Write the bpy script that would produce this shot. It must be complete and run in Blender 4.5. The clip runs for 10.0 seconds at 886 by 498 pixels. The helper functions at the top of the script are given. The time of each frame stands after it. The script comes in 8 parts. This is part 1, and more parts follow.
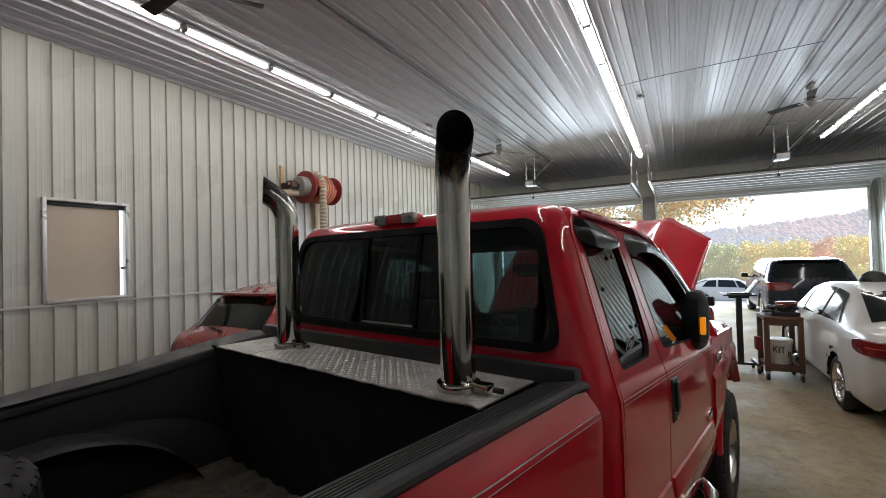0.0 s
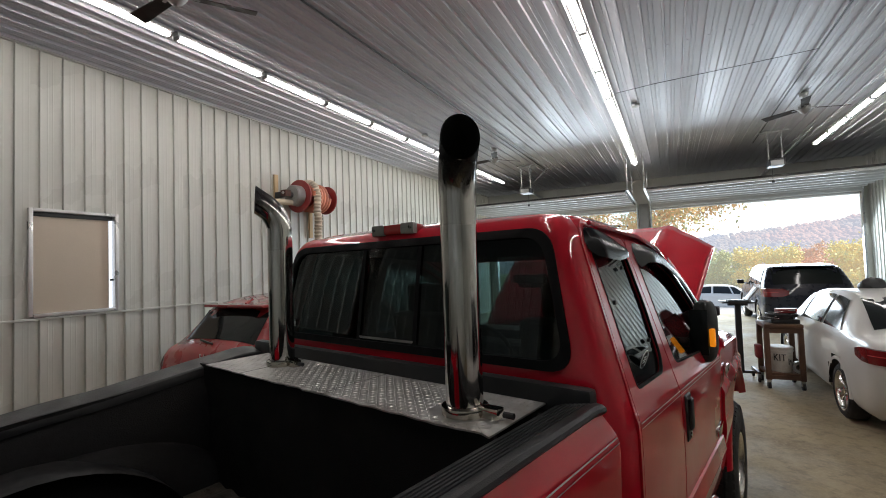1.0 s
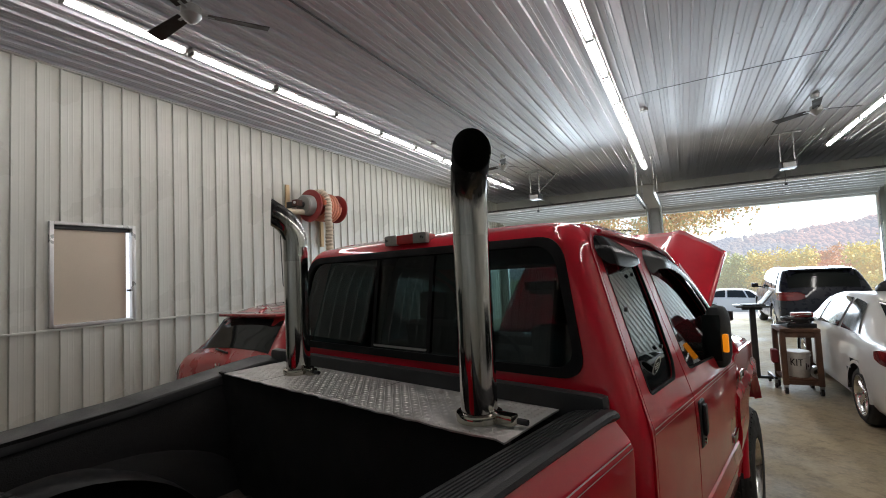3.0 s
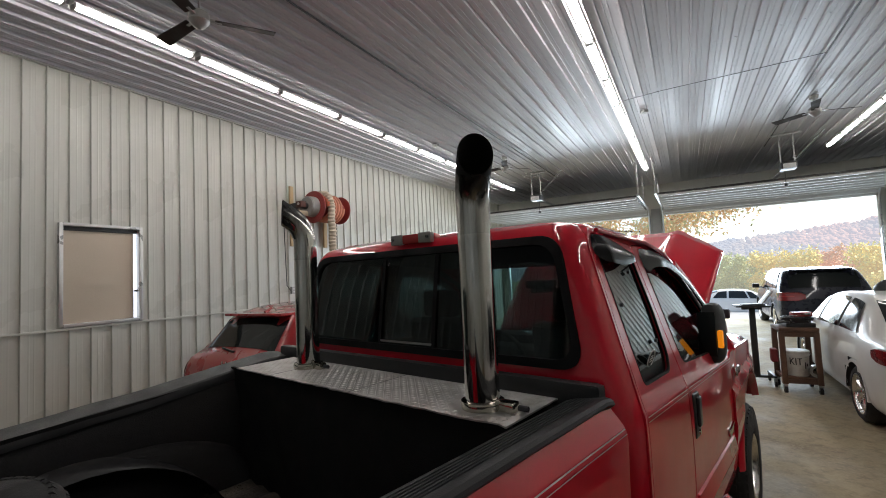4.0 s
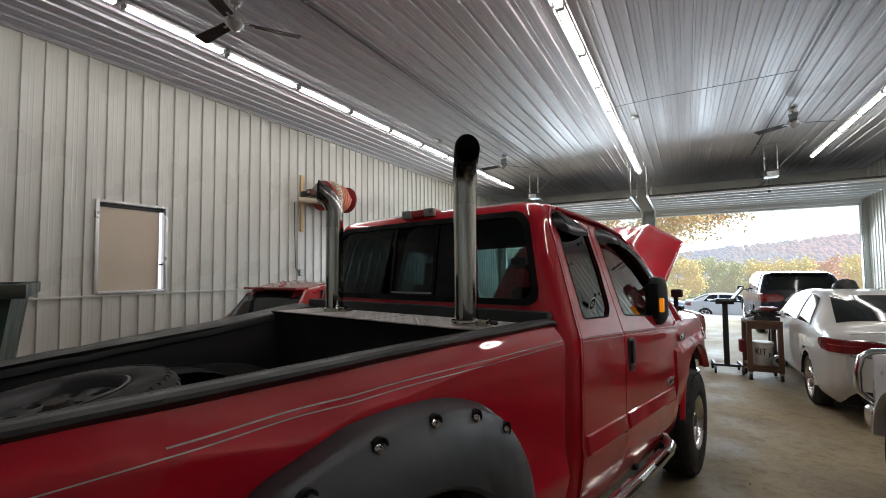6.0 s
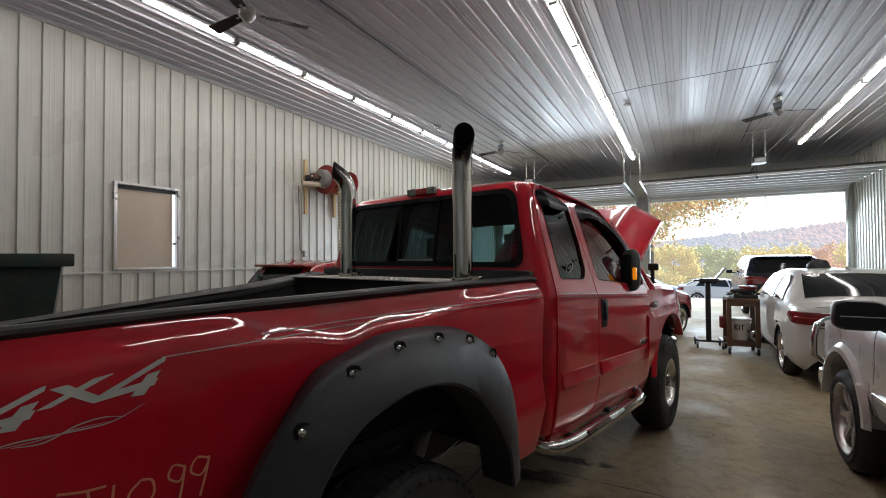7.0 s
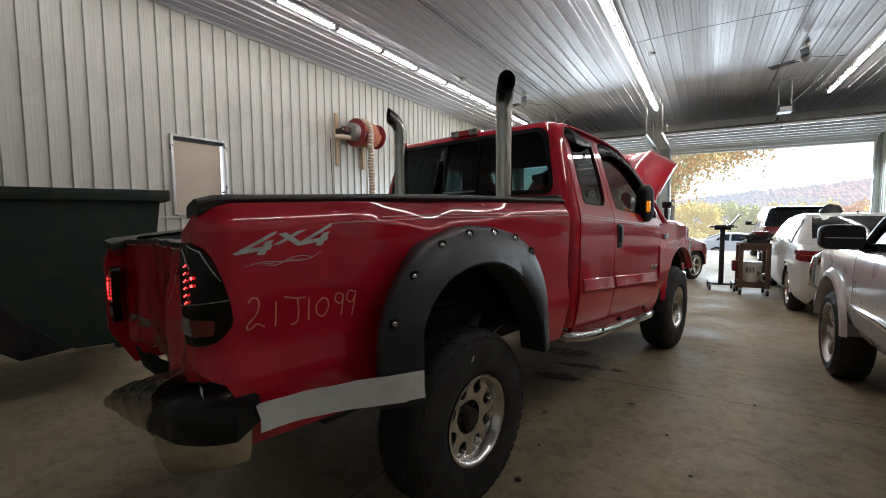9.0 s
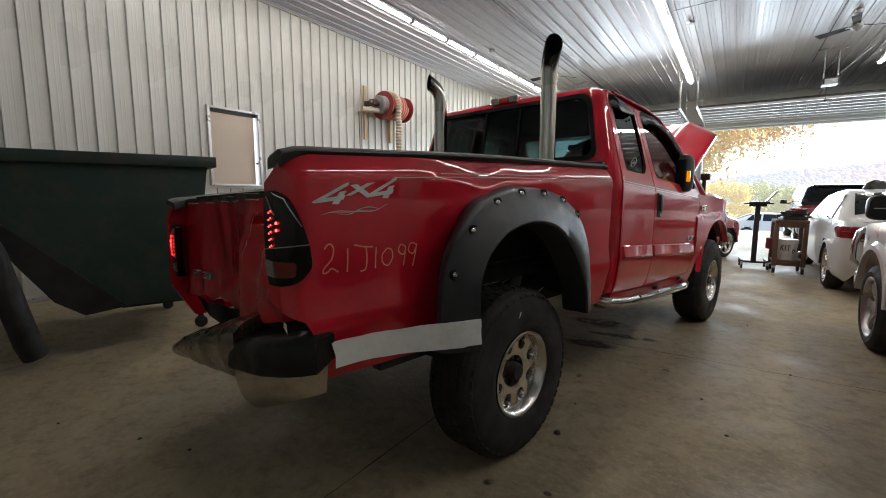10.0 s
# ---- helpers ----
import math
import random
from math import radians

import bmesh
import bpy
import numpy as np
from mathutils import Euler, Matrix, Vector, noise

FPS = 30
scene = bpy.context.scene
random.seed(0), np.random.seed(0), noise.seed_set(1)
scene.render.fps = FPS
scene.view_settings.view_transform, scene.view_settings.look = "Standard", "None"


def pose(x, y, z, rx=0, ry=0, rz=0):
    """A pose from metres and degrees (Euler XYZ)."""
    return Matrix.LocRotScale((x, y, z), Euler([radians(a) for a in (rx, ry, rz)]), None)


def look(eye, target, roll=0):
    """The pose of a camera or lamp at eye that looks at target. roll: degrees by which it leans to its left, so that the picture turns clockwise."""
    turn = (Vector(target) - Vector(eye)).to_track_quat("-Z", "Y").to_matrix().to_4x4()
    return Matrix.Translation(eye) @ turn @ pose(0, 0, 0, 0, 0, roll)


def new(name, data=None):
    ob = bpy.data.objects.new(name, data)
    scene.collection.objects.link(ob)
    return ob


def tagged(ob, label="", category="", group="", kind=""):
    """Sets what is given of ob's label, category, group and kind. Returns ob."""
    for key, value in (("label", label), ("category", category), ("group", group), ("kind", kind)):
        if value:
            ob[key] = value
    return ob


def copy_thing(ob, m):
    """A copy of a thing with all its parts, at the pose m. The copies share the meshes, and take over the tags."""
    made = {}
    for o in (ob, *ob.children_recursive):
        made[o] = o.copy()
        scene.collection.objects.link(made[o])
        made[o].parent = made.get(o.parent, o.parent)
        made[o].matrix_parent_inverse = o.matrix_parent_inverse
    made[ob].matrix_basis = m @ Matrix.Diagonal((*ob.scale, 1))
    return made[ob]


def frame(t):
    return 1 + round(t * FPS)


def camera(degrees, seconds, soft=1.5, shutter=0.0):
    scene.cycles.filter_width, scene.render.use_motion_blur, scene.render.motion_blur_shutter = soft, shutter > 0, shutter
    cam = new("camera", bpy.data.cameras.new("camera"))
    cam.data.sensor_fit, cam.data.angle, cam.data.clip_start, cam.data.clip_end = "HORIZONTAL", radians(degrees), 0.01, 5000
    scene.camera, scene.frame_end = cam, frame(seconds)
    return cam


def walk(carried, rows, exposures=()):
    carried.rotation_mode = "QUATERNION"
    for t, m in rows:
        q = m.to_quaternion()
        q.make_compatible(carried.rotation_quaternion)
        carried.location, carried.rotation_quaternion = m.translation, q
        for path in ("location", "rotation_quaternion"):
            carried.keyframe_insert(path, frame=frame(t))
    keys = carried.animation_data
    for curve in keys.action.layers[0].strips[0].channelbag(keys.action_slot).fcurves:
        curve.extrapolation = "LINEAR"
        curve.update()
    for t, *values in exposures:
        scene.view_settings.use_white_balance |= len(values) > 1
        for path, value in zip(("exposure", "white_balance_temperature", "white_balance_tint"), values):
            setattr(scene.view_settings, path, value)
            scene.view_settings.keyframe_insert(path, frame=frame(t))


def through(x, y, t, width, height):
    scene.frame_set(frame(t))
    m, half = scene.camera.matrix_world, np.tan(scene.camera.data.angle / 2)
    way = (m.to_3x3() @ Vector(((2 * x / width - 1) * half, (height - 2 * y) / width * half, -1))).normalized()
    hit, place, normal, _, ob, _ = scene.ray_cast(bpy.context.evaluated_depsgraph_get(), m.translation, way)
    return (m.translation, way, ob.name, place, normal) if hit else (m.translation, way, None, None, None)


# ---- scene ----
import functools

cam = camera(90.6, 10.0, soft=1.0)
PATH = [
    (0, (1.388, -1.347, 1.964), (0.441, 0.414, 2.005), -1.6),
    (0.5, (1.341, -1.3, 1.975), (0.422, 0.475, 2.04), -1.8),
    (1, (1.322, -1.281, 1.982), (0.397, 0.491, 2.059), -2.0),
    (1.5, (1.325, -1.285, 1.991), (0.392, 0.482, 2.076), -2.2),
    (2, (1.327, -1.294, 1.995), (0.378, 0.464, 2.09), -2.5),
    (2.5, (1.326, -1.298, 1.993), (0.37, 0.455, 2.096), -2.6),
    (4, (1.358, -1.394, 1.977), (0.391, 0.353, 2.092), -2.7),
    (4.5, (1.398, -1.449, 1.931), (0.439, 0.303, 2.043), -2.3),
    (5, (1.49, -1.548, 1.881), (0.517, 0.195, 1.996), -1.7),
    (6.5, (1.72, -2.099, 1.747), (0.763, -0.345, 1.838), -0.3),
    (7, (1.819, -2.264, 1.687), (0.86, -0.509, 1.727), -0.4),
    (7.5, (1.891, -2.448, 1.647), (0.931, -0.693, 1.629), -0.2),
    (8, (1.925, -2.617, 1.593), (0.967, -0.863, 1.547), -0.4),
    (8.5, (1.947, -2.743, 1.541), (0.963, -1.004, 1.461), -0.5),
    (9, (1.929, -2.851, 1.478), (0.905, -1.14, 1.33), -0.5),
    (9.5, (1.904, -2.938, 1.423), (0.844, -1.255, 1.212), -0.3),
    (10, (1.844, -3.008, 1.392), (0.749, -1.352, 1.144), 0.1),
]
EXPOSURE = [(0.0, 1.38), (7.5, 1.40), (8.5, 1.45), (9.0, 1.58), (9.5, 1.66), (10.0, 1.84)]
walk(cam, [(t, look(eye, target, roll)) for t, eye, target, roll in PATH], EXPOSURE)

# ---- daylight ----
SKY = bpy.data.worlds.new("sky")
scene.world = SKY
SKY.use_nodes = True
_n = SKY.node_tree.nodes
_sky = _n.new("ShaderNodeTexSky")
_sky.sky_type, _sky.sun_disc = "NISHITA", False
_sky.sun_elevation, _sky.sun_rotation = radians(45), radians(73)
_sky.air_density, _sky.dust_density, _sky.ozone_density = 1.0, 1.0, 1.5
SKY.node_tree.links.new(_sky.outputs[0], _n["Background"].inputs[0])
_n["Background"].inputs[1].default_value = 0.15
sun = new("sun", bpy.data.lights.new("sun", "SUN"))
sun.data.energy, sun.data.angle, sun.data.color = 2.6, radians(8), (1.0, 0.95, 0.88)
sun.matrix_world = look((50, 25, 52), (0, 10, 0))
LAMP = 12.0       # strength of the ceiling tubes
DOOR_LIGHT = 215.0
# ---- materials ----
def node(nt, kind, **ins):
    n = nt.nodes.new(kind)
    for k, v in ins.items():
        n.inputs[k.replace("_", " ")].default_value = v
    return n


def material(name, colour, rough=0.5, metal=0.0, vary=0.12, scale=6.0, fine=60.0, bump=0.0, bump_scale=120.0, coat=0.0,
             dirt=None, dirt_amount=0.0, dirt_scale=2.0, rough_vary=0.1, emit=0.0, alpha_glass=False, ior=1.5, stretch=None, per_object=0.0, spec=0.5):
    """A surface with colour variation at two scales, uneven gloss, optional stains and fine relief."""
    m = bpy.data.materials.new(name)
    m.use_nodes = True
    nt = m.node_tree
    b = nt.nodes["Principled BSDF"]
    L = nt.links.new
    tc = nt.nodes.new("ShaderNodeTexCoord")
    src = tc.outputs["Object"]
    if stretch:
        mp = nt.nodes.new("ShaderNodeMapping")
        mp.inputs["Scale"].default_value = stretch
        L(src, mp.inputs[0])
        src = mp.outputs[0]
    big, small = node(nt, "ShaderNodeTexNoise", Scale=scale, Detail=4.0), node(nt, "ShaderNodeTexNoise", Scale=fine, Detail=3.0)
    L(src, big.inputs["Vector"])
    L(src, small.inputs["Vector"])
    mix = nt.nodes.new("ShaderNodeMath")
    mix.operation = "ADD"
    half = nt.nodes.new("ShaderNodeMath")
    half.operation, half.inputs[1].default_value = "MULTIPLY", 0.5
    L(small.outputs[0], half.inputs[0])
    L(big.outputs[0], mix.inputs[0])
    L(half.outputs[0], mix.inputs[1])
    mr = nt.nodes.new("ShaderNodeMapRange")
    mr.inputs["From Min"].default_value, mr.inputs["From Max"].default_value = 0.45, 1.05
    mr.inputs["To Min"].default_value, mr.inputs["To Max"].default_value = 1 - vary, 1 + vary
    L(mix.outputs[0], mr.inputs["Value"])
    last = mr.outputs[0]
    if per_object:
        oi = nt.nodes.new("ShaderNodeObjectInfo")
        m2 = nt.nodes.new("ShaderNodeMapRange")
        m2.inputs["To Min"].default_value, m2.inputs["To Max"].default_value = 1 - per_object, 1 + per_object
        L(oi.outputs["Random"], m2.inputs["Value"])
        mu = nt.nodes.new("ShaderNodeMath")
        mu.operation = "MULTIPLY"
        L(last, mu.inputs[0])
        L(m2.outputs[0], mu.inputs[1])
        last = mu.outputs[0]
    vm = nt.nodes.new("ShaderNodeVectorMath")
    vm.operation = "SCALE"
    vm.inputs[0].default_value = colour
    L(last, vm.inputs["Scale"])
    col = vm.outputs[0]
    if dirt:
        st = node(nt, "ShaderNodeTexNoise", Scale=dirt_scale, Detail=8.0, Roughness=0.65)
        L(src, st.inputs["Vector"])
        rp = nt.nodes.new("ShaderNodeMapRange")
        rp.inputs["From Min"].default_value, rp.inputs["From Max"].default_value = 0.46, 0.68
        rp.inputs["To Max"].default_value = dirt_amount
        L(st.outputs[0], rp.inputs["Value"])
        mx = nt.nodes.new("ShaderNodeMix")
        mx.data_type = "RGBA"
        mx.inputs[7].default_value = (*dirt, 1)
        L(rp.outputs[0], mx.inputs[0])
        L(col, mx.inputs[6])
        col = mx.outputs[2]
    L(col, b.inputs["Base Color"])
    rr = nt.nodes.new("ShaderNodeMapRange")
    rr.inputs["From Min"].default_value, rr.inputs["From Max"].default_value = 0.3, 0.7
    rr.inputs["To Min"].default_value, rr.inputs["To Max"].default_value = max(0.0, rough * (1 - rough_vary * 3)), min(1.0, rough * (1 + rough_vary * 3))
    L(big.outputs[0], rr.inputs["Value"])
    L(rr.outputs[0], b.inputs["Roughness"])
    b.inputs["Metallic"].default_value, b.inputs["IOR"].default_value = metal, ior
    b.inputs["Specular IOR Level"].default_value = spec
    if coat:
        b.inputs["Coat Weight"].default_value, b.inputs["Coat Roughness"].default_value = coat, 0.04
    if bump:
        bn = node(nt, "ShaderNodeTexNoise", Scale=bump_scale, Detail=5.0)
        L(src, bn.inputs["Vector"])
        bu = nt.nodes.new("ShaderNodeBump")
        bu.inputs["Strength"].default_value, bu.inputs["Distance"].default_value = bump, 0.01
        L(bn.outputs[0], bu.inputs["Height"])
        L(bu.outputs[0], b.inputs["Normal"])
    if emit:
        b.inputs["Emission Color"].default_value = (*colour, 1)
        b.inputs["Emission Strength"].default_value = emit
    return m


def glass_material(name, tint, through, rough=0.02):
    """Tinted pane: part lets light through in its tint, part mirrors by gloss."""
    m = bpy.data.materials.new(name)
    m.use_nodes = True
    nt = m.node_tree
    nt.nodes.remove(nt.nodes["Principled BSDF"])
    out = nt.nodes["Material Output"]
    tr, gl, mx, lw, pw, ml = (nt.nodes.new(k) for k in ("ShaderNodeBsdfTransparent", "ShaderNodeBsdfGlossy", "ShaderNodeMixShader", "ShaderNodeLayerWeight", "ShaderNodeMath", "ShaderNodeMath"))
    tr.inputs[0].default_value = (*[c * through for c in tint], 1)
    gl.inputs["Roughness"].default_value = rough
    gl.inputs[0].default_value = (0.9, 0.93, 0.93, 1)
    # gloss grows towards grazing angles, alike on both faces of the pane
    lw.inputs[0].default_value = 0.5
    pw.operation, pw.inputs[1].default_value = "POWER", 5.0
    ml.operation, ml.inputs[1].default_value, ml.inputs[2].default_value = "MULTIPLY_ADD", 0.95, 0.045
    nt.links.new(lw.outputs["Facing"], pw.inputs[0])
    nt.links.new(pw.outputs[0], ml.inputs[0])
    nt.links.new(ml.outputs[0], mx.inputs[0])
    nt.links.new(tr.outputs[0], mx.inputs[1])
    nt.links.new(gl.outputs[0], mx.inputs[2])
    nt.links.new(mx.outputs[0], out.inputs[0])
    return m


def stain_material(name, colour):
    """A stain that fades out towards its rim, patchy inside."""
    m = material(name, colour, 0.42, vary=0.4)
    nt = m.node_tree
    tc, sub, ln, mr, nz, mu = (nt.nodes.new(k) for k in ("ShaderNodeTexCoord", "ShaderNodeVectorMath", "ShaderNodeVectorMath", "ShaderNodeMapRange", "ShaderNodeTexNoise", "ShaderNodeMath"))
    sub.operation, sub.inputs[1].default_value = "SUBTRACT", (0.5, 0.5, 0.0)
    mul = nt.nodes.new("ShaderNodeVectorMath")
    mul.operation, mul.inputs[1].default_value = "MULTIPLY", (2.0, 2.0, 0.0)
    ln.operation = "LENGTH"
    mr.inputs["From Min"].default_value, mr.inputs["From Max"].default_value = 0.95, 0.45
    nz.inputs["Scale"].default_value = 9.0
    nz.inputs["Detail"].default_value = 6.0
    ns = nt.nodes.new("ShaderNodeMapRange")
    ns.inputs["From Min"].default_value, ns.inputs["From Max"].default_value = 0.35, 0.6
    mu.operation = "MULTIPLY"
    L = nt.links.new
    L(tc.outputs["Generated"], sub.inputs[0])
    L(sub.outputs[0], mul.inputs[0])
    L(mul.outputs[0], ln.inputs[0])
    L(ln.outputs["Value"], mr.inputs["Value"])
    L(tc.outputs["Object"], nz.inputs["Vector"])
    L(nz.outputs[0], ns.inputs["Value"])
    L(mr.outputs[0], mu.inputs[0])
    L(ns.outputs[0], mu.inputs[1])
    L(mu.outputs[0], nt.nodes["Principled BSDF"].inputs["Alpha"])
    return m


def soot_material(z):
    """Soot that thins out downwards from the height z."""
    m = material("burnt_on_soot", (0.006, 0.006, 0.006), 0.9, vary=0.3)
    nt = m.node_tree
    tc, sp, nz, ad, mr = (nt.nodes.new(k) for k in ("ShaderNodeTexCoord", "ShaderNodeSeparateXYZ", "ShaderNodeTexNoise", "ShaderNodeMath", "ShaderNodeMapRange"))
    mp = nt.nodes.new("ShaderNodeMapping")
    mp.inputs["Scale"].default_value = (3.0, 3.0, 0.6)
    nz.inputs["Scale"].default_value, nz.inputs["Detail"].default_value = 14.0, 6.0
    ad.operation, ad.inputs[1].default_value = "MULTIPLY_ADD", 0.16
    mr.inputs["From Min"].default_value, mr.inputs["From Max"].default_value = z + 0.05, z + 0.15
    L = nt.links.new
    L(tc.outputs["Object"], sp.inputs[0])
    L(tc.outputs["Object"], mp.inputs[0])
    L(mp.outputs[0], nz.inputs["Vector"])
    L(nz.outputs[0], ad.inputs[0])
    L(sp.outputs["Z"], ad.inputs[2])
    L(ad.outputs[0], mr.inputs["Value"])
    L(mr.outputs[0], nt.nodes["Principled BSDF"].inputs["Alpha"])
    return m


def tyre_material(name):
    return material(name, (0.017, 0.017, 0.018), 0.75, vary=0.3, scale=9, fine=90, bump=0.25, bump_scale=160, dirt=(0.04, 0.036, 0.032), dirt_amount=0.4, dirt_scale=5)


RED = material("red_car_paint", (0.60, 0.010, 0.028), 0.35, vary=0.06, scale=3, fine=200, coat=1.0, rough_vary=0.05, dirt=(0.33, 0.01, 0.018), dirt_amount=0.3, dirt_scale=4, spec=0.1)
RED.node_tree.nodes["Principled BSDF"].inputs["Coat IOR"].default_value = 1.58
SEAL = material("black_rubber_seal", (0.006, 0.006, 0.0065), 0.75, vary=0.2, scale=8, spec=0.2)
BLACK_PLASTIC = material("black_plastic", (0.014, 0.0145, 0.016), 0.45, vary=0.2, scale=8, bump=0.12, bump_scale=300, dirt=(0.06, 0.06, 0.06), dirt_amount=0.3)
FLARE_BLACK = material("textured_flare_plastic", (0.024, 0.026, 0.031), 0.44, vary=0.18, scale=7, bump=0.2, bump_scale=420, dirt=(0.07, 0.07, 0.075), dirt_amount=0.3)
LINER = material("sprayed_bed_liner", (0.018, 0.0178, 0.0182), 0.75, vary=0.25, scale=5, bump=0.4, bump_scale=200, dirt=(0.02, 0.018, 0.016), dirt_amount=0.5, dirt_scale=3, spec=0.12)
BED_DIRT = material("dirty_bed_floor", (0.05, 0.043, 0.035), 0.9, vary=0.4, scale=8, bump=0.6, bump_scale=90, dirt=(0.15, 0.12, 0.085), dirt_amount=0.8, dirt_scale=7)
DARK = material("dark_underbody", (0.012, 0.012, 0.013), 0.8, vary=0.3, dirt=(0.04, 0.032, 0.026), dirt_amount=0.5)
CHROME = material("chrome", (0.62, 0.61, 0.6), 0.09, 1.0, vary=0.08, scale=4, fine=40, rough_vary=0.25, dirt=(0.3, 0.27, 0.23), dirt_amount=0.25, dirt_scale=9)
CHROME_DIRTY = material("weathered_chrome", (0.56, 0.53, 0.46), 0.11, 1.0, vary=0.15, scale=7, bump=0.03, bump_scale=40, dirt=(0.24, 0.2, 0.15), dirt_amount=0.35, dirt_scale=8)
STACK_CHROME = material("smoky_chrome", (0.62, 0.60, 0.57), 0.06, 1.0, vary=0.1, scale=4, fine=40, rough_vary=0.2, dirt=(0.16, 0.14, 0.12), dirt_amount=0.6, dirt_scale=5, stretch=(5, 5, 0.35))
SOOT = material("sooty_pipe_inside", (0.006, 0.006, 0.006), 0.95, vary=0.3)
BUMPER_DULL = material("dull_bent_chrome", (0.30, 0.27, 0.22), 0.26, 0.9, vary=0.3, scale=9, bump=0.1, bump_scale=40, dirt=(0.05, 0.04, 0.03), dirt_amount=0.8, dirt_scale=6)
ROCKER = material("dusty_rocker_steel", (0.36, 0.29, 0.21), 0.7, vary=0.25, scale=9, dirt=(0.14, 0.11, 0.085), dirt_amount=0.6, dirt_scale=7)
ALU = material("polished_wheel_alloy", (0.72, 0.71, 0.69), 0.2, 1.0, vary=0.12, scale=12, dirt=(0.3, 0.27, 0.23), dirt_amount=0.4, dirt_scale=14)
DULL_ALLOY = material("dull_grey_alloy", (0.42, 0.415, 0.41), 0.34, 0.9, vary=0.12, scale=12, dirt=(0.2, 0.18, 0.16), dirt_amount=0.4, dirt_scale=10)
RUST = material("rusty_hub_steel", (0.045, 0.034, 0.028), 0.8, 0.3, vary=0.4, scale=20, bump=0.5, bump_scale=120)
TREAD = material("diamond_plate", (0.60, 0.59, 0.575), 0.5, 1.0, vary=0.08, scale=9, dirt=(0.36, 0.34, 0.31), dirt_amount=0.6, dirt_scale=12)
RUBBER = tyre_material("tyre_rubber")
TAPE = material("white_masking_film", (0.80, 0.81, 0.81), 0.35, vary=0.06, scale=9, bump=0.7, bump_scale=14)
BADGE = material("silver_decal", (0.62, 0.62, 0.61), 0.35, vary=0.06)
PINSTRIPE = material("silver_pinstripe", (0.58, 0.48, 0.48), 0.4)
CHALK = material("orange_paint_marker", (0.85, 0.33, 0.2), 0.8, vary=0.25, fine=150)
SMOKED = material("smoked_lamp_lens", (0.006, 0.005, 0.005), 0.12, vary=0.1, spec=0.35)
LENS_RED = material("red_lamp_lens", (0.17, 0.010, 0.012), 0.15, vary=0.1, coat=1.0)
LENS_PINK = material("bright_red_lamp_lens", (0.45, 0.035, 0.035), 0.15, vary=0.1, coat=1.0)
LENS_CLEAR = material("clear_lamp_lens", (0.28, 0.27, 0.25), 0.15, vary=0.2, fine=120, coat=1.0)
LED = material("lit_red_diode", (1.0, 0.03, 0.03), 0.4, emit=4.0)
# a weak glow of its own is added to the amber lens
AMBER = material("amber_reflector", (0.85, 0.26, 0.01), 0.25, emit=0.25)
PRIVACY = glass_material("privacy_tinted_glass", (0.75, 0.84, 0.84), 0.34)
TINT = glass_material("dark_tinted_glass", (0.70, 0.90, 0.90), 0.38)
DEEP = glass_material("deep_car_glass", (0.8, 0.92, 0.88), 0.35)
CLEAR = glass_material("clear_car_glass", (0.85, 0.93, 0.9), 0.75)
SIDE_GLASS = glass_material("tinted_front_door_glass", (0.85, 0.93, 0.92), 0.5)
VISOR = material("glossy_black_visor", (0.006, 0.006, 0.007), 0.24, vary=0.1, spec=0.07)
FAN_BROWN = material("dark_brown_blade", (0.028, 0.021, 0.017), 0.7, vary=0.2, spec=0.2)
PAD_RUBBER = material("worn_step_rubber", (0.011, 0.011, 0.0115), 0.5, vary=0.3, scale=12, bump=0.15, bump_scale=90, spec=0.3, dirt=(0.03, 0.028, 0.025), dirt_amount=0.4, dirt_scale=9)
SEAT = material("grey_seat_cloth", (0.05, 0.049, 0.048), 0.9, vary=0.2, bump=0.3, bump_scale=300)
# this glass glows by itself to stand for daylight outside
WINDOW_DAY = material("daylit_window_glass", (0.78, 0.84, 0.95), 0.2, vary=0.03, emit=0.55)
WALL_STEEL = material("white_painted_steel_siding", (0.51, 0.508, 0.462), 0.30, vary=0.035, scale=0.8, fine=30, dirt=(0.47, 0.46, 0.43), dirt_amount=0.35, dirt_scale=1.1, per_object=0.02)
CEIL_STEEL = material("white_painted_steel_ceiling", (0.47, 0.47, 0.50), 0.4, vary=0.07, scale=0.7, fine=14, dirt=(0.3, 0.3, 0.3), dirt_amount=0.4, dirt_scale=0.6, stretch=(3, 0.35, 1))
TRIM = material("bare_metal_trim", (0.55, 0.55, 0.54), 0.35, 0.6, vary=0.1)
CONCRETE = material("worn_shop_concrete", (0.335, 0.272, 0.168), 0.66, vary=0.2, scale=1.6, fine=44, bump=0.08, bump_scale=45, rough_vary=0.1, dirt=(0.16, 0.124, 0.076), dirt_amount=0.6, dirt_scale=0.7)
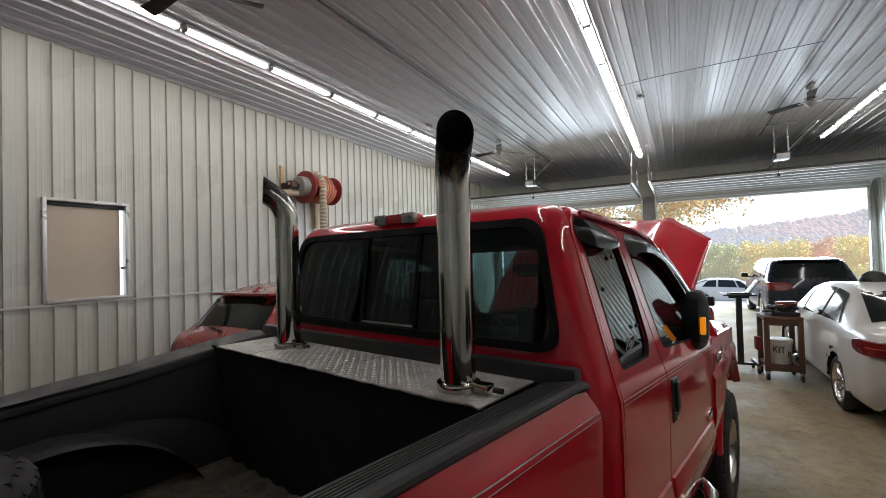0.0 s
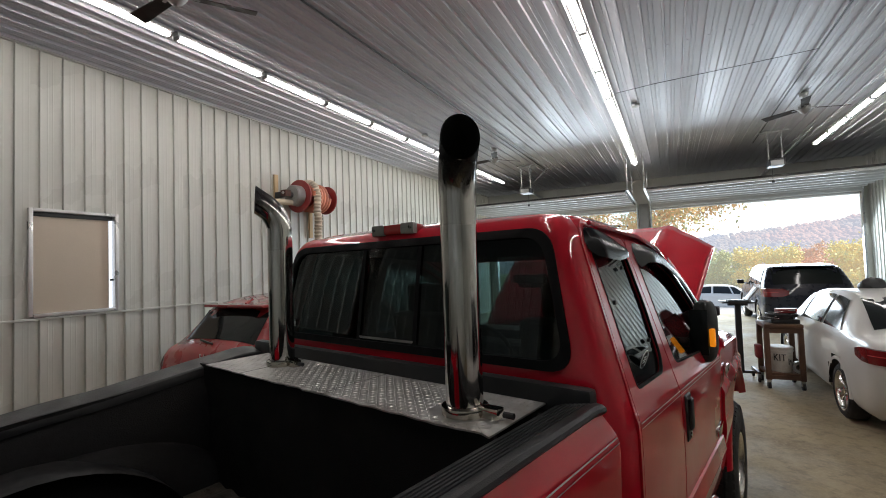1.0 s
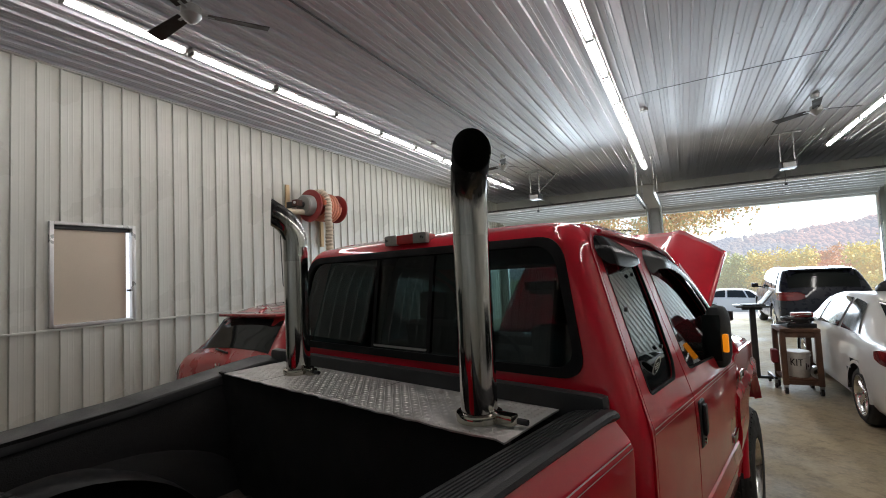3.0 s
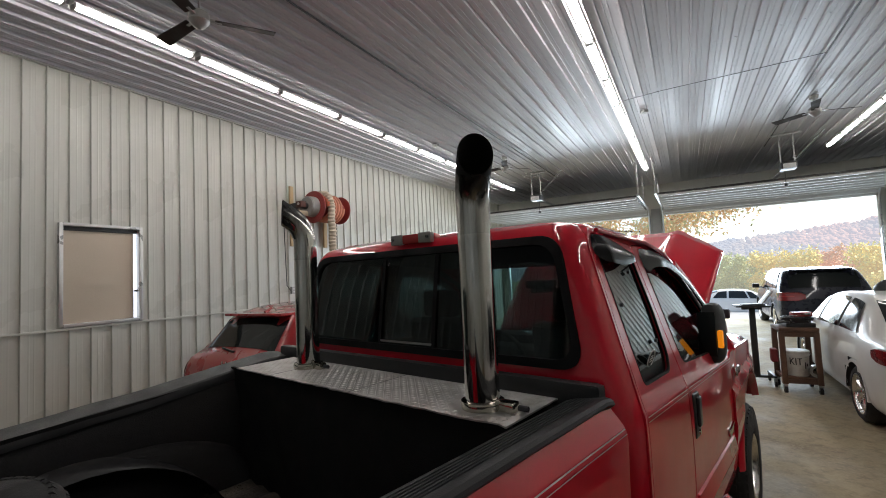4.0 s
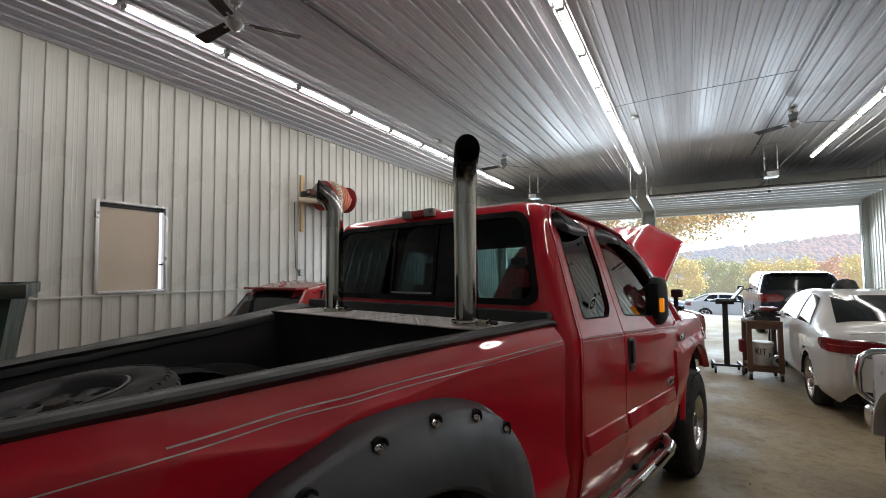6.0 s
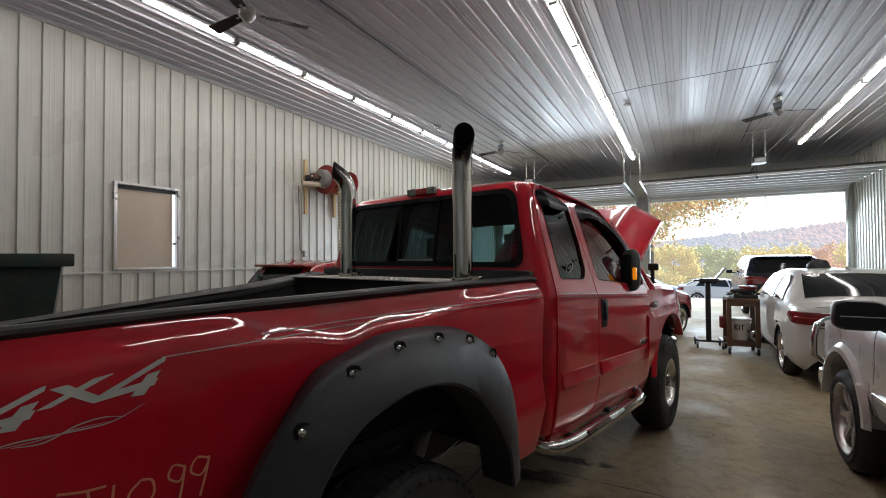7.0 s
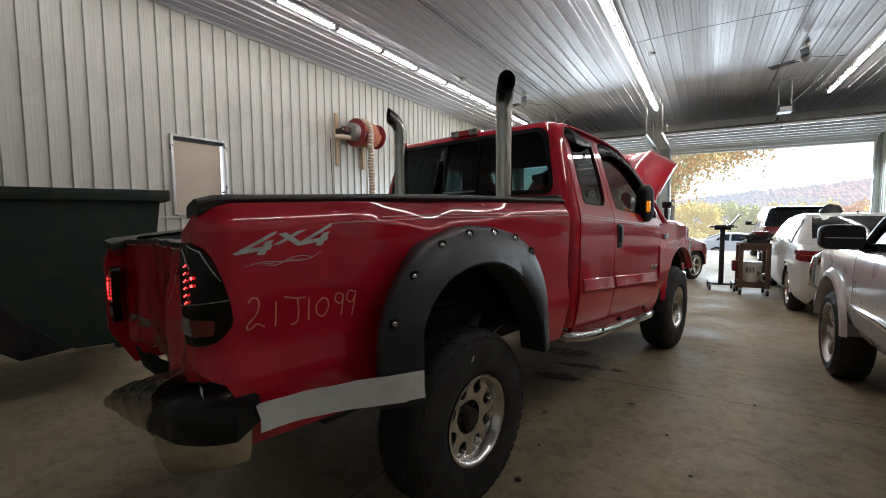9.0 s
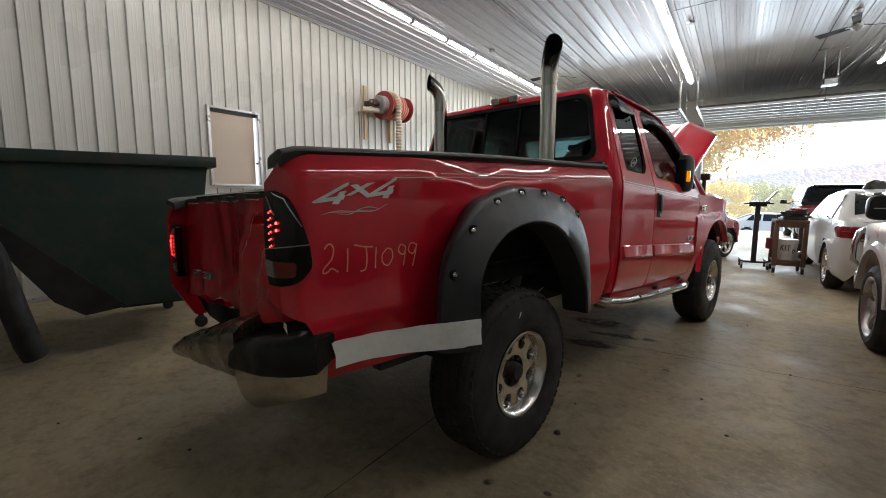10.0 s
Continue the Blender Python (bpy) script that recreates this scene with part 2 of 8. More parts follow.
def add_streaks(m, colour, amount, scale=(0.7, 1.25, 1), turn=24):
    """Long dull drag marks and tyre dirt laid over a floor."""
    nt = m.node_tree
    b = nt.nodes["Principled BSDF"]
    col = b.inputs["Base Color"].links[0].from_socket
    tc, mp, nz, mr, mx = (nt.nodes.new(k) for k in ("ShaderNodeTexCoord", "ShaderNodeMapping", "ShaderNodeTexNoise", "ShaderNodeMapRange", "ShaderNodeMix"))
    mp.inputs["Rotation"].default_value = (0, 0, radians(turn))
    mp.inputs["Scale"].default_value = scale
    nz.inputs["Scale"].default_value, nz.inputs["Detail"].default_value, nz.inputs["Roughness"].default_value = 1.0, 7.0, 0.62
    mr.inputs["From Min"].default_value, mr.inputs["From Max"].default_value, mr.inputs["To Max"].default_value = 0.48, 0.66, amount
    mx.data_type = "RGBA"
    mx.inputs[7].default_value = (*colour, 1)
    L = nt.links.new
    L(tc.outputs["Object"], mp.inputs[0])
    L(mp.outputs[0], nz.inputs["Vector"])
    L(nz.outputs[0], mr.inputs["Value"])
    L(mr.outputs[0], mx.inputs[0])
    L(col, mx.inputs[6])
    L(mx.outputs[2], b.inputs["Base Color"])


add_streaks(CONCRETE, (0.15, 0.115, 0.066), 0.45, (0.8, 0.95, 1))
add_streaks(CONCRETE, (0.40, 0.335, 0.22), 0.4, (3.1, 3.4, 1), -12)
add_streaks(CONCRETE, (0.10, 0.078, 0.05), 0.45, (9.0, 9.8, 1), 40)
add_streaks(CONCRETE, (0.44, 0.37, 0.25), 0.35, (26.0, 28.0, 1), 15)
JOINT = material("dark_floor_joint", (0.05, 0.045, 0.04), 0.9)
OIL = stain_material("oil_stain", (0.055, 0.046, 0.037))
BOARD = material("tan_window_board", (0.50, 0.42, 0.33), 0.7, vary=0.05, scale=2, bump=0.05)
WOOD = material("raw_pine_batten", (0.50, 0.36, 0.2), 0.7, vary=0.15, scale=4, stretch=(8, 8, 1))
VALVE_BROWN = material("rusty_valve_iron", (0.10, 0.035, 0.025), 0.6, vary=0.3, scale=20, dirt=(0.04, 0.03, 0.025), dirt_amount=0.5, dirt_scale=12)
CARD = material("tan_cloth_sleeve", (0.50, 0.43, 0.32), 0.8, vary=0.15, scale=12, bump=0.3, bump_scale=60)
REEL_RED = material("red_reel_enamel", (0.24, 0.018, 0.016), 0.4, vary=0.12, coat=0.3)
HOSE_ORANGE = material("orange_hose", (0.50, 0.16, 0.085), 0.6, vary=0.2, dirt=(0.3, 0.12, 0.08), dirt_amount=0.5)
HOSE_TAN = material("tan_fabric_hose", (0.50, 0.43, 0.33), 0.85, vary=0.15, bump=0.3, bump_scale=80)
GREY_METAL = material("grey_enamel", (0.3, 0.3, 0.29), 0.4, 0.3, vary=0.12)
GALV = material("galvanised_steel", (0.45, 0.46, 0.46), 0.35, 0.9, vary=0.15, scale=14)
DARK_METAL = material("dark_steel", (0.05, 0.05, 0.052), 0.45, 0.6, vary=0.2)
DUMP_GREEN = material("dark_green_dumpster_paint", (0.009, 0.030, 0.024), 0.5, vary=0.2, scale=3, dirt=(0.05, 0.04, 0.028), dirt_amount=0.7, dirt_scale=5, bump=0.15, bump_scale=12)
WHITE_CAR = material("white_car_paint", (0.52, 0.515, 0.49), 0.4, vary=0.03, coat=0.5)
SILVER_CAR = material("pearl_white_truck_paint", (0.5, 0.495, 0.475), 0.32, vary=0.04, coat=1.0, dirt=(0.42, 0.41, 0.4), dirt_amount=0.3)
NAVY_CAR = material("black_suv_paint", (0.010, 0.011, 0.020), 0.3, vary=0.05, coat=0.35, spec=0.2)
RED_CAR = material("bright_red_hatchback_paint", (0.33, 0.015, 0.018), 0.3, vary=0.04, coat=1.0)
BLUE_CAR = material("pale_blue_car_paint", (0.35, 0.42, 0.52), 0.3, vary=0.04, coat=1.0)
CAR_GLASS = material("dark_window_glass", (0.010, 0.012, 0.012), 0.06, vary=0.1, spec=0.22)
CART_BROWN = material("worn_brown_cart_wood", (0.12, 0.06, 0.036), 0.65, vary=0.3, scale=7, dirt=(0.05, 0.035, 0.03), dirt_amount=0.6)
BUCKET = material("white_plastic_pail", (0.62, 0.61, 0.57), 0.45, vary=0.08, dirt=(0.35, 0.32, 0.28), dirt_amount=0.5, dirt_scale=9)
INK = material("black_print", (0.02, 0.02, 0.02), 0.6)
GALV_DOOR = material("white_sectional_door_steel", (0.6, 0.6, 0.6), 0.4, vary=0.05)
# dark colour stands for the shaded undersides of the white door's sections
SECTION_DARK = material("shade_darkened_door_section", (0.03, 0.028, 0.026), 0.6, vary=0.1)
RAG = material("dark_red_rag", (0.2, 0.025, 0.03), 0.9, vary=0.2)
ASPHALT = material("pale_parking_gravel", (0.34, 0.33, 0.31), 0.9, vary=0.15, scale=0.4, fine=8, bump=0.3, bump_scale=20)
GRASS = material("autumn_meadow", (0.14, 0.16, 0.06), 0.95, vary=0.3, scale=0.06, fine=2, dirt=(0.28, 0.22, 0.09), dirt_amount=0.7, dirt_scale=0.05)
BARK = material("grey_bark", (0.1, 0.08, 0.065), 0.9, vary=0.3, bump=0.6, bump_scale=14)


def tube_light_material():
    m = bpy.data.materials.new("lit_white_tube")
    m.use_nodes = True
    b = m.node_tree.nodes["Principled BSDF"]
    b.inputs["Base Color"].default_value = (0.9, 0.9, 0.9, 1)
    b.inputs["Emission Color"].default_value = (1.0, 0.955, 0.92, 1)
    b.inputs["Emission Strength"].default_value = LAMP
    return m


TUBE_LIT = tube_light_material()


def leaf_material(name, a, b, haze=0.0):
    """Leaves whose colour runs from a to b, clump by clump."""
    m = bpy.data.materials.new(name)
    m.use_nodes = True
    nt = m.node_tree
    p = nt.nodes["Principled BSDF"]
    g = nt.nodes.new("ShaderNodeNewGeometry")
    mx = nt.nodes.new("ShaderNodeMix")
    mx.data_type = "RGBA"
    mx.inputs[6].default_value, mx.inputs[7].default_value = (*a, 1), (*b, 1)
    nt.links.new(g.outputs["Random Per Island"], mx.inputs[0])
    nt.links.new(mx.outputs[2], p.inputs["Base Color"])
    p.inputs["Roughness"].default_value = 0.7
    p.inputs["Transmission Weight"].default_value = 0.0
    p.inputs["Subsurface Weight"].default_value = 0.0
    # haze: pale pinkish emission paints the air light onto the leaves
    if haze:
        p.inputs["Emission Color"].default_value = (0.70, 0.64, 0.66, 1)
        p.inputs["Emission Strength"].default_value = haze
    return m


# ---- shaping helpers ----
def mesh_of(name, bm, mat, smooth=None):
    me = bpy.data.meshes.new(name)
    bmesh.ops.recalc_face_normals(bm, faces=bm.faces)
    bm.to_mesh(me)
    bm.free()
    if mat:
        me.materials.append(mat)
    if smooth is not None:
        me.polygons.foreach_set("use_smooth", [True] * len(me.polygons))
        me.set_sharp_from_angle(angle=radians(smooth))
    return me


def part(name, bm, mat, parent=None, label="", smooth=35, at=None):
    ob = new(name, mesh_of(name, bm, mat, smooth))
    if parent:
        ob.parent = parent
    if at is not None:
        ob.matrix_basis = at
    if label:
        ob["label"] = label
    return ob


def thing(name, label, category, at=None, group="", kind=""):
    ob = tagged(new(name), label, category, group, kind)
    ob.empty_display_size = 0.1
    if at is not None:
        ob.matrix_basis = at
    return ob


def single(name, bm, mat, label, category="", kind="", smooth=35, at=None, group=""):
    return tagged(part(name, bm, mat, None, "", smooth, at), label, category, group, kind)


def box(x0, x1, y0, y1, z0, z1, bevel=0.0, bm=None, seg=2):
    bm = bm or bmesh.new()
    r = bmesh.ops.create_cube(bm, size=1.0)
    vs = r["verts"]
    for v in vs:
        v.co = Vector(((x0 + x1) / 2 + v.co.x * (x1 - x0), (y0 + y1) / 2 + v.co.y * (y1 - y0), (z0 + z1) / 2 + v.co.z * (z1 - z0)))
    if bevel:
        es = list({e for v in vs for e in v.link_edges})
        bmesh.ops.bevel(bm, geom=es, offset=bevel, segments=seg, affect="EDGES", profile=0.6)
    return bm


def grid_mesh(rows, bm=None, close_u=False, close_v=False, skip=None):
    """Quads over a table of points."""
    bm = bm or bmesh.new()
    vs = [[bm.verts.new(p) for p in r] for r in rows]
    n, m = len(rows), len(rows[0])
    for i in range(n if close_u else n - 1):
        for j in range(m if close_v else m - 1):
            q = [vs[i][j], vs[(i + 1) % n][j], vs[(i + 1) % n][(j + 1) % m], vs[i][(j + 1) % m]]
            if skip and skip(sum((v.co for v in q), Vector()) / 4):
                continue
            bm.faces.new(q)
    if skip:
        bmesh.ops.delete(bm, geom=[v for v in bm.verts if not v.link_faces], context="VERTS")
    return bm


def tube(path, radius, seg=12, bm=None, caps=True, closed=False):
    """A round tube along a path; radius one number, or one for each point."""
    pts = [Vector(p) for p in path]
    n = len(pts)
    rad = radius if isinstance(radius, (list, tuple)) else [radius] * n
    rows = []
    up = Vector((0, 0, 1))
    side = None
    for i, p in enumerate(pts):
        a = pts[(i - 1) % n] if closed or i > 0 else p
        b = pts[(i + 1) % n] if closed or i < n - 1 else p
        d = (b - a).normalized()
        if side is None:
            side = d.cross(up)
            if side.length < 0.1:
                side = d.cross(Vector((1, 0, 0)))
        side = (side - d * side.dot(d)).normalized()
        other = d.cross(side)
        rows.append([p + rad[i] * (math.cos(2 * math.pi * k / seg) * side + math.sin(2 * math.pi * k / seg) * other) for k in range(seg)])
    bm = bm or bmesh.new()
    first = len(bm.faces)
    grid_mesh(rows, bm, close_u=closed, close_v=True)
    if caps and not closed:
        bm.verts.ensure_lookup_table()
        vs = list(bm.verts)[-n * seg:]
        bm.faces.new(vs[:seg])
        bm.faces.new(vs[-seg:])
    return bm


def lathe(profile, seg=32, axis="x", bm=None, at=(0, 0, 0)):
    """A solid of revolution: profile of (distance along the axis, radius)."""
    rows = []
    for a, r in profile:
        ring = []
        for k in range(seg):
            c, s = r * math.cos(2 * math.pi * k / seg), r * math.sin(2 * math.pi * k / seg)
            p = {"x": (a, c, s), "y": (c, a, s), "z": (c, s, a)}[axis]
            ring.append(Vector(p) + Vector(at))
        rows.append(ring)
    return grid_mesh(rows, bm, close_v=True)


def panel(outer, holes=(), cuts_a=(), cuts_b=(), place=None, thick=0.0, bm=None):
    """A sheet with holes, drawn flat as (a, b), cut along lines of equal a or b, then laid on a surface by place(a, b)."""
    tmp = bmesh.new()
    edges = []
    for loop in (outer, *holes):
        vs = [tmp.verts.new((a, b, 0)) for a, b in loop]
        edges += [tmp.edges.new((vs[i], vs[(i + 1) % len(vs)])) for i in range(len(vs))]
    bmesh.ops.triangle_fill(tmp, edges=edges, use_beauty=True, use_dissolve=False)
    for k, cuts in enumerate((cuts_a, cuts_b)):
        for c in cuts:
            no = (1, 0, 0) if k == 0 else (0, 1, 0)
            bmesh.ops.bisect_plane(tmp, geom=tmp.verts[:] + tmp.edges[:] + tmp.faces[:], plane_co=(c, 0, 0) if k == 0 else (0, c, 0), plane_no=no, dist=1e-5)
    if thick:
        ret = bmesh.ops.extrude_face_region(tmp, geom=tmp.faces[:])
        moved = {v for v in ret["geom"] if isinstance(v, bmesh.types.BMVert)}
        for v in moved:
            v.co.z = thick
    for v in tmp.verts:
        v.co = Vector(place(v.co.x, v.co.y, v.co.z)) if place else v.co
    if bm is None:
        return tmp
    me = bpy.data.meshes.new("tmp")
    tmp.to_mesh(me)
    tmp.free()
    bm.from_mesh(me)
    bpy.data.meshes.remove(me)
    return bm


def lin(x, pts):
    """Broken-line value at x of points (x, value)."""
    if x <= pts[0][0]:
        return pts[0][1]
    for (a, p), (b, q) in zip(pts, pts[1:]):
        if x <= b:
            return p + (q - p) * (x - a) / (b - a)
    return pts[-1][1]


def spline(x, pts):
    """Smooth value at x through points (x, value)."""
    if x <= pts[0][0]:
        return pts[0][1]
    if x >= pts[-1][0]:
        return pts[-1][1]
    for i in range(len(pts) - 1):
        if x <= pts[i + 1][0]:
            break
    (x0, y0), (x1, y1) = pts[i], pts[i + 1]
    m0 = (y1 - pts[i - 1][1]) / (x1 - pts[i - 1][0]) if i > 0 else (y1 - y0) / (x1 - x0)
    m1 = (pts[i + 2][1] - y0) / (pts[i + 2][0] - x0) if i + 2 < len(pts) else (y1 - y0) / (x1 - x0)
    h = x1 - x0
    s = (x - x0) / h
    return (2 * s**3 - 3 * s**2 + 1) * y0 + (s**3 - 2 * s**2 + s) * h * m0 + (-2 * s**3 + 3 * s**2) * y1 + (s**3 - s**2) * h * m1


def rounded(pts, r, n=4):
    """A polygon with its corners rounded."""
    out = []
    k = len(pts)
    for i in range(k):
        p, a, b = Vector(pts[i]), Vector(pts[i - 1]), Vector(pts[(i + 1) % k])
        ra = min(r, (a - p).length * 0.45, (b - p).length * 0.45)
        s, e = p + (a - p).normalized() * ra, p + (b - p).normalized() * ra
        for j in range(n + 1):
            t = j / n
            q = (1 - t) ** 2 * s + 2 * t * (1 - t) * p + t * t * e
            out.append((q.x, q.y))
    return out


def outline_scaled(pts, d):
    """A polygon grown (d > 0) or shrunk about its middle by about d."""
    cx, cy = sum(p[0] for p in pts) / len(pts), sum(p[1] for p in pts) / len(pts)
    wx = max(abs(p[0] - cx) for p in pts)
    wy = max(abs(p[1] - cy) for p in pts)
    return [(cx + (x - cx) * (1 + d / wx), cy + (y - cy) * (1 + d / wy)) for x, y in pts]
# ---- the shop: floor, ribbed steel walls and ceiling, doors ----
X0, X1, Y0, Y1, ROOF = -5.6, 6.66, -6.8, 16.4, 4.9
RIB = 0.2376


def rib_profile(n, depth=0.028, low=0.0009):
    """Outline of a sheet n ribs wide: raised trapezoid ribs with two low stiffeners between."""
    pts = [(0.0, 0.0)]
    for k in range(n):
        a = k * RIB
        c = a + RIB * 0.4
        pts += [(c - 0.017, 0.0), (c - 0.009, depth), (c + 0.009, depth), (c + 0.017, 0.0)]
        for off in (0.076, 0.128):
            d = c + off
            if d + 0.012 < a + RIB * 1.38:
                pts += [(d - 0.01, 0.0), (d - 0.004, low), (d + 0.004, low), (d + 0.01, 0.0)]
    pts = [p for p in pts if p[0] <= n * RIB]
    pts.append((n * RIB, 0.0))
    return sorted(pts)


SHEET_MESHES = {}


def sheet_mesh(height, n=4):
    key = (round(height, 3), n)
    if key not in SHEET_MESHES:
        prof = rib_profile(n)
        bm = grid_mesh([[(a, d, 0.0) for a, d in prof], [(a, d, height) for a, d in prof]])
        SHEET_MESHES[key] = mesh_of("panel", bm, WALL_STEEL)
    return SHEET_MESHES[key]


def sheet(parent, height, m, n=4):
    ob = new("panel", sheet_mesh(height, n))
    ob.parent = parent
    ob.matrix_basis = m
    return ob


WIN = (1.125, 2.04, 1.555, 2.845)     # y0, y1, z0, z1 of the boarded window
SEAM = 1.51

floor = single("floor", box(X0 - 0.3, X1 + 0.3, Y0 - 0.3, Y1 + 0.25, -0.2, 0.0), CONCRETE, "worn grey concrete shop floor with stains", "floor", "structure")


def strip_on_floor(name, pts, width, mat, label, seed=0):
    rng = random.Random(seed)
    bm = bmesh.new()
    rows = []
    for i, p in enumerate(pts):
        a, b = Vector(pts[max(i - 1, 0)]), Vector(pts[min(i + 1, len(pts) - 1)])
        n = Vector((-(b - a).y, (b - a).x)).normalized() * width * rng.uniform(0.3, 1.0)
        rows.append([(p[0] - n.x, p[1] - n.y, 0.0014), (p[0] + n.x, p[1] + n.y, 0.0014)])
    grid_mesh(rows, bm)
    ob = part(name, bm, mat, floor, label)
    return ob


def wiggle(a, b, n, amp, seed):
    rng = random.Random(seed)
    a, b = Vector(a), Vector(b)
    d = (b - a)
    nrm = Vector((-d.y, d.x)).normalized()
    off = 0.0
    out = []
    for i in range(n + 1):
        off = off * 0.8 + rng.uniform(-amp, amp)
        out.append(tuple(a + d * i / n + nrm * off))
    return out


strip_on_floor("joint", wiggle((-5.6, 1.18), (6.6, 1.20), 90, 0.006, 1), 0.006, JOINT, "thin dark crack in the concrete", 1)
strip_on_floor("joint", wiggle((-5.6, 8.9), (6.6, 8.9), 60, 0.002, 2), 0.006, JOINT, "thin dark crack in the concrete", 2)
strip_on_floor("joint", wiggle((0.33, -6.6), (0.38, 1.17), 60, 0.003, 3), 0.005, JOINT, "thin dark crack in the concrete", 3)


def blot(name, cx, cy, rx, ry, turn, mat, label, seed):
    rng = random.Random(seed)
    pts = []
    for k in range(36):
        a = 2 * math.pi * k / 36
        r = 1 + 0.28 * noise.noise(Vector((math.cos(a) * 1.6, math.sin(a) * 1.6, seed))) + rng.uniform(-0.05, 0.05)
        x, y = rx * r * math.cos(a), ry * r * math.sin(a)
        c, s = math.cos(turn), math.sin(turn)
        pts.append((cx + x * c - y * s, cy + x * s + y * c, 0.004))
    bm = bmesh.new()
    bm.faces.new([bm.verts.new(p) for p in pts])
    return part(name, bm, mat, floor, label)


blot("stain", 1.0, 1.465, 0.46, 0.055, 0.157, OIL, "dark oil streak on the concrete", 3)
blot("stain", 0.80, 1.06, 0.30, 0.11, 0.3, OIL, "dark oil spot on the concrete", 5)
for k, (x, y, r) in enumerate(((1.06, -0.63, 0.04), (0.94, -1.24, 0.035), (0.93, 0.28, 0.04), (1.21, -1.16, 0.025))):
    blot("stain", x, y, r, r * 0.7, k * 0.9, OIL, "small dark spot on the concrete", 30 + k)
blot("stain", 0.72, 1.85, 0.34, 0.16, 0.1, OIL, "dark oil spot on the concrete", 7)

# west wall: boarded window, upper and lower sheets
wall_west = single("wall_west", box(X0 - 0.16, X0 - 0.10, Y0 - 0.2, Y1 + 0.2, 0.0, ROOF), WALL_STEEL, "white ribbed steel wall of a pole building", "wall", "structure")
ystart = WIN[0] - 7 * 4 * RIB
k = 0
while ystart + k * 4 * RIB < Y1 - 0.1:
    y = ystart + k * 4 * RIB
    # the sheet's own x runs along +y, its ribs stand towards +x
    m = Matrix(((0, 1, 0, X0 - 0.019), (1, 0, 0, y), (0, 0, 1, 0), (0, 0, 0, 1)))
    sheet(wall_west, SEAM - 0.012, m)
    if k == 7:
        sheet(wall_west, ROOF - WIN[3] - 0.02, Matrix.Translation((0, 0, WIN[3] + 0.02)) @ m)
    else:
        sheet(wall_west, ROOF - SEAM, Matrix.Translation((0, 0, SEAM)) @ m)
    k += 1
part("trim", box(X0 - 0.022, X0 + 0.022, Y0, Y1, SEAM - 0.022, SEAM + 0.006, 0.003), WALL_STEEL, wall_west, "white horizontal joint trim")
part("trim", box(X0 - 0.05, X0 + 0.028, Y0, Y1, ROOF - 0.035, ROOF - 0.002, 0.004), WALL_STEEL, wall_west, "white corner trim under the ceiling")
part("trim", box(X0 - 0.05, X0 + 0.02, Y0, Y1, 0.0, 0.05, 0.004), TRIM, wall_west, "bare metal base trim")

window_1 = thing("window_1", "wall window closed with a tan board in a metal frame", "window", kind="structure")
y0, y1, z0, z1 = WIN
for n, b in (("frame", (X0 - 0.06, X0 + 0.03, y0 - 0.032, y0 + 0.012, z0 - 0.02, z1 + 0.022)), ("frame", (X0 - 0.06, X0 + 0.03, y1 - 0.012, y1 + 0.032, z0 - 0.02, z1 + 0.022)),
             ("frame", (X0 - 0.06, X0 + 0.031, y0 + 0.012, y1 - 0.012, z1 - 0.015, z1 + 0.026)), ("sill", (X0 - 0.06, X0 + 0.04, y0 + 0.012, y1 - 0.012, z0 - 0.03, z0 + 0.01))):
    part(n, box(*b, 0.004), TRIM, window_1)
part("board", box(X0 - 0.075, X0 - 0.045, y0 + 0.012, y1 - 0.06, z0 + 0.01, z1 - 0.07, 0.003), BOARD, window_1, "tan board")
part("gap_strip", box(X0 - 0.08, X0 - 0.06, y1 - 0.058, y1 - 0.012, z0 + 0.01, z1 - 0.016), WINDOW_DAY, window_1, "bright strip of daylit glass beside the board")
part("shade_box", box(X0 - 0.075, X0 - 0.03, y0 + 0.014, y1 - 0.014, z1 - 0.068, z1 - 0.016, 0.004), BLACK_PLASTIC, window_1, "dark roller case")
part("latch", box(X0 - 0.05, X0 + 0.0, y1 - 0.05, y1 - 0.02, z0 + 0.38, z0 + 0.41, 0.004), DARK_METAL, window_1, "small dark latch")

# east wall, and an unseen south wall placed to suit bounce and reflections
wall_east = single("wall_east", box(X1 + 0.10, X1 + 0.16, Y0 - 0.2, Y1 + 0.2, 0.0, ROOF), WALL_STEEL, "white ribbed steel wall of a pole building", "wall", "structure")
k = 0
while Y0 + k * 4 * RIB < Y1 - 0.1:
    sheet(wall_east, ROOF, Matrix(((0, -1, 0, X1 + 0.019), (1, 0, 0, Y0 + k * 4 * RIB), (0, 0, 1, 0), (0, 0, 0, 1))))
    k += 1
wall_south = single("wall_south", box(X0 - 0.2, X1 + 0.2, Y0 - 0.16, Y0 - 0.1, 0.0, ROOF), WALL_STEEL, "white ribbed steel wall of a pole building", "wall", "structure")
k = 0
while X0 + k * 4 * RIB < X1 - 0.1:
    sheet(wall_south, ROOF, Matrix(((1, 0, 0, X0 + k * 4 * RIB), (0, 1, 0, Y0 - 0.03), (0, 0, 1, 0), (0, 0, 0, 1))))
    k += 1

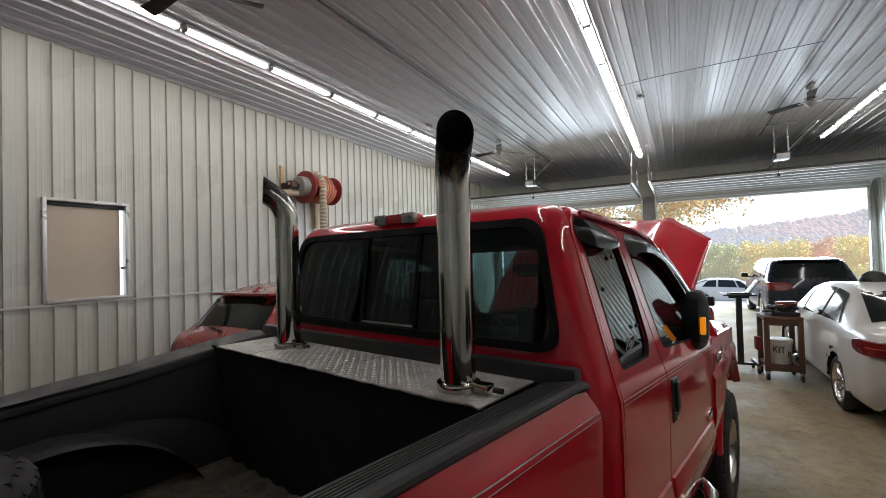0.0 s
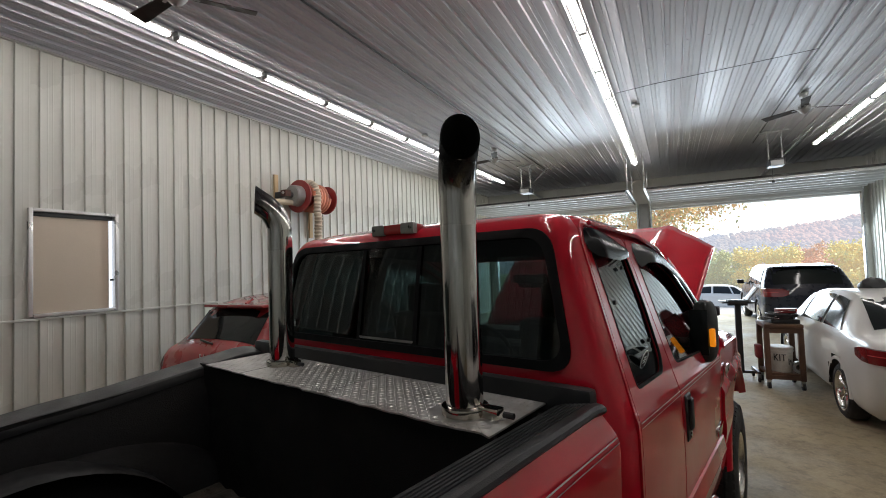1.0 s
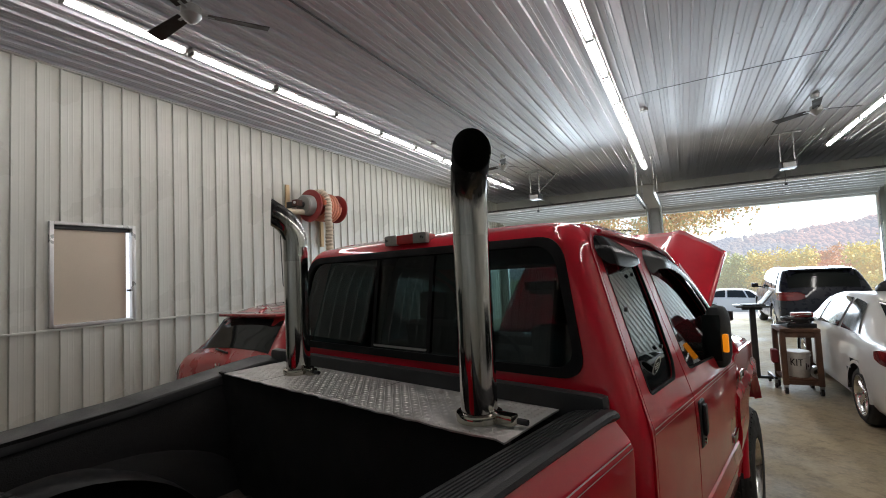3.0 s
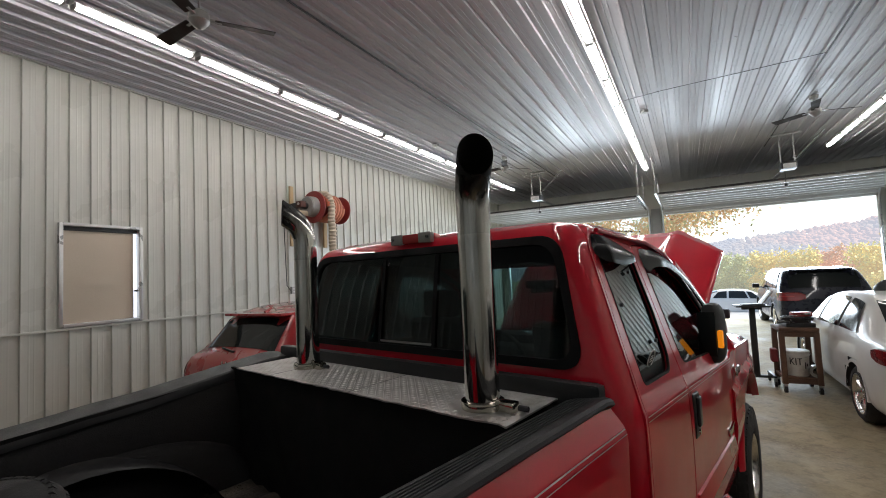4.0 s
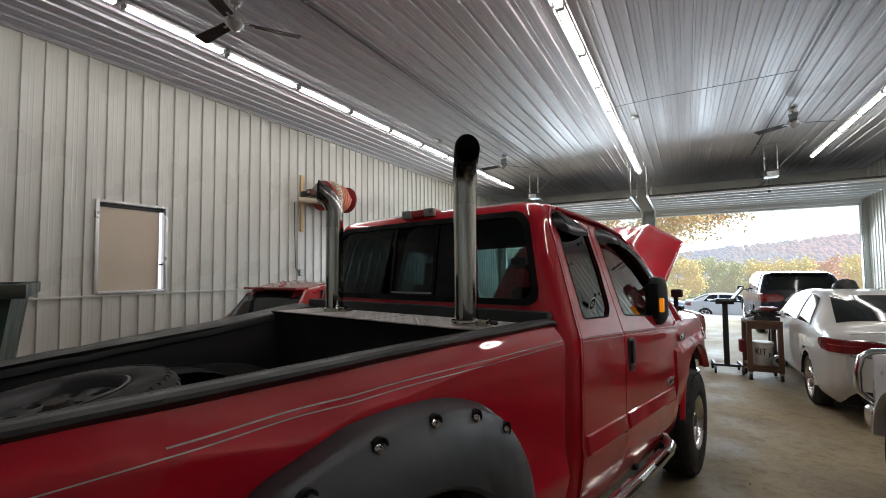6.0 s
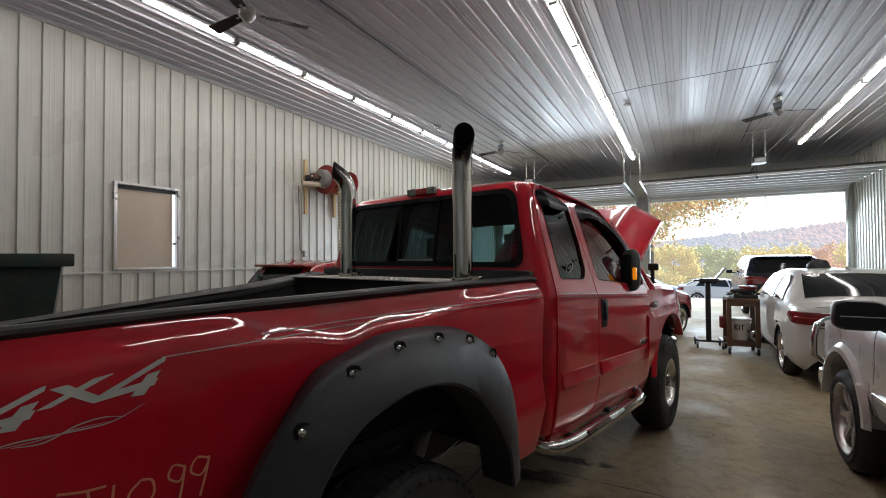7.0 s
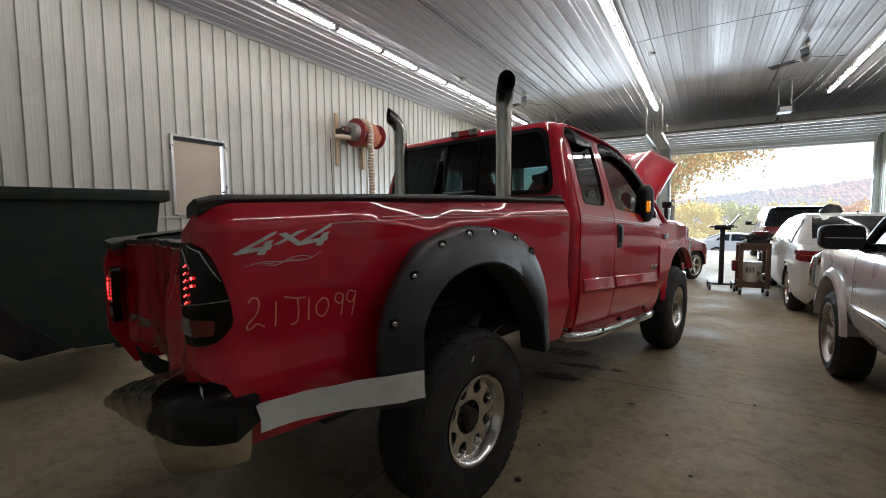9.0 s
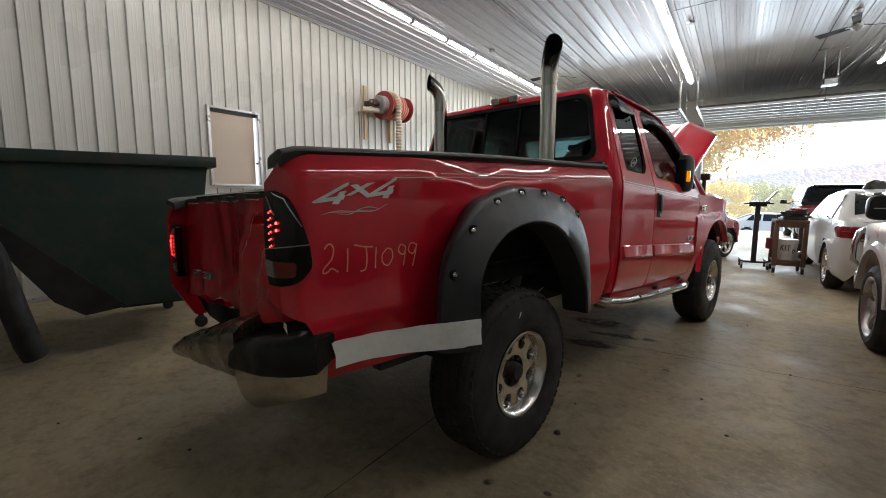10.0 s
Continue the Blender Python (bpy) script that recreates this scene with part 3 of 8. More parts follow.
# ceiling: one ribbed sheet, ribs along the length of the shop
nr = int((X1 - X0 + 0.5) / RIB) + 1
CX = X0 - 0.2 - 0.0596
prof = rib_profile(nr, 0.032, 0.007)
bm = grid_mesh([[(CX + a, Y0 - 0.1, ROOF - d) for a, d in prof], [(CX + a, Y1 + 0.1, ROOF - d) for a, d in prof]])
box(X0 - 0.2, X1 + 0.2, Y0 - 0.2, Y1 + 0.2, ROOF + 0.02, ROOF + 0.2, bm=bm)
rng = random.Random(4)
for yy in (-3.0, -0.9, 1.2, 3.3, 5.4, 7.5, 9.6, 11.7, 13.8):
    for kk in range(nr):
        x = CX + kk * RIB + RIB * 0.4 + 0.045
        if X0 < x < X1:
            box(x - 0.007, x + 0.007, yy - 0.007, yy + 0.007, ROOF - 0.006, ROOF, bm=bm)
ceiling = single("ceiling", bm, CEIL_STEEL, "white ribbed steel ceiling, slightly dulled", "ceiling", "structure", smooth=None)

# north wall with two door openings
DOORS = [(-5.3, 0.27), (0.70, 6.51)]
HEAD = 3.75
bm = panel([(X0 - 0.2, 0.0), (DOORS[0][0], 0.0), (DOORS[0][0], HEAD), (DOORS[0][1], HEAD), (DOORS[0][1], 0.0), (DOORS[1][0], 0.0), (DOORS[1][0], HEAD), (DOORS[1][1], HEAD), (DOORS[1][1], 0.0),
            (X1 + 0.2, 0.0), (X1 + 0.2, ROOF), (X0 - 0.2, ROOF)], place=lambda a, b, c: (a, Y1 + c, b), thick=0.2)
wall_north = single("wall_north", bm, WALL_STEEL, "white steel end wall with two wide door openings", "wall", "structure")
for a in (DOORS[0][0], DOORS[0][1], DOORS[1][0], DOORS[1][1]):
    part("trim", box(a - 0.035, a + 0.035, Y1 - 0.04, Y1 - 0.003, 0.0, HEAD + 0.035, 0.004), GREY_METAL, wall_north, "grey door jamb trim")
for a, b in DOORS:
    part("trim", box(a - 0.03, b + 0.03, Y1 - 0.036, Y1 - 0.004, HEAD + 0.003, HEAD + 0.06, 0.004), GALV_DOOR, wall_north, "white door head trim")


def section_door(x0, x1):
    d = thing("overhead_door", "white sectional garage door rolled up under the ceiling", "garage door", group="overhead doors")
    n, dy = 7, 0.535
    yb = Y1 - 0.28
    for i in range(n):
        a, b = yb - (i + 1) * dy + 0.012, yb - i * dy - 0.012
        s = part("section", box(x0 + 0.06, x1 - 0.06, a, b, 3.95, 4.0, 0.006), SECTION_DARK, d, "door section coloured dark for the shade on its underside")
        part("strut", box(x0 + 0.08, x1 - 0.08, a + 0.03, a + 0.10, 3.885, 3.948, 0.006), GALV_DOOR, s, "white stiffening strut")
    part("bottom_seal", box(x0 + 0.06, x1 - 0.06, yb, yb + 0.09, 3.80, 3.96, 0.02), GALV_DOOR, d, "white bottom section at the head of the opening")
    for x in (x0 + 0.01, x1 - 0.01):
        t = part("track", tube([(x, Y1 - 0.07, 0.1), (x, Y1 - 0.07, 3.62), (x, Y1 - 0.12, 3.82), (x, Y1 - 0.26, 3.95), (x, Y1 - 0.5, 3.985), (x, 12.3, 3.985)], 0.03, 6), GALV, d, "galvanised door track")
        part("hanger", box(x - 0.02, x + 0.02, 12.32, 12.36, 3.99, ROOF - 0.02, 0.003), GALV, t)
        part("brace", tube([(x, 12.34, 4.05), (x, 11.6, ROOF - 0.02)], 0.014, 6), GALV, t)
        part("hanger", box(x - 0.02, x + 0.02, 14.2, 14.24, 3.99, ROOF - 0.02, 0.003), GALV, t)
    part("torsion_shaft", tube([(x0, Y1 - 0.12, 4.15), (x1, Y1 - 0.12, 4.15)], 0.016, 8), GALV, d)
    for c in (0.35, 0.65):
        xm = x0 + (x1 - x0) * c
        part("spring", tube([(xm - 0.35, Y1 - 0.12, 4.15), (xm + 0.35, Y1 - 0.12, 4.15)], 0.035, 10), DARK_METAL, d, "dark torsion spring")
    return d


for a, b in DOORS:
    section_door(a, b)

bm = box(0.33, 0.64, Y1 - 0.06, Y1 - 0.002, 0.0, 4.0, 0.01)
part("trim", bm, GREY_METAL, wall_north, "grey steel post cover between the doors")


def opener(x, y):
    o = thing("door_opener", "grey garage door opener hung from the ceiling on straps", "door opener", pose(x, y, 0), group="door openers")
    h = part("housing", box(-0.15, 0.15, -0.16, 0.2, 4.03, 4.19, 0.02), DARK_METAL, o)
    part("lens", box(-0.12, 0.12, -0.175, -0.155, 4.035, 4.15, 0.008), GALV_DOOR, h, "white light lens")
    part("rail", box(-0.03, 0.03, 0.2, 15.9 - y, 4.1, 4.15, 0.004), GALV, o)
    for sx in (-0.13, 0.13):
        part("strap", box(sx - 0.014, sx + 0.014, 0.0, 0.02, 4.18, ROOF - 0.02), GALV, o)
    part("brace", tube([(0.13, 0.02, 4.25), (0.75, 0.2, ROOF - 0.02)], 0.012, 6), GALV, o)
    part("cross_bar", box(-0.3, 0.3, -0.01, 0.03, ROOF - 0.06, ROOF - 0.02), GALV, o)
    part("cord", tube([(-0.02, 0.3, 4.1), (-0.02, 0.3, 3.75)], 0.006, 5), DARK_METAL, o)
    part("cord_handle", box(-0.05, 0.01, 0.27, 0.33, 3.69, 3.75, 0.01), DARK_METAL, o)
    return o


opener(3.565, 11.35)
opener(-2.42, 11.35)


def strip_light():
    f = thing("strip_light", "white fluorescent strip light, lit, fixed to the ceiling", "ceiling light", group="ceiling lights")
    h = part("housing", box(-0.055, 0.055, 0.01, 1.23, -0.05, 0.0, 0.006), GALV_DOOR, f)
    prof = [(0.055, -0.02), (0.085, -0.045), (0.088, -0.048), (0.058, -0.018)]
    for s in (-1, 1):
        part("reflector", grid_mesh([[(s * a, 0.012, z) for a, z in prof], [(s * a, 1.228, z) for a, z in prof]], close_v=True), GALV_DOOR, f, smooth=None)
    part("lens", box(-0.03, 0.03, 0.045, 1.195, -0.09, -0.051, 0.014, seg=3), TUBE_LIT, f, "glowing white lens")
    for yy in (0.012, 1.205):
        part("end_cap", box(-0.048, 0.048, yy, yy + 0.023, -0.096, -0.051, 0.004), GREY_METAL, f)
    return f


light = strip_light()
first = True
for x, yend, step in ((-3.8, 13.34, 1.28), (0.47, 13.0, 1.245), (4.75, 13.3, 1.26)):
    for i in range(14):
        m = pose(x, yend - (i + 1) * step, ROOF - 0.018)
        if m.translation.y < (-1.2 if x < -3 else -2.6):
            continue
        if first:
            light.matrix_basis = m
            first = False
        else:
            copy_thing(light, m)


def ceiling_fan(turn):
    f = thing("ceiling_fan", "industrial ceiling fan with three dark dusty blades, at rest", "ceiling fan", group="ceiling fans")
    part("canopy", lathe([(-0.02, 0.02), (-0.02, 0.075), (-0.09, 0.06), (-0.1, 0.02)], 20, "z"), GREY_METAL, f)
    part("rod", tube([(0, 0, -0.05), (0, 0, -0.27)], 0.012, 8), GREY_METAL, f)
    part("motor", lathe([(-0.22, 0.01), (-0.22, 0.05), (-0.25, 0.09), (-0.33, 0.095), (-0.38, 0.06), (-0.41, 0.01)], 24, "z"), GREY_METAL, f, "grey fan motor")
    for i in range(3):
        a = radians(turn + 120 * i)
        rows = []
        for j in range(8):
            r = 0.14 + 0.56 * j / 7
            w = 0.055 + 0.02 * j / 7
            th = radians(14)
            rows.append([(r, s * w * math.cos(th), -0.30 + s * w * math.sin(th)) for s in (-1, 1)] + [(r, s * w * math.cos(th), -0.308 + s * w * math.sin(th)) for s in (1, -1)])
        bm = grid_mesh(rows, close_v=True)
        b = part("blade", bm, FAN_BROWN, f, "dark dusty metal blade", at=pose(0, 0, 0, 0, 0, math.degrees(a)))
        part("bracket", box(0.07, 0.2, -0.02, 0.02, -0.31, -0.29, 0.003), GREY_METAL, b)
    return f


for x, y, turn in ((-2.665, 1.146, 57), (3.56, 8.7, 20), (-2.5, 9.0, 50)):
    ceiling_fan(turn).matrix_basis = pose(x, y, ROOF)
for x in (-2.05, 3.3):
    single("conduit", tube([(x, -8.3, ROOF - 0.03), (x, 12.4, ROOF - 0.03)], 0.012, 6), DARK_METAL, "thin dark conduit along the ceiling", "conduit", "structure")
single("cable", tube([(3.3, 6.6, ROOF - 0.04), (2.3, 6.62, ROOF - 0.05), (1.2, 6.7, ROOF - 0.035), (0.6, 6.75, ROOF - 0.05)], 0.005, 5), DARK_METAL, "thin dark cable slung across the ceiling", "cable")
single("junction_box", lathe([(0, 0.01), (0, 0.075), (-0.05, 0.07), (-0.055, 0.01)], 16, "z", at=(0.85, 7.6, ROOF - 0.02)), GREY_METAL, "round grey junction box on the ceiling", "junction box")
single("junction_box", lathe([(0, 0.01), (0, 0.075), (-0.05, 0.07), (-0.055, 0.01)], 16, "z", at=(-3.35, 7.0, ROOF - 0.02)), GREY_METAL, "round grey junction box on the ceiling", "junction box")

# daylight that stands in the two door openings
for a, b in DOORS:
    lamp = new("door_daylight", bpy.data.lights.new("door_daylight", "AREA"))
    lamp.data.shape, lamp.data.size, lamp.data.size_y = "RECTANGLE", b - a - 0.1, 2.6
    lamp.data.energy, lamp.data.color = DOOR_LIGHT, (0.75, 0.88, 1.0)
    lamp.matrix_world = Matrix(((1, 0, 0, (a + b) / 2), (0, 0, 1, Y1 + 0.25), (0, -1, 0, 2.4), (0, 0, 0, 1))) @ pose(0, 0, 0, 40, 0, 0)
# ---- the red pickup: local x to its right, y forward from the rear axle, z up ----
truck = thing("pickup_truck", "red pickup with chrome exhaust stacks, crushed tail and open hood", "truck", pose(-0.051, -0.763, 0, 0, 0, -11.0))
WB = 3.69


def side_u(z):
    """Half width of the cab's sides by height, leaning in above the belt line."""
    if z > 1.48:
        return 1.01 - (z - 1.48) * 0.31
    return spline(z, [(0.55, 0.90), (0.66, 0.955), (0.75, 0.987), (0.82, 1.002), (0.90, 1.012), (0.955, 1.017), (0.985, 1.012), (1.2, 1.016), (1.36, 1.015), (1.43, 1.013), (1.48, 1.01)])


def bed_u(z):
    return spline(z, [(0.62, 0.94), (0.72, 0.975), (0.84, 1.0), (0.92, 1.018), (0.97, 1.012), (1.05, 1.0), (1.25, 1.0), (1.38, 1.003), (1.405, 1.004), (1.425, 1.002), (1.445, 0.996), (1.47, 0.9855), (1.50, 0.9705), (1.53, 0.953), (1.57, 0.926)])


def step(x):
    """Smooth step from 0 to 1 while x runs from 0 to 1."""
    x = min(1.0, max(0.0, x))
    return x * x * (3 - 2 * x)


def tuck(v):
    """How far the knock on the tail pushed the near bed side in, by the way along it."""
    return lin(v, [(-1.35, -0.086), (-1.07, -0.080), (-0.72, -0.062), (-0.45, -0.030), (-0.1, -0.005), (0.2, 0.0), (0.55, 0.016), (1.0, 0.042)])


def rise(v, z=1.5):
    """The bed stands a little nose up: lift of its upper parts by the way along it."""
    return lin(v, [(-1.3, -0.012), (-1.0, -0.006), (-0.5, 0.011), (0.0, 0.021), (1.0, 0.027)]) * step((z - 1.2) / 0.2)


CREASE = [(-0.75, 1.452), (-0.6, 1.448), (-0.42, 1.438), (-0.24, 1.402), (-0.16, 1.412), (-0.1, 1.428), (0.1, 1.430), (0.3, 1.446), (0.5, 1.455)]


@functools.lru_cache(maxsize=None)
def shoulder(a, b):
    """Inset of the rounded shoulder under the rail, dented to a wavy crease over the wheel."""
    fold = 1 - step((a + 0.64) / 0.2) + step((a - 0.30) / 0.2)
    crease = spline(a, CREASE)
    peak = 0.52 if a < 0 else 0.68
    z, inset, dz = 1.38, 0.0, 0.004
    while z < b:
        h = min(dz, b - z)
        m = z + h / 2
        slope = step((m - crease + 0.012) / 0.024) * ((1 - fold) * (0.64 - 3.5 * max(0.0, m - crease)) + fold * max(0.2, peak - 180 * (m - 1.508) ** 2))
        inset += slope * h
        z += h
    return inset


def near_u(a, b):
    """Half width of the near bed side, along and up it."""
    u = bed_u(b) if b < 1.38 else bed_u(1.38) - shoulder(round(a, 3), round(b, 4))
    return u + tuck(a) + 0.0022 * noise.noise(Vector((a * 3.2, b * 7.0, 1.7))) * step((b - 1.1) / 0.2)


ZC = [0.6 + 0.04 * i for i in range(20)] + [1.385 + 0.012 * i for i in range(14)] + [1.56 + 0.04 * i for i in range(14)]


def side_place(sign, width):
    def place(a, b, c):
        return (sign * (width(b) - c), a, b)
    return place


def tail_plan(a):
    """Round the rear corner of the bed: a is the way along the side, then across the tail. Gives inset, y and the outward normal."""
    if a > -1.07:
        return 0.0, a, 1.0, 0.0
    t = min((-1.07 - a) / 0.1175, math.pi / 2)
    rest = max(0.0, -1.07 - a - 0.1175 * math.pi / 2)
    return 0.12 * (1 - math.cos(t)) + rest, -1.07 - 0.115 * math.sin(t) - 0.05 * rest, math.cos(t), -math.sin(t)


def bed_place(a, b, c):
    inset, v, nx, ny = tail_plan(a)
    return (near_u(a, b) - 0.62 * inset - c * nx, v - c * ny, b + rise(v, b))


def arch(cx, cz, rx, rz, a0, a1, n=28):
    return [(cx + rx * math.cos(radians(a0 + (a1 - a0) * i / n)), cz + rz * math.sin(radians(a0 + (a1 - a0) * i / n))) for i in range(n + 1)]


# bed: two sides, the far one crushed at the tail
bed = part("bed_side", panel([(-1.345, 1.02), (-1.22, 0.985), (-1.13, 0.95), (-1.085, 0.87), (-1.072, 0.80), (-1.06, 0.712), (-0.77, 0.708), (-0.50, 0.712)] + arch(0.06, 0.80, 0.56, 0.53, 182, 0) + [(0.66, 0.66), (0.99, 0.66), (1.015, 1.42), (0.985, 1.545), (-0.9, 1.545), (-1.12, 1.54), (-1.18, 1.515), (-1.24, 1.48), (-1.345, 1.44)],
                             cuts_a=[-1.30, -1.27, -1.255, -1.24, -1.225, -1.21, -1.195, -1.18, -1.165, -1.15, -1.13, -1.115] + [-1.1 + 0.03 * i for i in range(71)], cuts_b=[0.64 + 0.04 * i for i in range(18)] + [1.36 + 0.006 * i for i in range(31)], place=bed_place, thick=0.05), RED, truck, "glossy red bed side", smooth=28)


def far_shift(v):
    """The bed's front end sits a little to the right of the frame on the far side too."""
    return 0.05 * max(0.0, min(1.0, (v + 0.3) / 1.3))


def crushed(a, b, c):
    back = max(0.0, (0.9 - a) / 2.1)
    fold = 0.02 * noise.noise(Vector((a * 5, b * 6, 3)))
    return (-(bed_u(b) - c) + far_shift(a) + 0.045 * back + fold * back, a + 0.13 * back * back, b - 0.2 * back * (b / 1.5))


part("bed_side", panel([(-1.21, 0.93), (-1.08, 0.68), (-0.62, 0.68)] + arch(0.06, 0.80, 0.56, 0.53, 180, 0) + [(0.66, 0.66), (0.99, 0.66), (1.015, 1.42), (0.985, 1.532), (-1.18, 1.532), (-1.21, 1.4)],
                                 cuts_a=[-1.1 + 0.15 * i for i in range(15)], cuts_b=ZC, place=crushed, thick=0.05), RED, truck, "buckled red bed side", smooth=28)


def rail_cap(sign, bend, label):
    rows = []
    n = 44
    sec = [(0.930, 1.530), (0.962, 1.528), (0.975, 1.538), (0.981, 1.546), (0.978, 1.555), (0.968, 1.5615), (0.957, 1.563)]
    for q in range(0 if bend else 7):
        c = 0.950 - q * 0.0135
        z = 1.5625 - q * 0.0024
        sec += [(c, z), (c - 0.006, z - 0.001), (c - 0.008, z - 0.0045), (c - 0.0125, z - 0.0053)]
    sec += [(0.852, 1.543), (0.842, 1.536), (0.838, 1.52), (0.838, 1.50)]
    for i in range(n + 1):
        row = []
        for u, z in sec:
            v = (-1.21 if bend else -1.175) + (2.2 if bend else 2.165) * i / n + (max(0.0, 0.96 - u) * 0.12 * max(0.0, 1 - i / 4))
            zz = z - (0.008 if i in (0, n) else 0)
            if sign > 0:
                # the tail end turns down over the corner of the bed
                end = step((-1.08 - v) / 0.12)
                zz += rise(v) - end * (0.034 if z < 1.545 and u > 0.9 else 0.008)
            p = (sign * (u + (tuck(v) if sign > 0 else 0.0)), v, zz)
            if bend:
                back = max(0.0, (0.9 - v) / 2.1)
                p = (-u + far_shift(v) + 0.035 * back + 0.012 * back * noise.noise(Vector((v * 4, 1, 1))), v + 0.135 * back * back, zz + 0.022 * step((v - 0.2) / 0.8) - 0.2 * back + 0.012 * back * noise.noise(Vector((v * 5, 7, 1))))
            row.append(p)
        rows.append(row)
    bm = grid_mesh(rows)
    vs = list(bm.verts)
    bm.faces.new(vs[:len(sec)])
    bm.faces.new(vs[-len(sec):])
    return part("rail_cap", bm, BLACK_PLASTIC, truck, label, smooth=20)


rail_cap(1, False, "ribbed black plastic rail cap")
rail_cap(-1, True, "bent black plastic rail cap")

# load floor, inner walls, wheel tubs
bm = bmesh.new()
rows = []
for i in range(29):
    u = -0.83 + 1.66 * i / 28
    z = 1.02 + (0.012 if i % 2 else 0.0)
    rear = lin(u, [(-0.85, -0.82), (-0.2, -0.92), (0.85, -1.02)])
    rows.append([(u - 0.012, rear, z), (u - 0.012, 0.98, z)])
    rows.append([(u + 0.012, rear, z), (u + 0.012, 0.98, z)])
part("bed_floor", grid_mesh(rows), BED_DIRT, truck, "dirty dark bed floor", smooth=None)
part("bed_front", box(-0.9, 0.9, 0.94, 1.0, 0.98, 1.535, 0.01), LINER, truck, "black front bed wall")
for s in (-1, 1):
    sag = 0.16 if s < 0 else 0.0
    rows = []
    for i in range(13):
        v = -1.17 + 2.12 * i / 12
        back = max(0.0, (0.9 - v) / 2.1)
        v += 0.24 * back * back * (s < 0)
        d = far_shift(v) if s < 0 else 0.0
        rows.append([(d + s * (0.845 - 0.05 * back * (s < 0)), v, 1.53 - sag * back), (d + s * 0.835, v, 1.48 - sag * back), (d + s * 0.80, v, 1.42 - sag * back), (d + s * 0.79, v, 1.2), (d + s * 0.81, v, 1.0)])
    part("inner_wall", grid_mesh(rows), LINER, truck, "black lined inner bed wall")
    rows = []
    for i in range(15):
        a = math.pi * i / 14
        mid, tall = (0.22, 0.29) if s < 0 else (0.0, 0.24)
        v, z = mid - 0.52 * math.cos(a), 1.0 + tall * math.sin(a) ** 0.8
        rows.append([(s * 0.83, v, z), (s * 0.77, v, z), (s * 0.72, v, z - 0.02 * math.sin(a)), (s * 0.685, v, 1.0 + (z - 1.0) * 0.75), (s * 0.66, v, 1.0 + (z - 1.0) * 0.3), (s * 0.645, v, 1.0)])
    part("wheel_tub", grid_mesh(rows), LINER, truck, "black lined wheel tub")

# diamond plate ledge at the front of the bed
edge = [(-0.735 + 1.575 * i / 46, 0.672 + 0.010 * noise.noise(Vector((i * 0.55, 3, 1))) + (0.008 if i % 23 > 20 else 0.0)) for i in range(47)]
bm = panel(edge + [(0.84, 0.985), (-0.735, 0.985)], place=lambda a, b, c: (a, b, 1.553 + c), thick=0.005)
plate = part("ledge_plate", bm, TREAD, truck, "bright diamond tread plate", smooth=None)
bm = bmesh.new()
for i in range(78):
    for j in range(15):
        x, y = -0.825 + i * 0.0215, 0.685 + j * 0.0205
        if x > 0.82 or x < -0.72 or (x - 0.675) ** 2 + (y - 0.80) ** 2 < 0.01:
            continue
        t = radians(45 if (i + j) % 2 else -45)
        c, s = math.cos(t), math.sin(t)
        vs = []
        for dx, dy, dz in ((-0.0092, 0, 0), (0, -0.0032, 0), (0.0092, 0, 0), (0, 0.0032, 0), (0, 0, 0.0024)):
            vs.append(bm.verts.new((x + dx * c - dy * s, y + dx * s + dy * c, 1.5583 + dz)))
        for q in range(4):
            bm.faces.new((vs[q], vs[(q + 1) % 4], vs[4]))
tagged(part("tread_relief", bm, TREAD, plate, "raised tread lozenges", smooth=None), kind="stuff")
part("ledge_face", box(-0.84, 0.84, 0.69, 0.705, 1.0, 1.55), LINER, truck, "black ledge front")
for x in (0.155, -0.41):
    part("plate_seam", box(x - 0.0015, x + 0.0015, 0.67, 0.98, 1.5584, 1.5592), INK, plate)


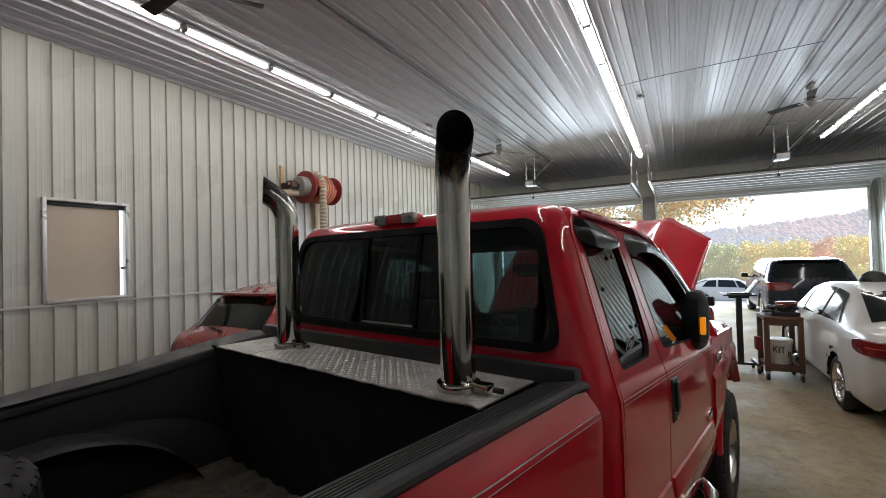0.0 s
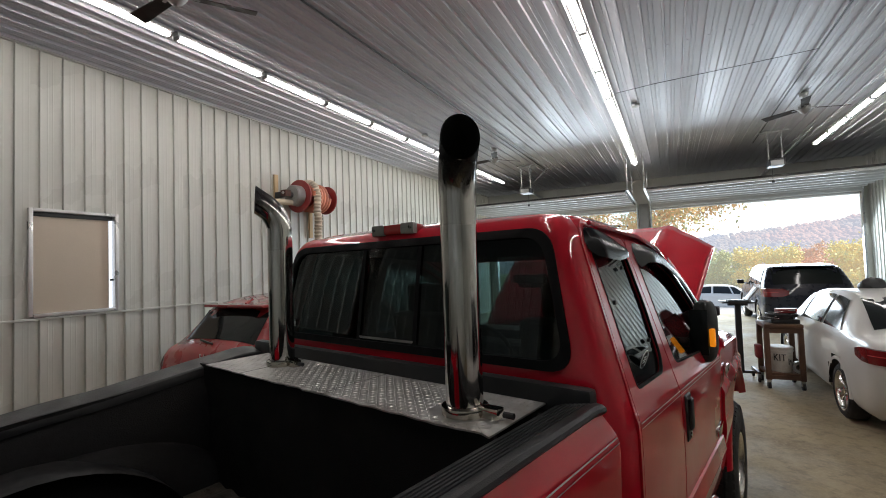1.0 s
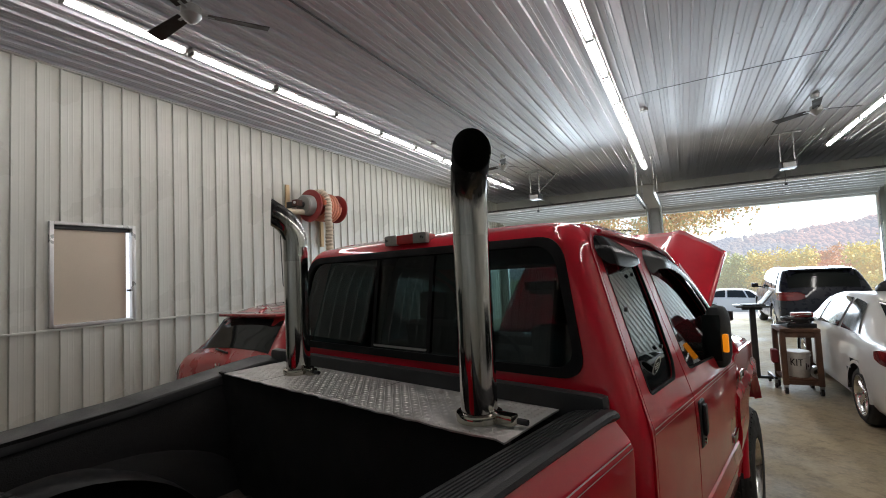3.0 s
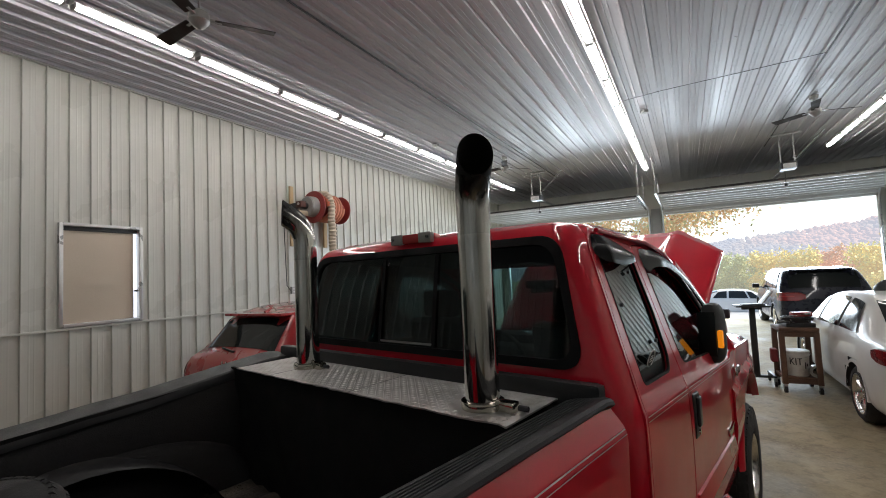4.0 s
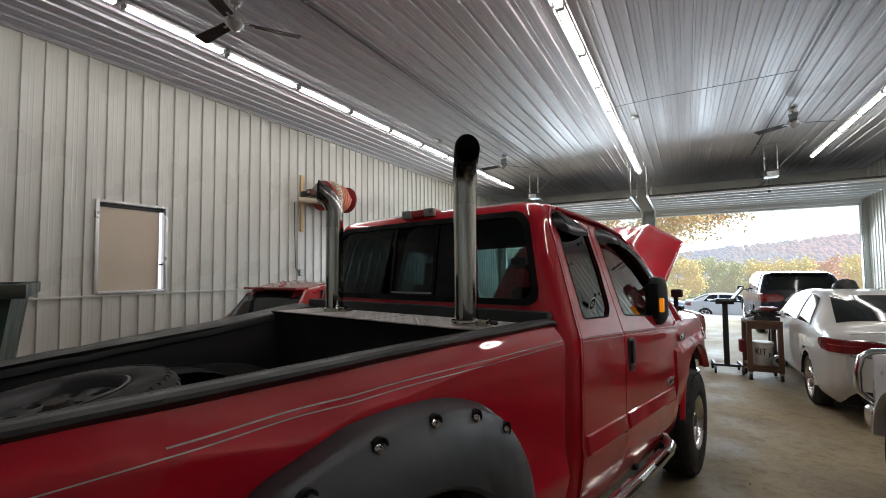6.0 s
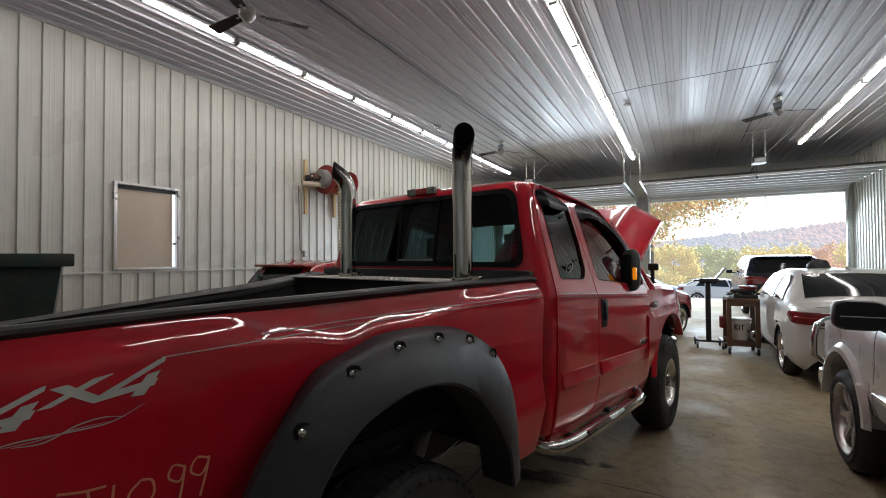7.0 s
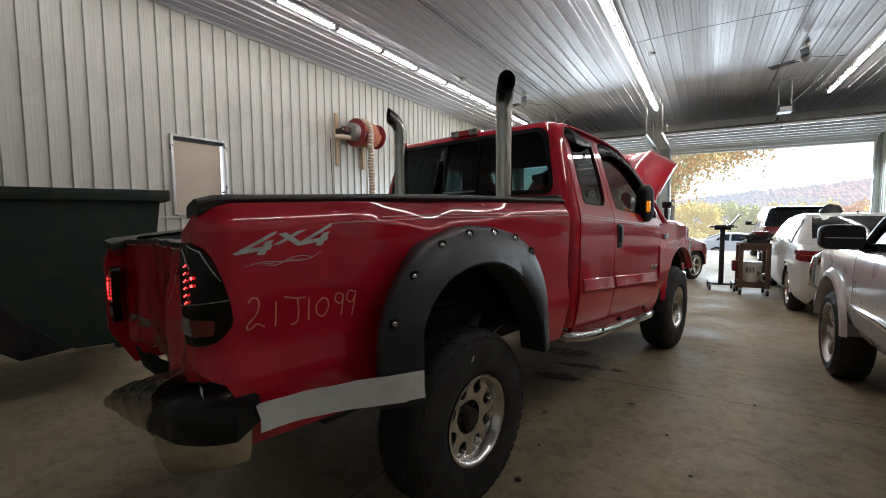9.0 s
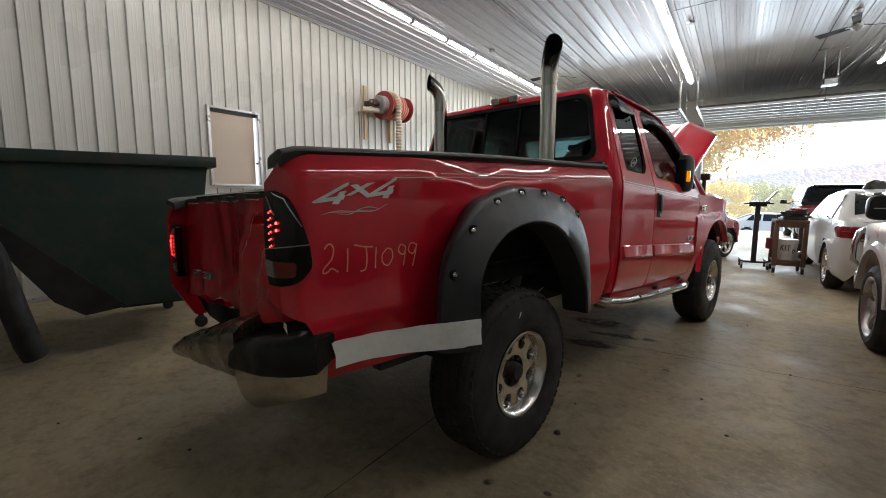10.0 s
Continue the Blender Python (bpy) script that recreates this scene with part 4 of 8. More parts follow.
# exhaust stacks
def stack(u, v, turn, label, top, soot):
    s = part("exhaust_pipe", bmesh.new(), STACK_CHROME, truck, label)
    rad = 0.0545
    tx, ty = math.sin(radians(turn)), -math.cos(radians(turn))
    path = [(u, v, 1.56), (u, v, 1.7), (u, v, 1.9)] + [(u, v, top - 0.2 + 0.02 * i) for i in range(11)]
    for i in range(1, 9):
        a = radians(55 * i / 8)
        path.append((u + tx * 0.155 * (1 - math.cos(a)), v + ty * 0.155 * (1 - math.cos(a)), top + 0.155 * math.sin(a)))
    d = Vector((tx * math.sin(radians(55)), ty * math.sin(radians(55)), math.cos(radians(55))))
    end = Vector(path[-1])
    path += [tuple(end + d * 0.05), tuple(end + d * 0.14)]
    bm = tube(path, rad, 28, caps=False)
    # slash cut: the mouth is cut nearly upright
    cut = end + d * 0.045
    bmesh.ops.bisect_plane(bm, geom=bm.verts[:] + bm.edges[:] + bm.faces[:], plane_co=cut, plane_no=(tx, ty, 0.05), clear_outer=True, dist=1e-5)
    mouth = [e for e in bm.edges if e.is_boundary and e.verts[0].co.z > 1.8]
    bm2 = bm.copy()
    # soot burnt on the outside below the mouth
    bm3 = bm.copy()
    for vv in bm3.verts:
        axis = Vector(min(path, key=lambda p: (Vector(p) - vv.co).length))
        vv.co += (vv.co - axis).normalized() * 0.0008
    bmesh.ops.delete(bm3, geom=[f for f in bm3.faces if f.calc_center_median().z < top - 0.08], context="FACES")
    s.data = mesh_of("exhaust_pipe", bm, STACK_CHROME, 40)
    for vv in bm2.verts:
        # the inner lining, a little smaller
        best = min(path, key=lambda p: (Vector(p) - vv.co).length)
        vv.co = vv.co + (Vector(best) - vv.co).normalized() * 0.003 if (Vector(best) - vv.co).length > 1e-4 else vv.co
    part("lining", bm2, SOOT, s, "black sooty inside")
    part("soot_stain", bm3, soot_material(top + soot), s, "black soot burnt on below the mouth")
    part("base_ring", lathe([(1.5585, 0.02), (1.5585, 0.068), (1.575, 0.07), (1.582, 0.068), (1.585, 0.056)], 28, "z", at=(u, v, 0)), CHROME_DIRTY, s, "tarnished clamp ring")
    part("clamp_lug", box(u + 0.055, u + 0.12, v - 0.02, v + 0.02, 1.559, 1.59, 0.006), CHROME_DIRTY, s)
    part("bolt", lathe([(u + 0.13, 0.009), (u + 0.16, 0.009)], 8, "x", at=(0, v, 1.575)), DARK_METAL, s)
    return s


stack(0.685, 0.785, 44, "tall curved chrome exhaust stack", 2.178, 0.035)
stack(-0.40, 0.865, -26, "tall curved chrome exhaust stack", 2.158, 0.12)

# fender flare at the rear wheel
def flare(sign):
    n = 52
    ring = [(-0.625, 0.76), (-0.622, 0.94), (-0.602, 1.08), (-0.553, 1.18), (-0.491, 1.253), (-0.412, 1.32), (-0.318, 1.368), (-0.12, 1.408), (0.088, 1.408), (0.28, 1.378), (0.45, 1.30), (0.575, 1.17), (0.65, 1.0), (0.685, 0.70)]
    lip = [(-0.485, 0.76), (-0.482, 0.95), (-0.476, 1.04), (-0.44, 1.105), (-0.40, 1.15), (-0.34, 1.193), (-0.26, 1.23), (-0.09, 1.260), (0.10, 1.236), (0.25, 1.16), (0.36, 1.06), (0.44, 0.96), (0.50, 0.86), (0.535, 0.70)]
    out_u = [(0, 1.125), (2, 1.12), (4, 1.12), (6, 1.11), (8, 1.088), (13, 1.085)]
    lip_u = [(0, 1.182), (2, 1.178), (6, 1.165), (9, 1.155), (13, 1.14)]

    def keyed(keys, k, x):
        return spline(x, [(i, p[k]) for i, p in enumerate(keys)])

    def section(x):
        bv, bz = keyed(ring, 0, x), keyed(ring, 1, x)
        iv, iz = keyed(lip, 0, x), keyed(lip, 1, x)
        grow = lin(x, [(0, 0.82), (4, 0.88), (7, 1.03), (10, 1.05), (13, 1.05)])
        ov, oz = 0.03 + (bv - 0.03) * grow, 0.80 + (bz - 0.80) * max(grow, 1.0)
        ev, ez = 0.03 + (bv - 0.03) * 1.028, 0.80 + (bz - 0.80) * 1.02
        body = near_u(ov, min(oz, 1.37)) if sign > 0 else bed_u(min(oz, 1.37))
        ub, ui = lin(x, out_u), lin(x, lip_u)
        pts = [(body - 0.02, ov, oz), (body + 0.006, ov, oz)]
        pts += [(ub - 0.050, ev * 0.985 + ov * 0.015, ez), (ub - 0.022, ev, ez), (ub, bv, bz)]
        for f, g in ((0.3, 0.45), (0.6, 0.8), (0.93, 1.0)):
            pts.append((ub + (ui - ub) * g, bv + (iv - bv) * f, bz + (iz - bz) * f))
        pts += [(ui - 0.008, iv, iz), (0.98, iv, iz)]
        return [(sign * u, v, z) for u, v, z in pts]

    rows = [section(13 * i / n) for i in range(n + 1)]
    f = part("fender_flare", grid_mesh(rows), FLARE_BLACK, truck, "black bolt-on fender flare", smooth=40)
    for x in (2.0, 4.0, 6.0, 7.0, 8.0, 9.0, 10.0):
        p = section(x)[4]
        q = section(x)[5]
        m = (0.75 * p[0] + 0.25 * q[0], 0.75 * p[1] + 0.25 * q[1], 0.75 * p[2] + 0.25 * q[2])
        # dark disc paints the shaded recess round each bolt
        part("washer", lathe([(-0.012 * sign, 0.027), (0.0015 * sign, 0.026), (0.002 * sign, 0.021), (-0.004 * sign, 0.017), (-0.004 * sign, 0.0)], 16, "x", at=(m[0], m[1] + 0.009, m[2] - 0.004)), SEAL, f, "dark disc standing for the shade in the bolt pocket")
        part("bolt", lathe([(-0.004 * sign, 0.013), (0.005 * sign, 0.012), (0.010 * sign, 0.009), (0.012 * sign, 0.0)], 12, "x", at=m), CHROME, f, "bright flare bolt")
    return f


flare(1)
flare(-1)


# wheels
def wheel(radius=0.452, width=0.30, rim=0.216, holes=8, hole=0.029, pcd=0.153, rim_mat=ALU, hub_mat=RUST, rubber=RUBBER, tread=True, name="wheel", spokes=0):
    """A wheel with its tyre; the outer face looks along +x."""
    w = thing(name, "", "")
    h = width / 2
    prof = [(-h * 0.62, rim), (-h * 0.9, rim + 0.012), (-h, rim + 0.05), (-h * 0.98, radius - 0.075), (-h * 0.86, radius - 0.025), (-h * 0.72, radius - 0.006),
            (0, radius), (h * 0.72, radius - 0.006), (h * 0.86, radius - 0.025), (h * 0.98, radius - 0.075), (h, rim + 0.06), (h * 0.97, rim + 0.035), (h * 0.9, rim + 0.014), (h * 0.62, rim - 0.004)]
    t = part("tyre", lathe(prof, 56), rubber, w, "black all-terrain tyre", smooth=50)
    if tread:
        bm = bmesh.new()
        nb = 46
        for k in range(nb):
            for j, (x0, x1, sh) in enumerate(((-0.93, -0.58, 0.0), (-0.5, -0.2, 0.5), (-0.14, 0.14, 0.15), (0.2, 0.5, 0.65), (0.58, 0.93, 0.25))):
                a0 = 2 * math.pi * (k + sh) / nb
                da = 2 * math.pi / nb * 0.72
                ring = []
                for xx in (x0, x1):
                    skew = 0.03 * xx
                    rb = radius - 0.008 - (0.034 if abs(xx) > 0.9 else 0.0)
                    for aa in (a0 + skew, a0 + da + skew):
                        ring.append(((xx * h, rb * math.cos(aa), rb * math.sin(aa)), (xx * h * (1.0), (rb + 0.011) * math.cos(aa), (rb + 0.011) * math.sin(aa))))
                lo = [bm.verts.new(r[0]) for r in ring]
                hi = [bm.verts.new(r[1]) for r in ring]
                bm.faces.new((hi[0], hi[1], hi[3], hi[2]))
                for q, e in ((0, 1), (1, 3), (3, 2), (2, 0)):
                    bm.faces.new((lo[q], lo[e], hi[e], hi[q]))
        tagged(part("tread_pattern", bm, rubber, t, smooth=None), kind="stuff")
    # rim lip and barrel
    part("rim", lathe([(h * 0.3, rim - 0.035), (h * 0.62, rim - 0.03), (h * 0.8, rim - 0.016), (h * 0.93, rim - 0.006), (h * 0.97, rim + 0.004), (h * 0.95, rim + 0.014), (h * 0.8, rim + 0.004), (-h * 0.8, rim - 0.01)], 56), rim_mat, w, "bright rim lip", smooth=40)
    xd = h * (0.34 if spokes else 0.52)
    if spokes:
        for k in range(spokes):
            a = 2 * math.pi * k / spokes
            rows = []
            for j in range(6):
                r = 0.04 + (rim - 0.065) * j / 5
                wd = lin(j / 5, [(0, 0.035), (0.5, 0.03), (1, 0.052)])
                x = xd + 0.03 * math.sin(j / 5 * 2.2) + 0.02
                rows.append([(x - 0.02, r, -wd), (x, r, -wd * 0.75), (x, r, wd * 0.75), (x - 0.02, r, wd)])
            bm = grid_mesh(rows)
            bmesh.ops.rotate(bm, verts=bm.verts, cent=(0, 0, 0), matrix=Matrix.Rotation(a, 3, "X"))
            part("spoke", bm, rim_mat, w)
        part("hub_cap", lathe([(xd, 0.06), (xd + 0.045, 0.055), (xd + 0.055, 0.03), (xd + 0.056, 0.0)], 24), rim_mat, w)
        part("brake_disc", lathe([(xd - 0.06, 0.02), (xd - 0.06, rim - 0.04)], 32), DARK_METAL, w)
        return w
    bm = bmesh.new()
    r0, r1 = 0.086, rim - 0.022
    for k in range(holes):
        am, da = 2 * math.pi * (k + 0.5) / holes, math.pi / holes
        outer, inner, deep = [], [], []
        m = 6
        edge = [(r1, -da + 2 * da * i / m) for i in range(m)] + [(r1 - (r1 - r0) * i / m, da) for i in range(m)] + [(r0, da - 2 * da * i / m) for i in range(m)] + [(r0 + (r1 - r0) * i / m, -da) for i in range(m)]
        for r, a in edge:
            dish = 0.018 * (r - r0) / (r1 - r0)
            outer.append(Vector((xd + dish, r * math.cos(am + a), r * math.sin(am + a))))
            ang = math.atan2(r * math.sin(a), r * math.cos(a) - pcd)
            y, z = pcd + hole * 1.12 * math.cos(ang), hole * math.sin(ang)
            c, s = math.cos(am), math.sin(am)
            inner.append(Vector((xd + 0.008, y * c - z * s, y * s + z * c)))
            y, z = pcd + hole * 0.95 * math.cos(ang), hole * 0.86 * math.sin(ang)
            deep.append(Vector((xd - 0.03, y * c - z * s, y * s + z * c)))
        grid_mesh([outer, [o.lerp(i2, 0.7) + Vector((0.004, 0, 0)) for o, i2 in zip(outer, inner)], inner, deep], bm, close_v=True)
    bmesh.ops.remove_doubles(bm, verts=bm.verts, dist=0.0008)
    part("disc", bm, rim_mat, w, "steel disc with round holes", smooth=45)
    part("hub", lathe([(xd, 0.089), (xd - 0.012, 0.086), (xd - 0.035, 0.084), (xd - 0.035, 0.05), (xd + 0.02, 0.047), (xd + 0.035, 0.038), (xd + 0.037, 0.0)], 28), hub_mat, w, "rusty bare hub")
    for k in range(8):
        a = 2 * math.pi * k / 8
        part("lug_nut", lathe([(xd - 0.034, 0.013), (xd - 0.008, 0.013), (xd - 0.003, 0.006), (xd - 0.002, 0.0)], 6, at=(0, 0.068 * math.cos(a), 0.068 * math.sin(a))), hub_mat, w)
    part("brake_drum", lathe([(xd - 0.07, 0.0), (xd - 0.07, 0.19), (-h, 0.19)], 28), DARK, w, "dark brake behind the disc")
    return w


WHEEL = wheel()
WHEEL["label"] = "chrome steel wheel with a worn off-road tyre"
WHEEL.parent = truck
WHEEL.matrix_basis = pose(0.899, 0.038, 0.45)
for u, v, turn in ((0.93, 3.64, 0), (-0.899, 0.038, 180), (-0.93, 3.64, 180)):
    copy_thing(WHEEL, pose(u, v, 0.45, 0, 0, turn) @ pose(0, 0, 0, 37 * (v + 1), 0, 0))
part("wheel_mark", panel([(0, 0), (0.02, 0.012), (0.018, 0.02), (0.03, 0.032), (0.012, 0.028), (0.01, 0.014)], place=lambda a, b, c: (1.0525, -0.037 + a, 0.768 + b)), TAPE, truck, "white paint mark on the tyre")

# pale shards stand for light that shows through behind the wheel
for v, z, w, hgt in ((-0.11, 0.815, 0.07, 0.05), (0.07, 0.86, 0.09, 0.045), (0.21, 0.85, 0.05, 0.06), (0.6, 0.72, 0.05, 0.09)):
    part("liner_scrap", panel([(v - w, z - hgt * 0.6), (v + w * 0.5, z), (v + w, z + hgt), (v - w * 0.2, z + hgt * 0.2)], place=lambda a, b, c: (0.72 + 0.08 * (b - z) / hgt, a, b), thick=0.004), TAPE, truck, "pale shard standing for light seen through the wheel house")
# frame, axle, exhaust below
part("chassis_rail", box(0.42, 0.52, -0.8, 4.3, 0.58, 0.78, 0.01), DARK, truck)
part("chassis_rail", box(-0.52, -0.42, -0.8, 4.3, 0.58, 0.78, 0.01), DARK, truck)
part("rear_axle", tube([(-0.75, 0, 0.44), (0.75, 0, 0.44)], 0.055, 12), DARK, truck)
part("front_axle", tube([(-0.75, WB, 0.44), (0.75, WB, 0.44)], 0.05, 12), DARK, truck)
part("differential", lathe([(-0.18, 0.06), (-0.12, 0.17), (0.0, 0.2), (0.12, 0.17), (0.18, 0.06)], 20, "y", at=(0.0, 0, 0.44)), DARK, truck)
part("leaf_spring", box(0.6, 0.67, -0.62, 0.62, 0.55, 0.61, 0.01), DARK, truck)
part("shock_absorber", tube([(0.7, 0.25, 0.5), (0.62, 0.62, 0.95)], 0.035, 10), GREY_METAL, truck)
part("underbody", box(-0.86, 0.86, 1.05, 4.2, 0.66, 0.82, 0.02), DARK, truck)
part("bed_underside", box(-0.80, 0.80, -0.88, 0.98, 0.90, 0.985, 0.01), DARK, truck)
for s in (-1, 1):
    rows = []
    for i in range(21):
        a = math.pi * i / 20
        rows.append([(s * 0.99, 0.05 - 0.54 * math.cos(a), 0.80 + 0.50 * math.sin(a)), (s * 0.56, 0.05 - 0.54 * math.cos(a), 0.80 + 0.50 * math.sin(a))])
    part("wheel_liner", grid_mesh(rows), DARK, truck, "black rear wheel house")
    rows = [[(s * 0.97, WB - 0.56 * math.cos(math.pi * i / 20), 0.60 + 0.50 * math.sin(math.pi * i / 20)), (s * 0.5, WB - 0.56 * math.cos(math.pi * i / 20), 0.60 + 0.50 * math.sin(math.pi * i / 20))] for i in range(21)]
    part("wheel_liner", grid_mesh(rows), DARK, truck, "black front wheel house")

# ---- cab ----
RWIN = rounded([(1.255, 1.565), (1.60, 1.572), (1.665, 1.63), (1.70, 1.82), (1.70, 2.05), (1.65, 2.08), (1.33, 2.085), (1.285, 2.04), (1.28, 1.9), (1.265, 1.7)], 0.03)
FWIN = rounded([(1.845, 1.575), (2.90, 1.555), (2.70, 1.79), (2.48, 1.965), (2.2, 2.055), (1.95, 2.07), (1.845, 2.05)], 0.05)
REAR_DOOR = rounded([(1.155, 0.70), (1.72, 0.70), (1.747, 0.9), (1.747, 1.5), (1.747, 2.105), (1.29, 2.115), (1.242, 2.06), (1.215, 1.84), (1.175, 1.55), (1.162, 1.3)], 0.03)
FRONT_DOOR = rounded([(1.73, 0.70), (2.80, 0.76), (2.86, 0.95), (2.98, 1.49), (2.77, 1.82), (2.54, 2.01), (2.25, 2.10), (1.95, 2.12), (1.758, 2.105), (1.758, 0.9)], 0.03)
cab_start = set(truck.children)


def cab_side(sign):
    pl = side_place(sign, side_u)
    shell = [(1.135, 0.64), (2.95, 0.64), (3.05, 1.50), (2.83, 1.84), (2.58, 2.04), (2.27, 2.125), (1.95, 2.14), (1.29, 2.14), (1.24, 2.09), (1.222, 2.05), (1.15, 1.5), (1.14, 1.3)]
    quarter = part("cab_frame", panel(shell, [outline_scaled(REAR_DOOR, 0.005), outline_scaled(FRONT_DOOR, 0.005)], cuts_b=ZC, place=pl, thick=0.06), RED, truck, "red cab side frame", smooth=28)
    part("inner_trim", panel([(1.25, 0.92), (2.85, 0.92), (2.96, 1.46), (2.74, 1.8), (2.5, 1.98), (2.22, 2.09), (1.95, 2.10), (1.29, 2.10), (1.22, 1.5)], [RWIN, FWIN], cuts_b=[1.48], place=lambda a, b, c: pl(a, b, c + 0.064), thick=0.012), SEAT, quarter, "dark grey inside trim")
    out = []
    for name, outl, win, lab in (("rear_door", REAR_DOOR, RWIN, "red rear half door"), ("front_door", FRONT_DOOR, FWIN, "red front door")):
        d = part(name, panel(outl, [win], cuts_b=ZC, place=pl, thick=0.05), RED, truck, lab, smooth=28)
        part("window_glass", panel(outline_scaled(win, 0.008), place=lambda a, b, c: pl(a, b, c + 0.012), thick=0.004), PRIVACY if name == "rear_door" else SIDE_GLASS, d, "tinted side glass" if name == "rear_door" else "side glass", smooth=None)
        seal = panel(outline_scaled(win, 0.002), [outline_scaled(win, -0.004)], cuts_b=ZC, place=lambda a, b, c: pl(a, b, c - 0.002), thick=0.01)
        part("window_seal", seal, SEAL, d, "black window seal", smooth=None)
        out.append(d)
    # door-side mouldings: a sloping upper face, a crease and a shaded lower edge
    for d, a, b in ((out[0], 1.18, 1.735), (out[1], 1.77, 2.84)):
        sec = [(1.040, 0.0), (1.034, 0.010), (0.972, 0.018), (0.962, 0.0185), (0.952, 0.015), (0.944, 0.0)]
        rows = [[(sign * (side_u(z) + o * g), v, z) for z, o in sec] for v, g in ((a, 0.0), (a + 0.008, 0.8), (a + 0.02, 1.0), (b - 0.02, 1.0), (b - 0.008, 0.8), (b, 0.0))]
        part("moulding", grid_mesh(rows), RED, d, "red side moulding", smooth=25)
    # door handle with its recess
    h = part("handle", box(min(sign * 0.99, sign * 1.022), max(sign * 0.99, sign * 1.022), 1.805, 1.91, 1.255, 1.45, 0.014, seg=3), BLACK_PLASTIC, out[1], "black pull handle")
    part("grip", box(min(sign * 1.02, sign * 1.036), max(sign * 1.02, sign * 1.036), 1.83, 1.885, 1.305, 1.435, 0.012, seg=3), BLACK_PLASTIC, h)
    part("lock", lathe([(1.018 * sign, 0.012), (1.028 * sign, 0.011), (1.028 * sign, 0.0)], 12, at=(0, 1.858, 1.28)), CHROME, h)
    # rain visors: bulging hoods whose ridge catches the light
    rear_top, rear_low = [(1.25, 2.055), (1.27, 2.09), (1.31, 2.108), (1.42, 2.106), (1.56, 2.085), (1.69, 2.052)], [(1.25, 2.03), (1.29, 2.004), (1.45, 1.998), (1.6, 2.018), (1.69, 2.043)]
    front_top, front_low = [(1.83, 2.06), (1.86, 2.094), (1.95, 2.103), (2.2, 2.09), (2.5, 2.005), (2.72, 1.85), (2.95, 1.60)], [(1.83, 2.01), (1.87, 1.99), (1.95, 2.015), (2.2, 2.015), (2.48, 1.93), (2.68, 1.785), (2.93, 1.575)]
    for d, top, low in ((out[0], rear_top, rear_low), (out[1], front_top, front_low)):
        rows = []
        m = 40
        for i in range(m + 1):
            v = top[0][0] + (top[-1][0] - top[0][0]) * i / m
            z1, z0 = spline(v, top), spline(v, low)
            g = min(1.0, 5.0 * i / m + 0.1, 5.0 * (1 - i / m) + 0.1)
            u = side_u((z0 + z1) / 2)
            z = lambda f: z1 + (z0 - z1) * f
            rows.append([(sign * (side_u(z1) + 0.001), v, z1 + 0.004), (sign * (side_u(z1) + 0.016 * g), v, z1 + 0.001), (sign * (side_u(z(0.3)) + 0.034 * g), v, z(0.3)), (sign * (side_u(z(0.36)) + 0.037 * g), v, z(0.36)),
                         (sign * (side_u(z(0.7)) + 0.040 * g), v, z(0.7)), (sign * (side_u(z0) + 0.036 * g), v, z0), (sign * (side_u(z0) + 0.028 * g), v, z0 + 0.004)])
        part("rain_visor", grid_mesh(rows), VISOR, d, "glossy black rain visor", smooth=30)
    return out


right_doors = cab_side(1)
left_doors = cab_side(-1)
for a, b in ((1.571, 1.975), (1.332, 1.841), (1.575, 1.694)):
    part("clip", lathe([(-0.004, 0.009), (0.006, 0.008), (0.007, 0)], 10, at=(side_u(b) + 0.0, a, b)), BLACK_PLASTIC, right_doors[0], "small dark glass fastener")

# cab back: panel with a wide sliding window
CORNER = 0.088


def back_lean(z):
    return spline(z, [(0.6, 1.05), (1.2, 1.052), (1.5, 1.062), (1.9, 1.113), (2.05, 1.136), (2.10, 1.152), (2.14, 1.182), (2.165, 1.23)])


def back_v(u, z):
    """The cab's back: flat across the middle, rounded into the sides."""
    half = side_u(z) - 0.003
    d = min(max(0.0, abs(u) - (half - CORNER)), CORNER * 0.9999)
    return back_lean(z) + CORNER - math.sqrt(CORNER * CORNER - d * d) + 0.012 * (u / 0.9) ** 2


def back_at(a, b, c):
    """a runs from side to side as -1..1 of the half width there."""
    half = side_u(b) - 0.003
    top = max(0.0, (b - 2.07) / 0.095)
    u = a * (half - 0.05 * top * top)
    return (u * (1 - 0.3 * c), back_v(a * half, b) + c * (1 - abs(a) ** 8), b)


BWIN = rounded([(-0.826, 1.640), (0.826, 1.640), (0.735, 2.082), (-0.735, 2.082)], 0.09, 7)
to_a = lambda pts: [(x / (side_u(z) - 0.003), z) for x, z in pts]
AC_BACK = [-0.8 + 0.1 * i for i in range(17)] + [sg * q for sg in (-1, 1) for q in (0.85, 0.88, 0.905, 0.925, 0.94, 0.955, 0.968, 0.98, 0.99)]
BC_BACK = [1.0, 1.3, 1.45, 1.5, 1.6, 1.7, 1.8, 1.9, 2.0, 2.05, 2.08, 2.10, 2.12, 2.14]
cab_back = part("cab_back", panel([(-1, 0.70), (1, 0.70), (1, 2.155), (-1, 2.155)], [to_a(outline_scaled(BWIN, 0.012))], cuts_a=AC_BACK, cuts_b=BC_BACK, place=back_at, thick=0.03), RED, truck, "red cab back panel with rounded corners", smooth=50)
UC = [-0.95 + 0.1 * i for i in range(20)]
on_back = lambda lift: (lambda a, b, c: (a, back_v(a, b) + lift + c, b))
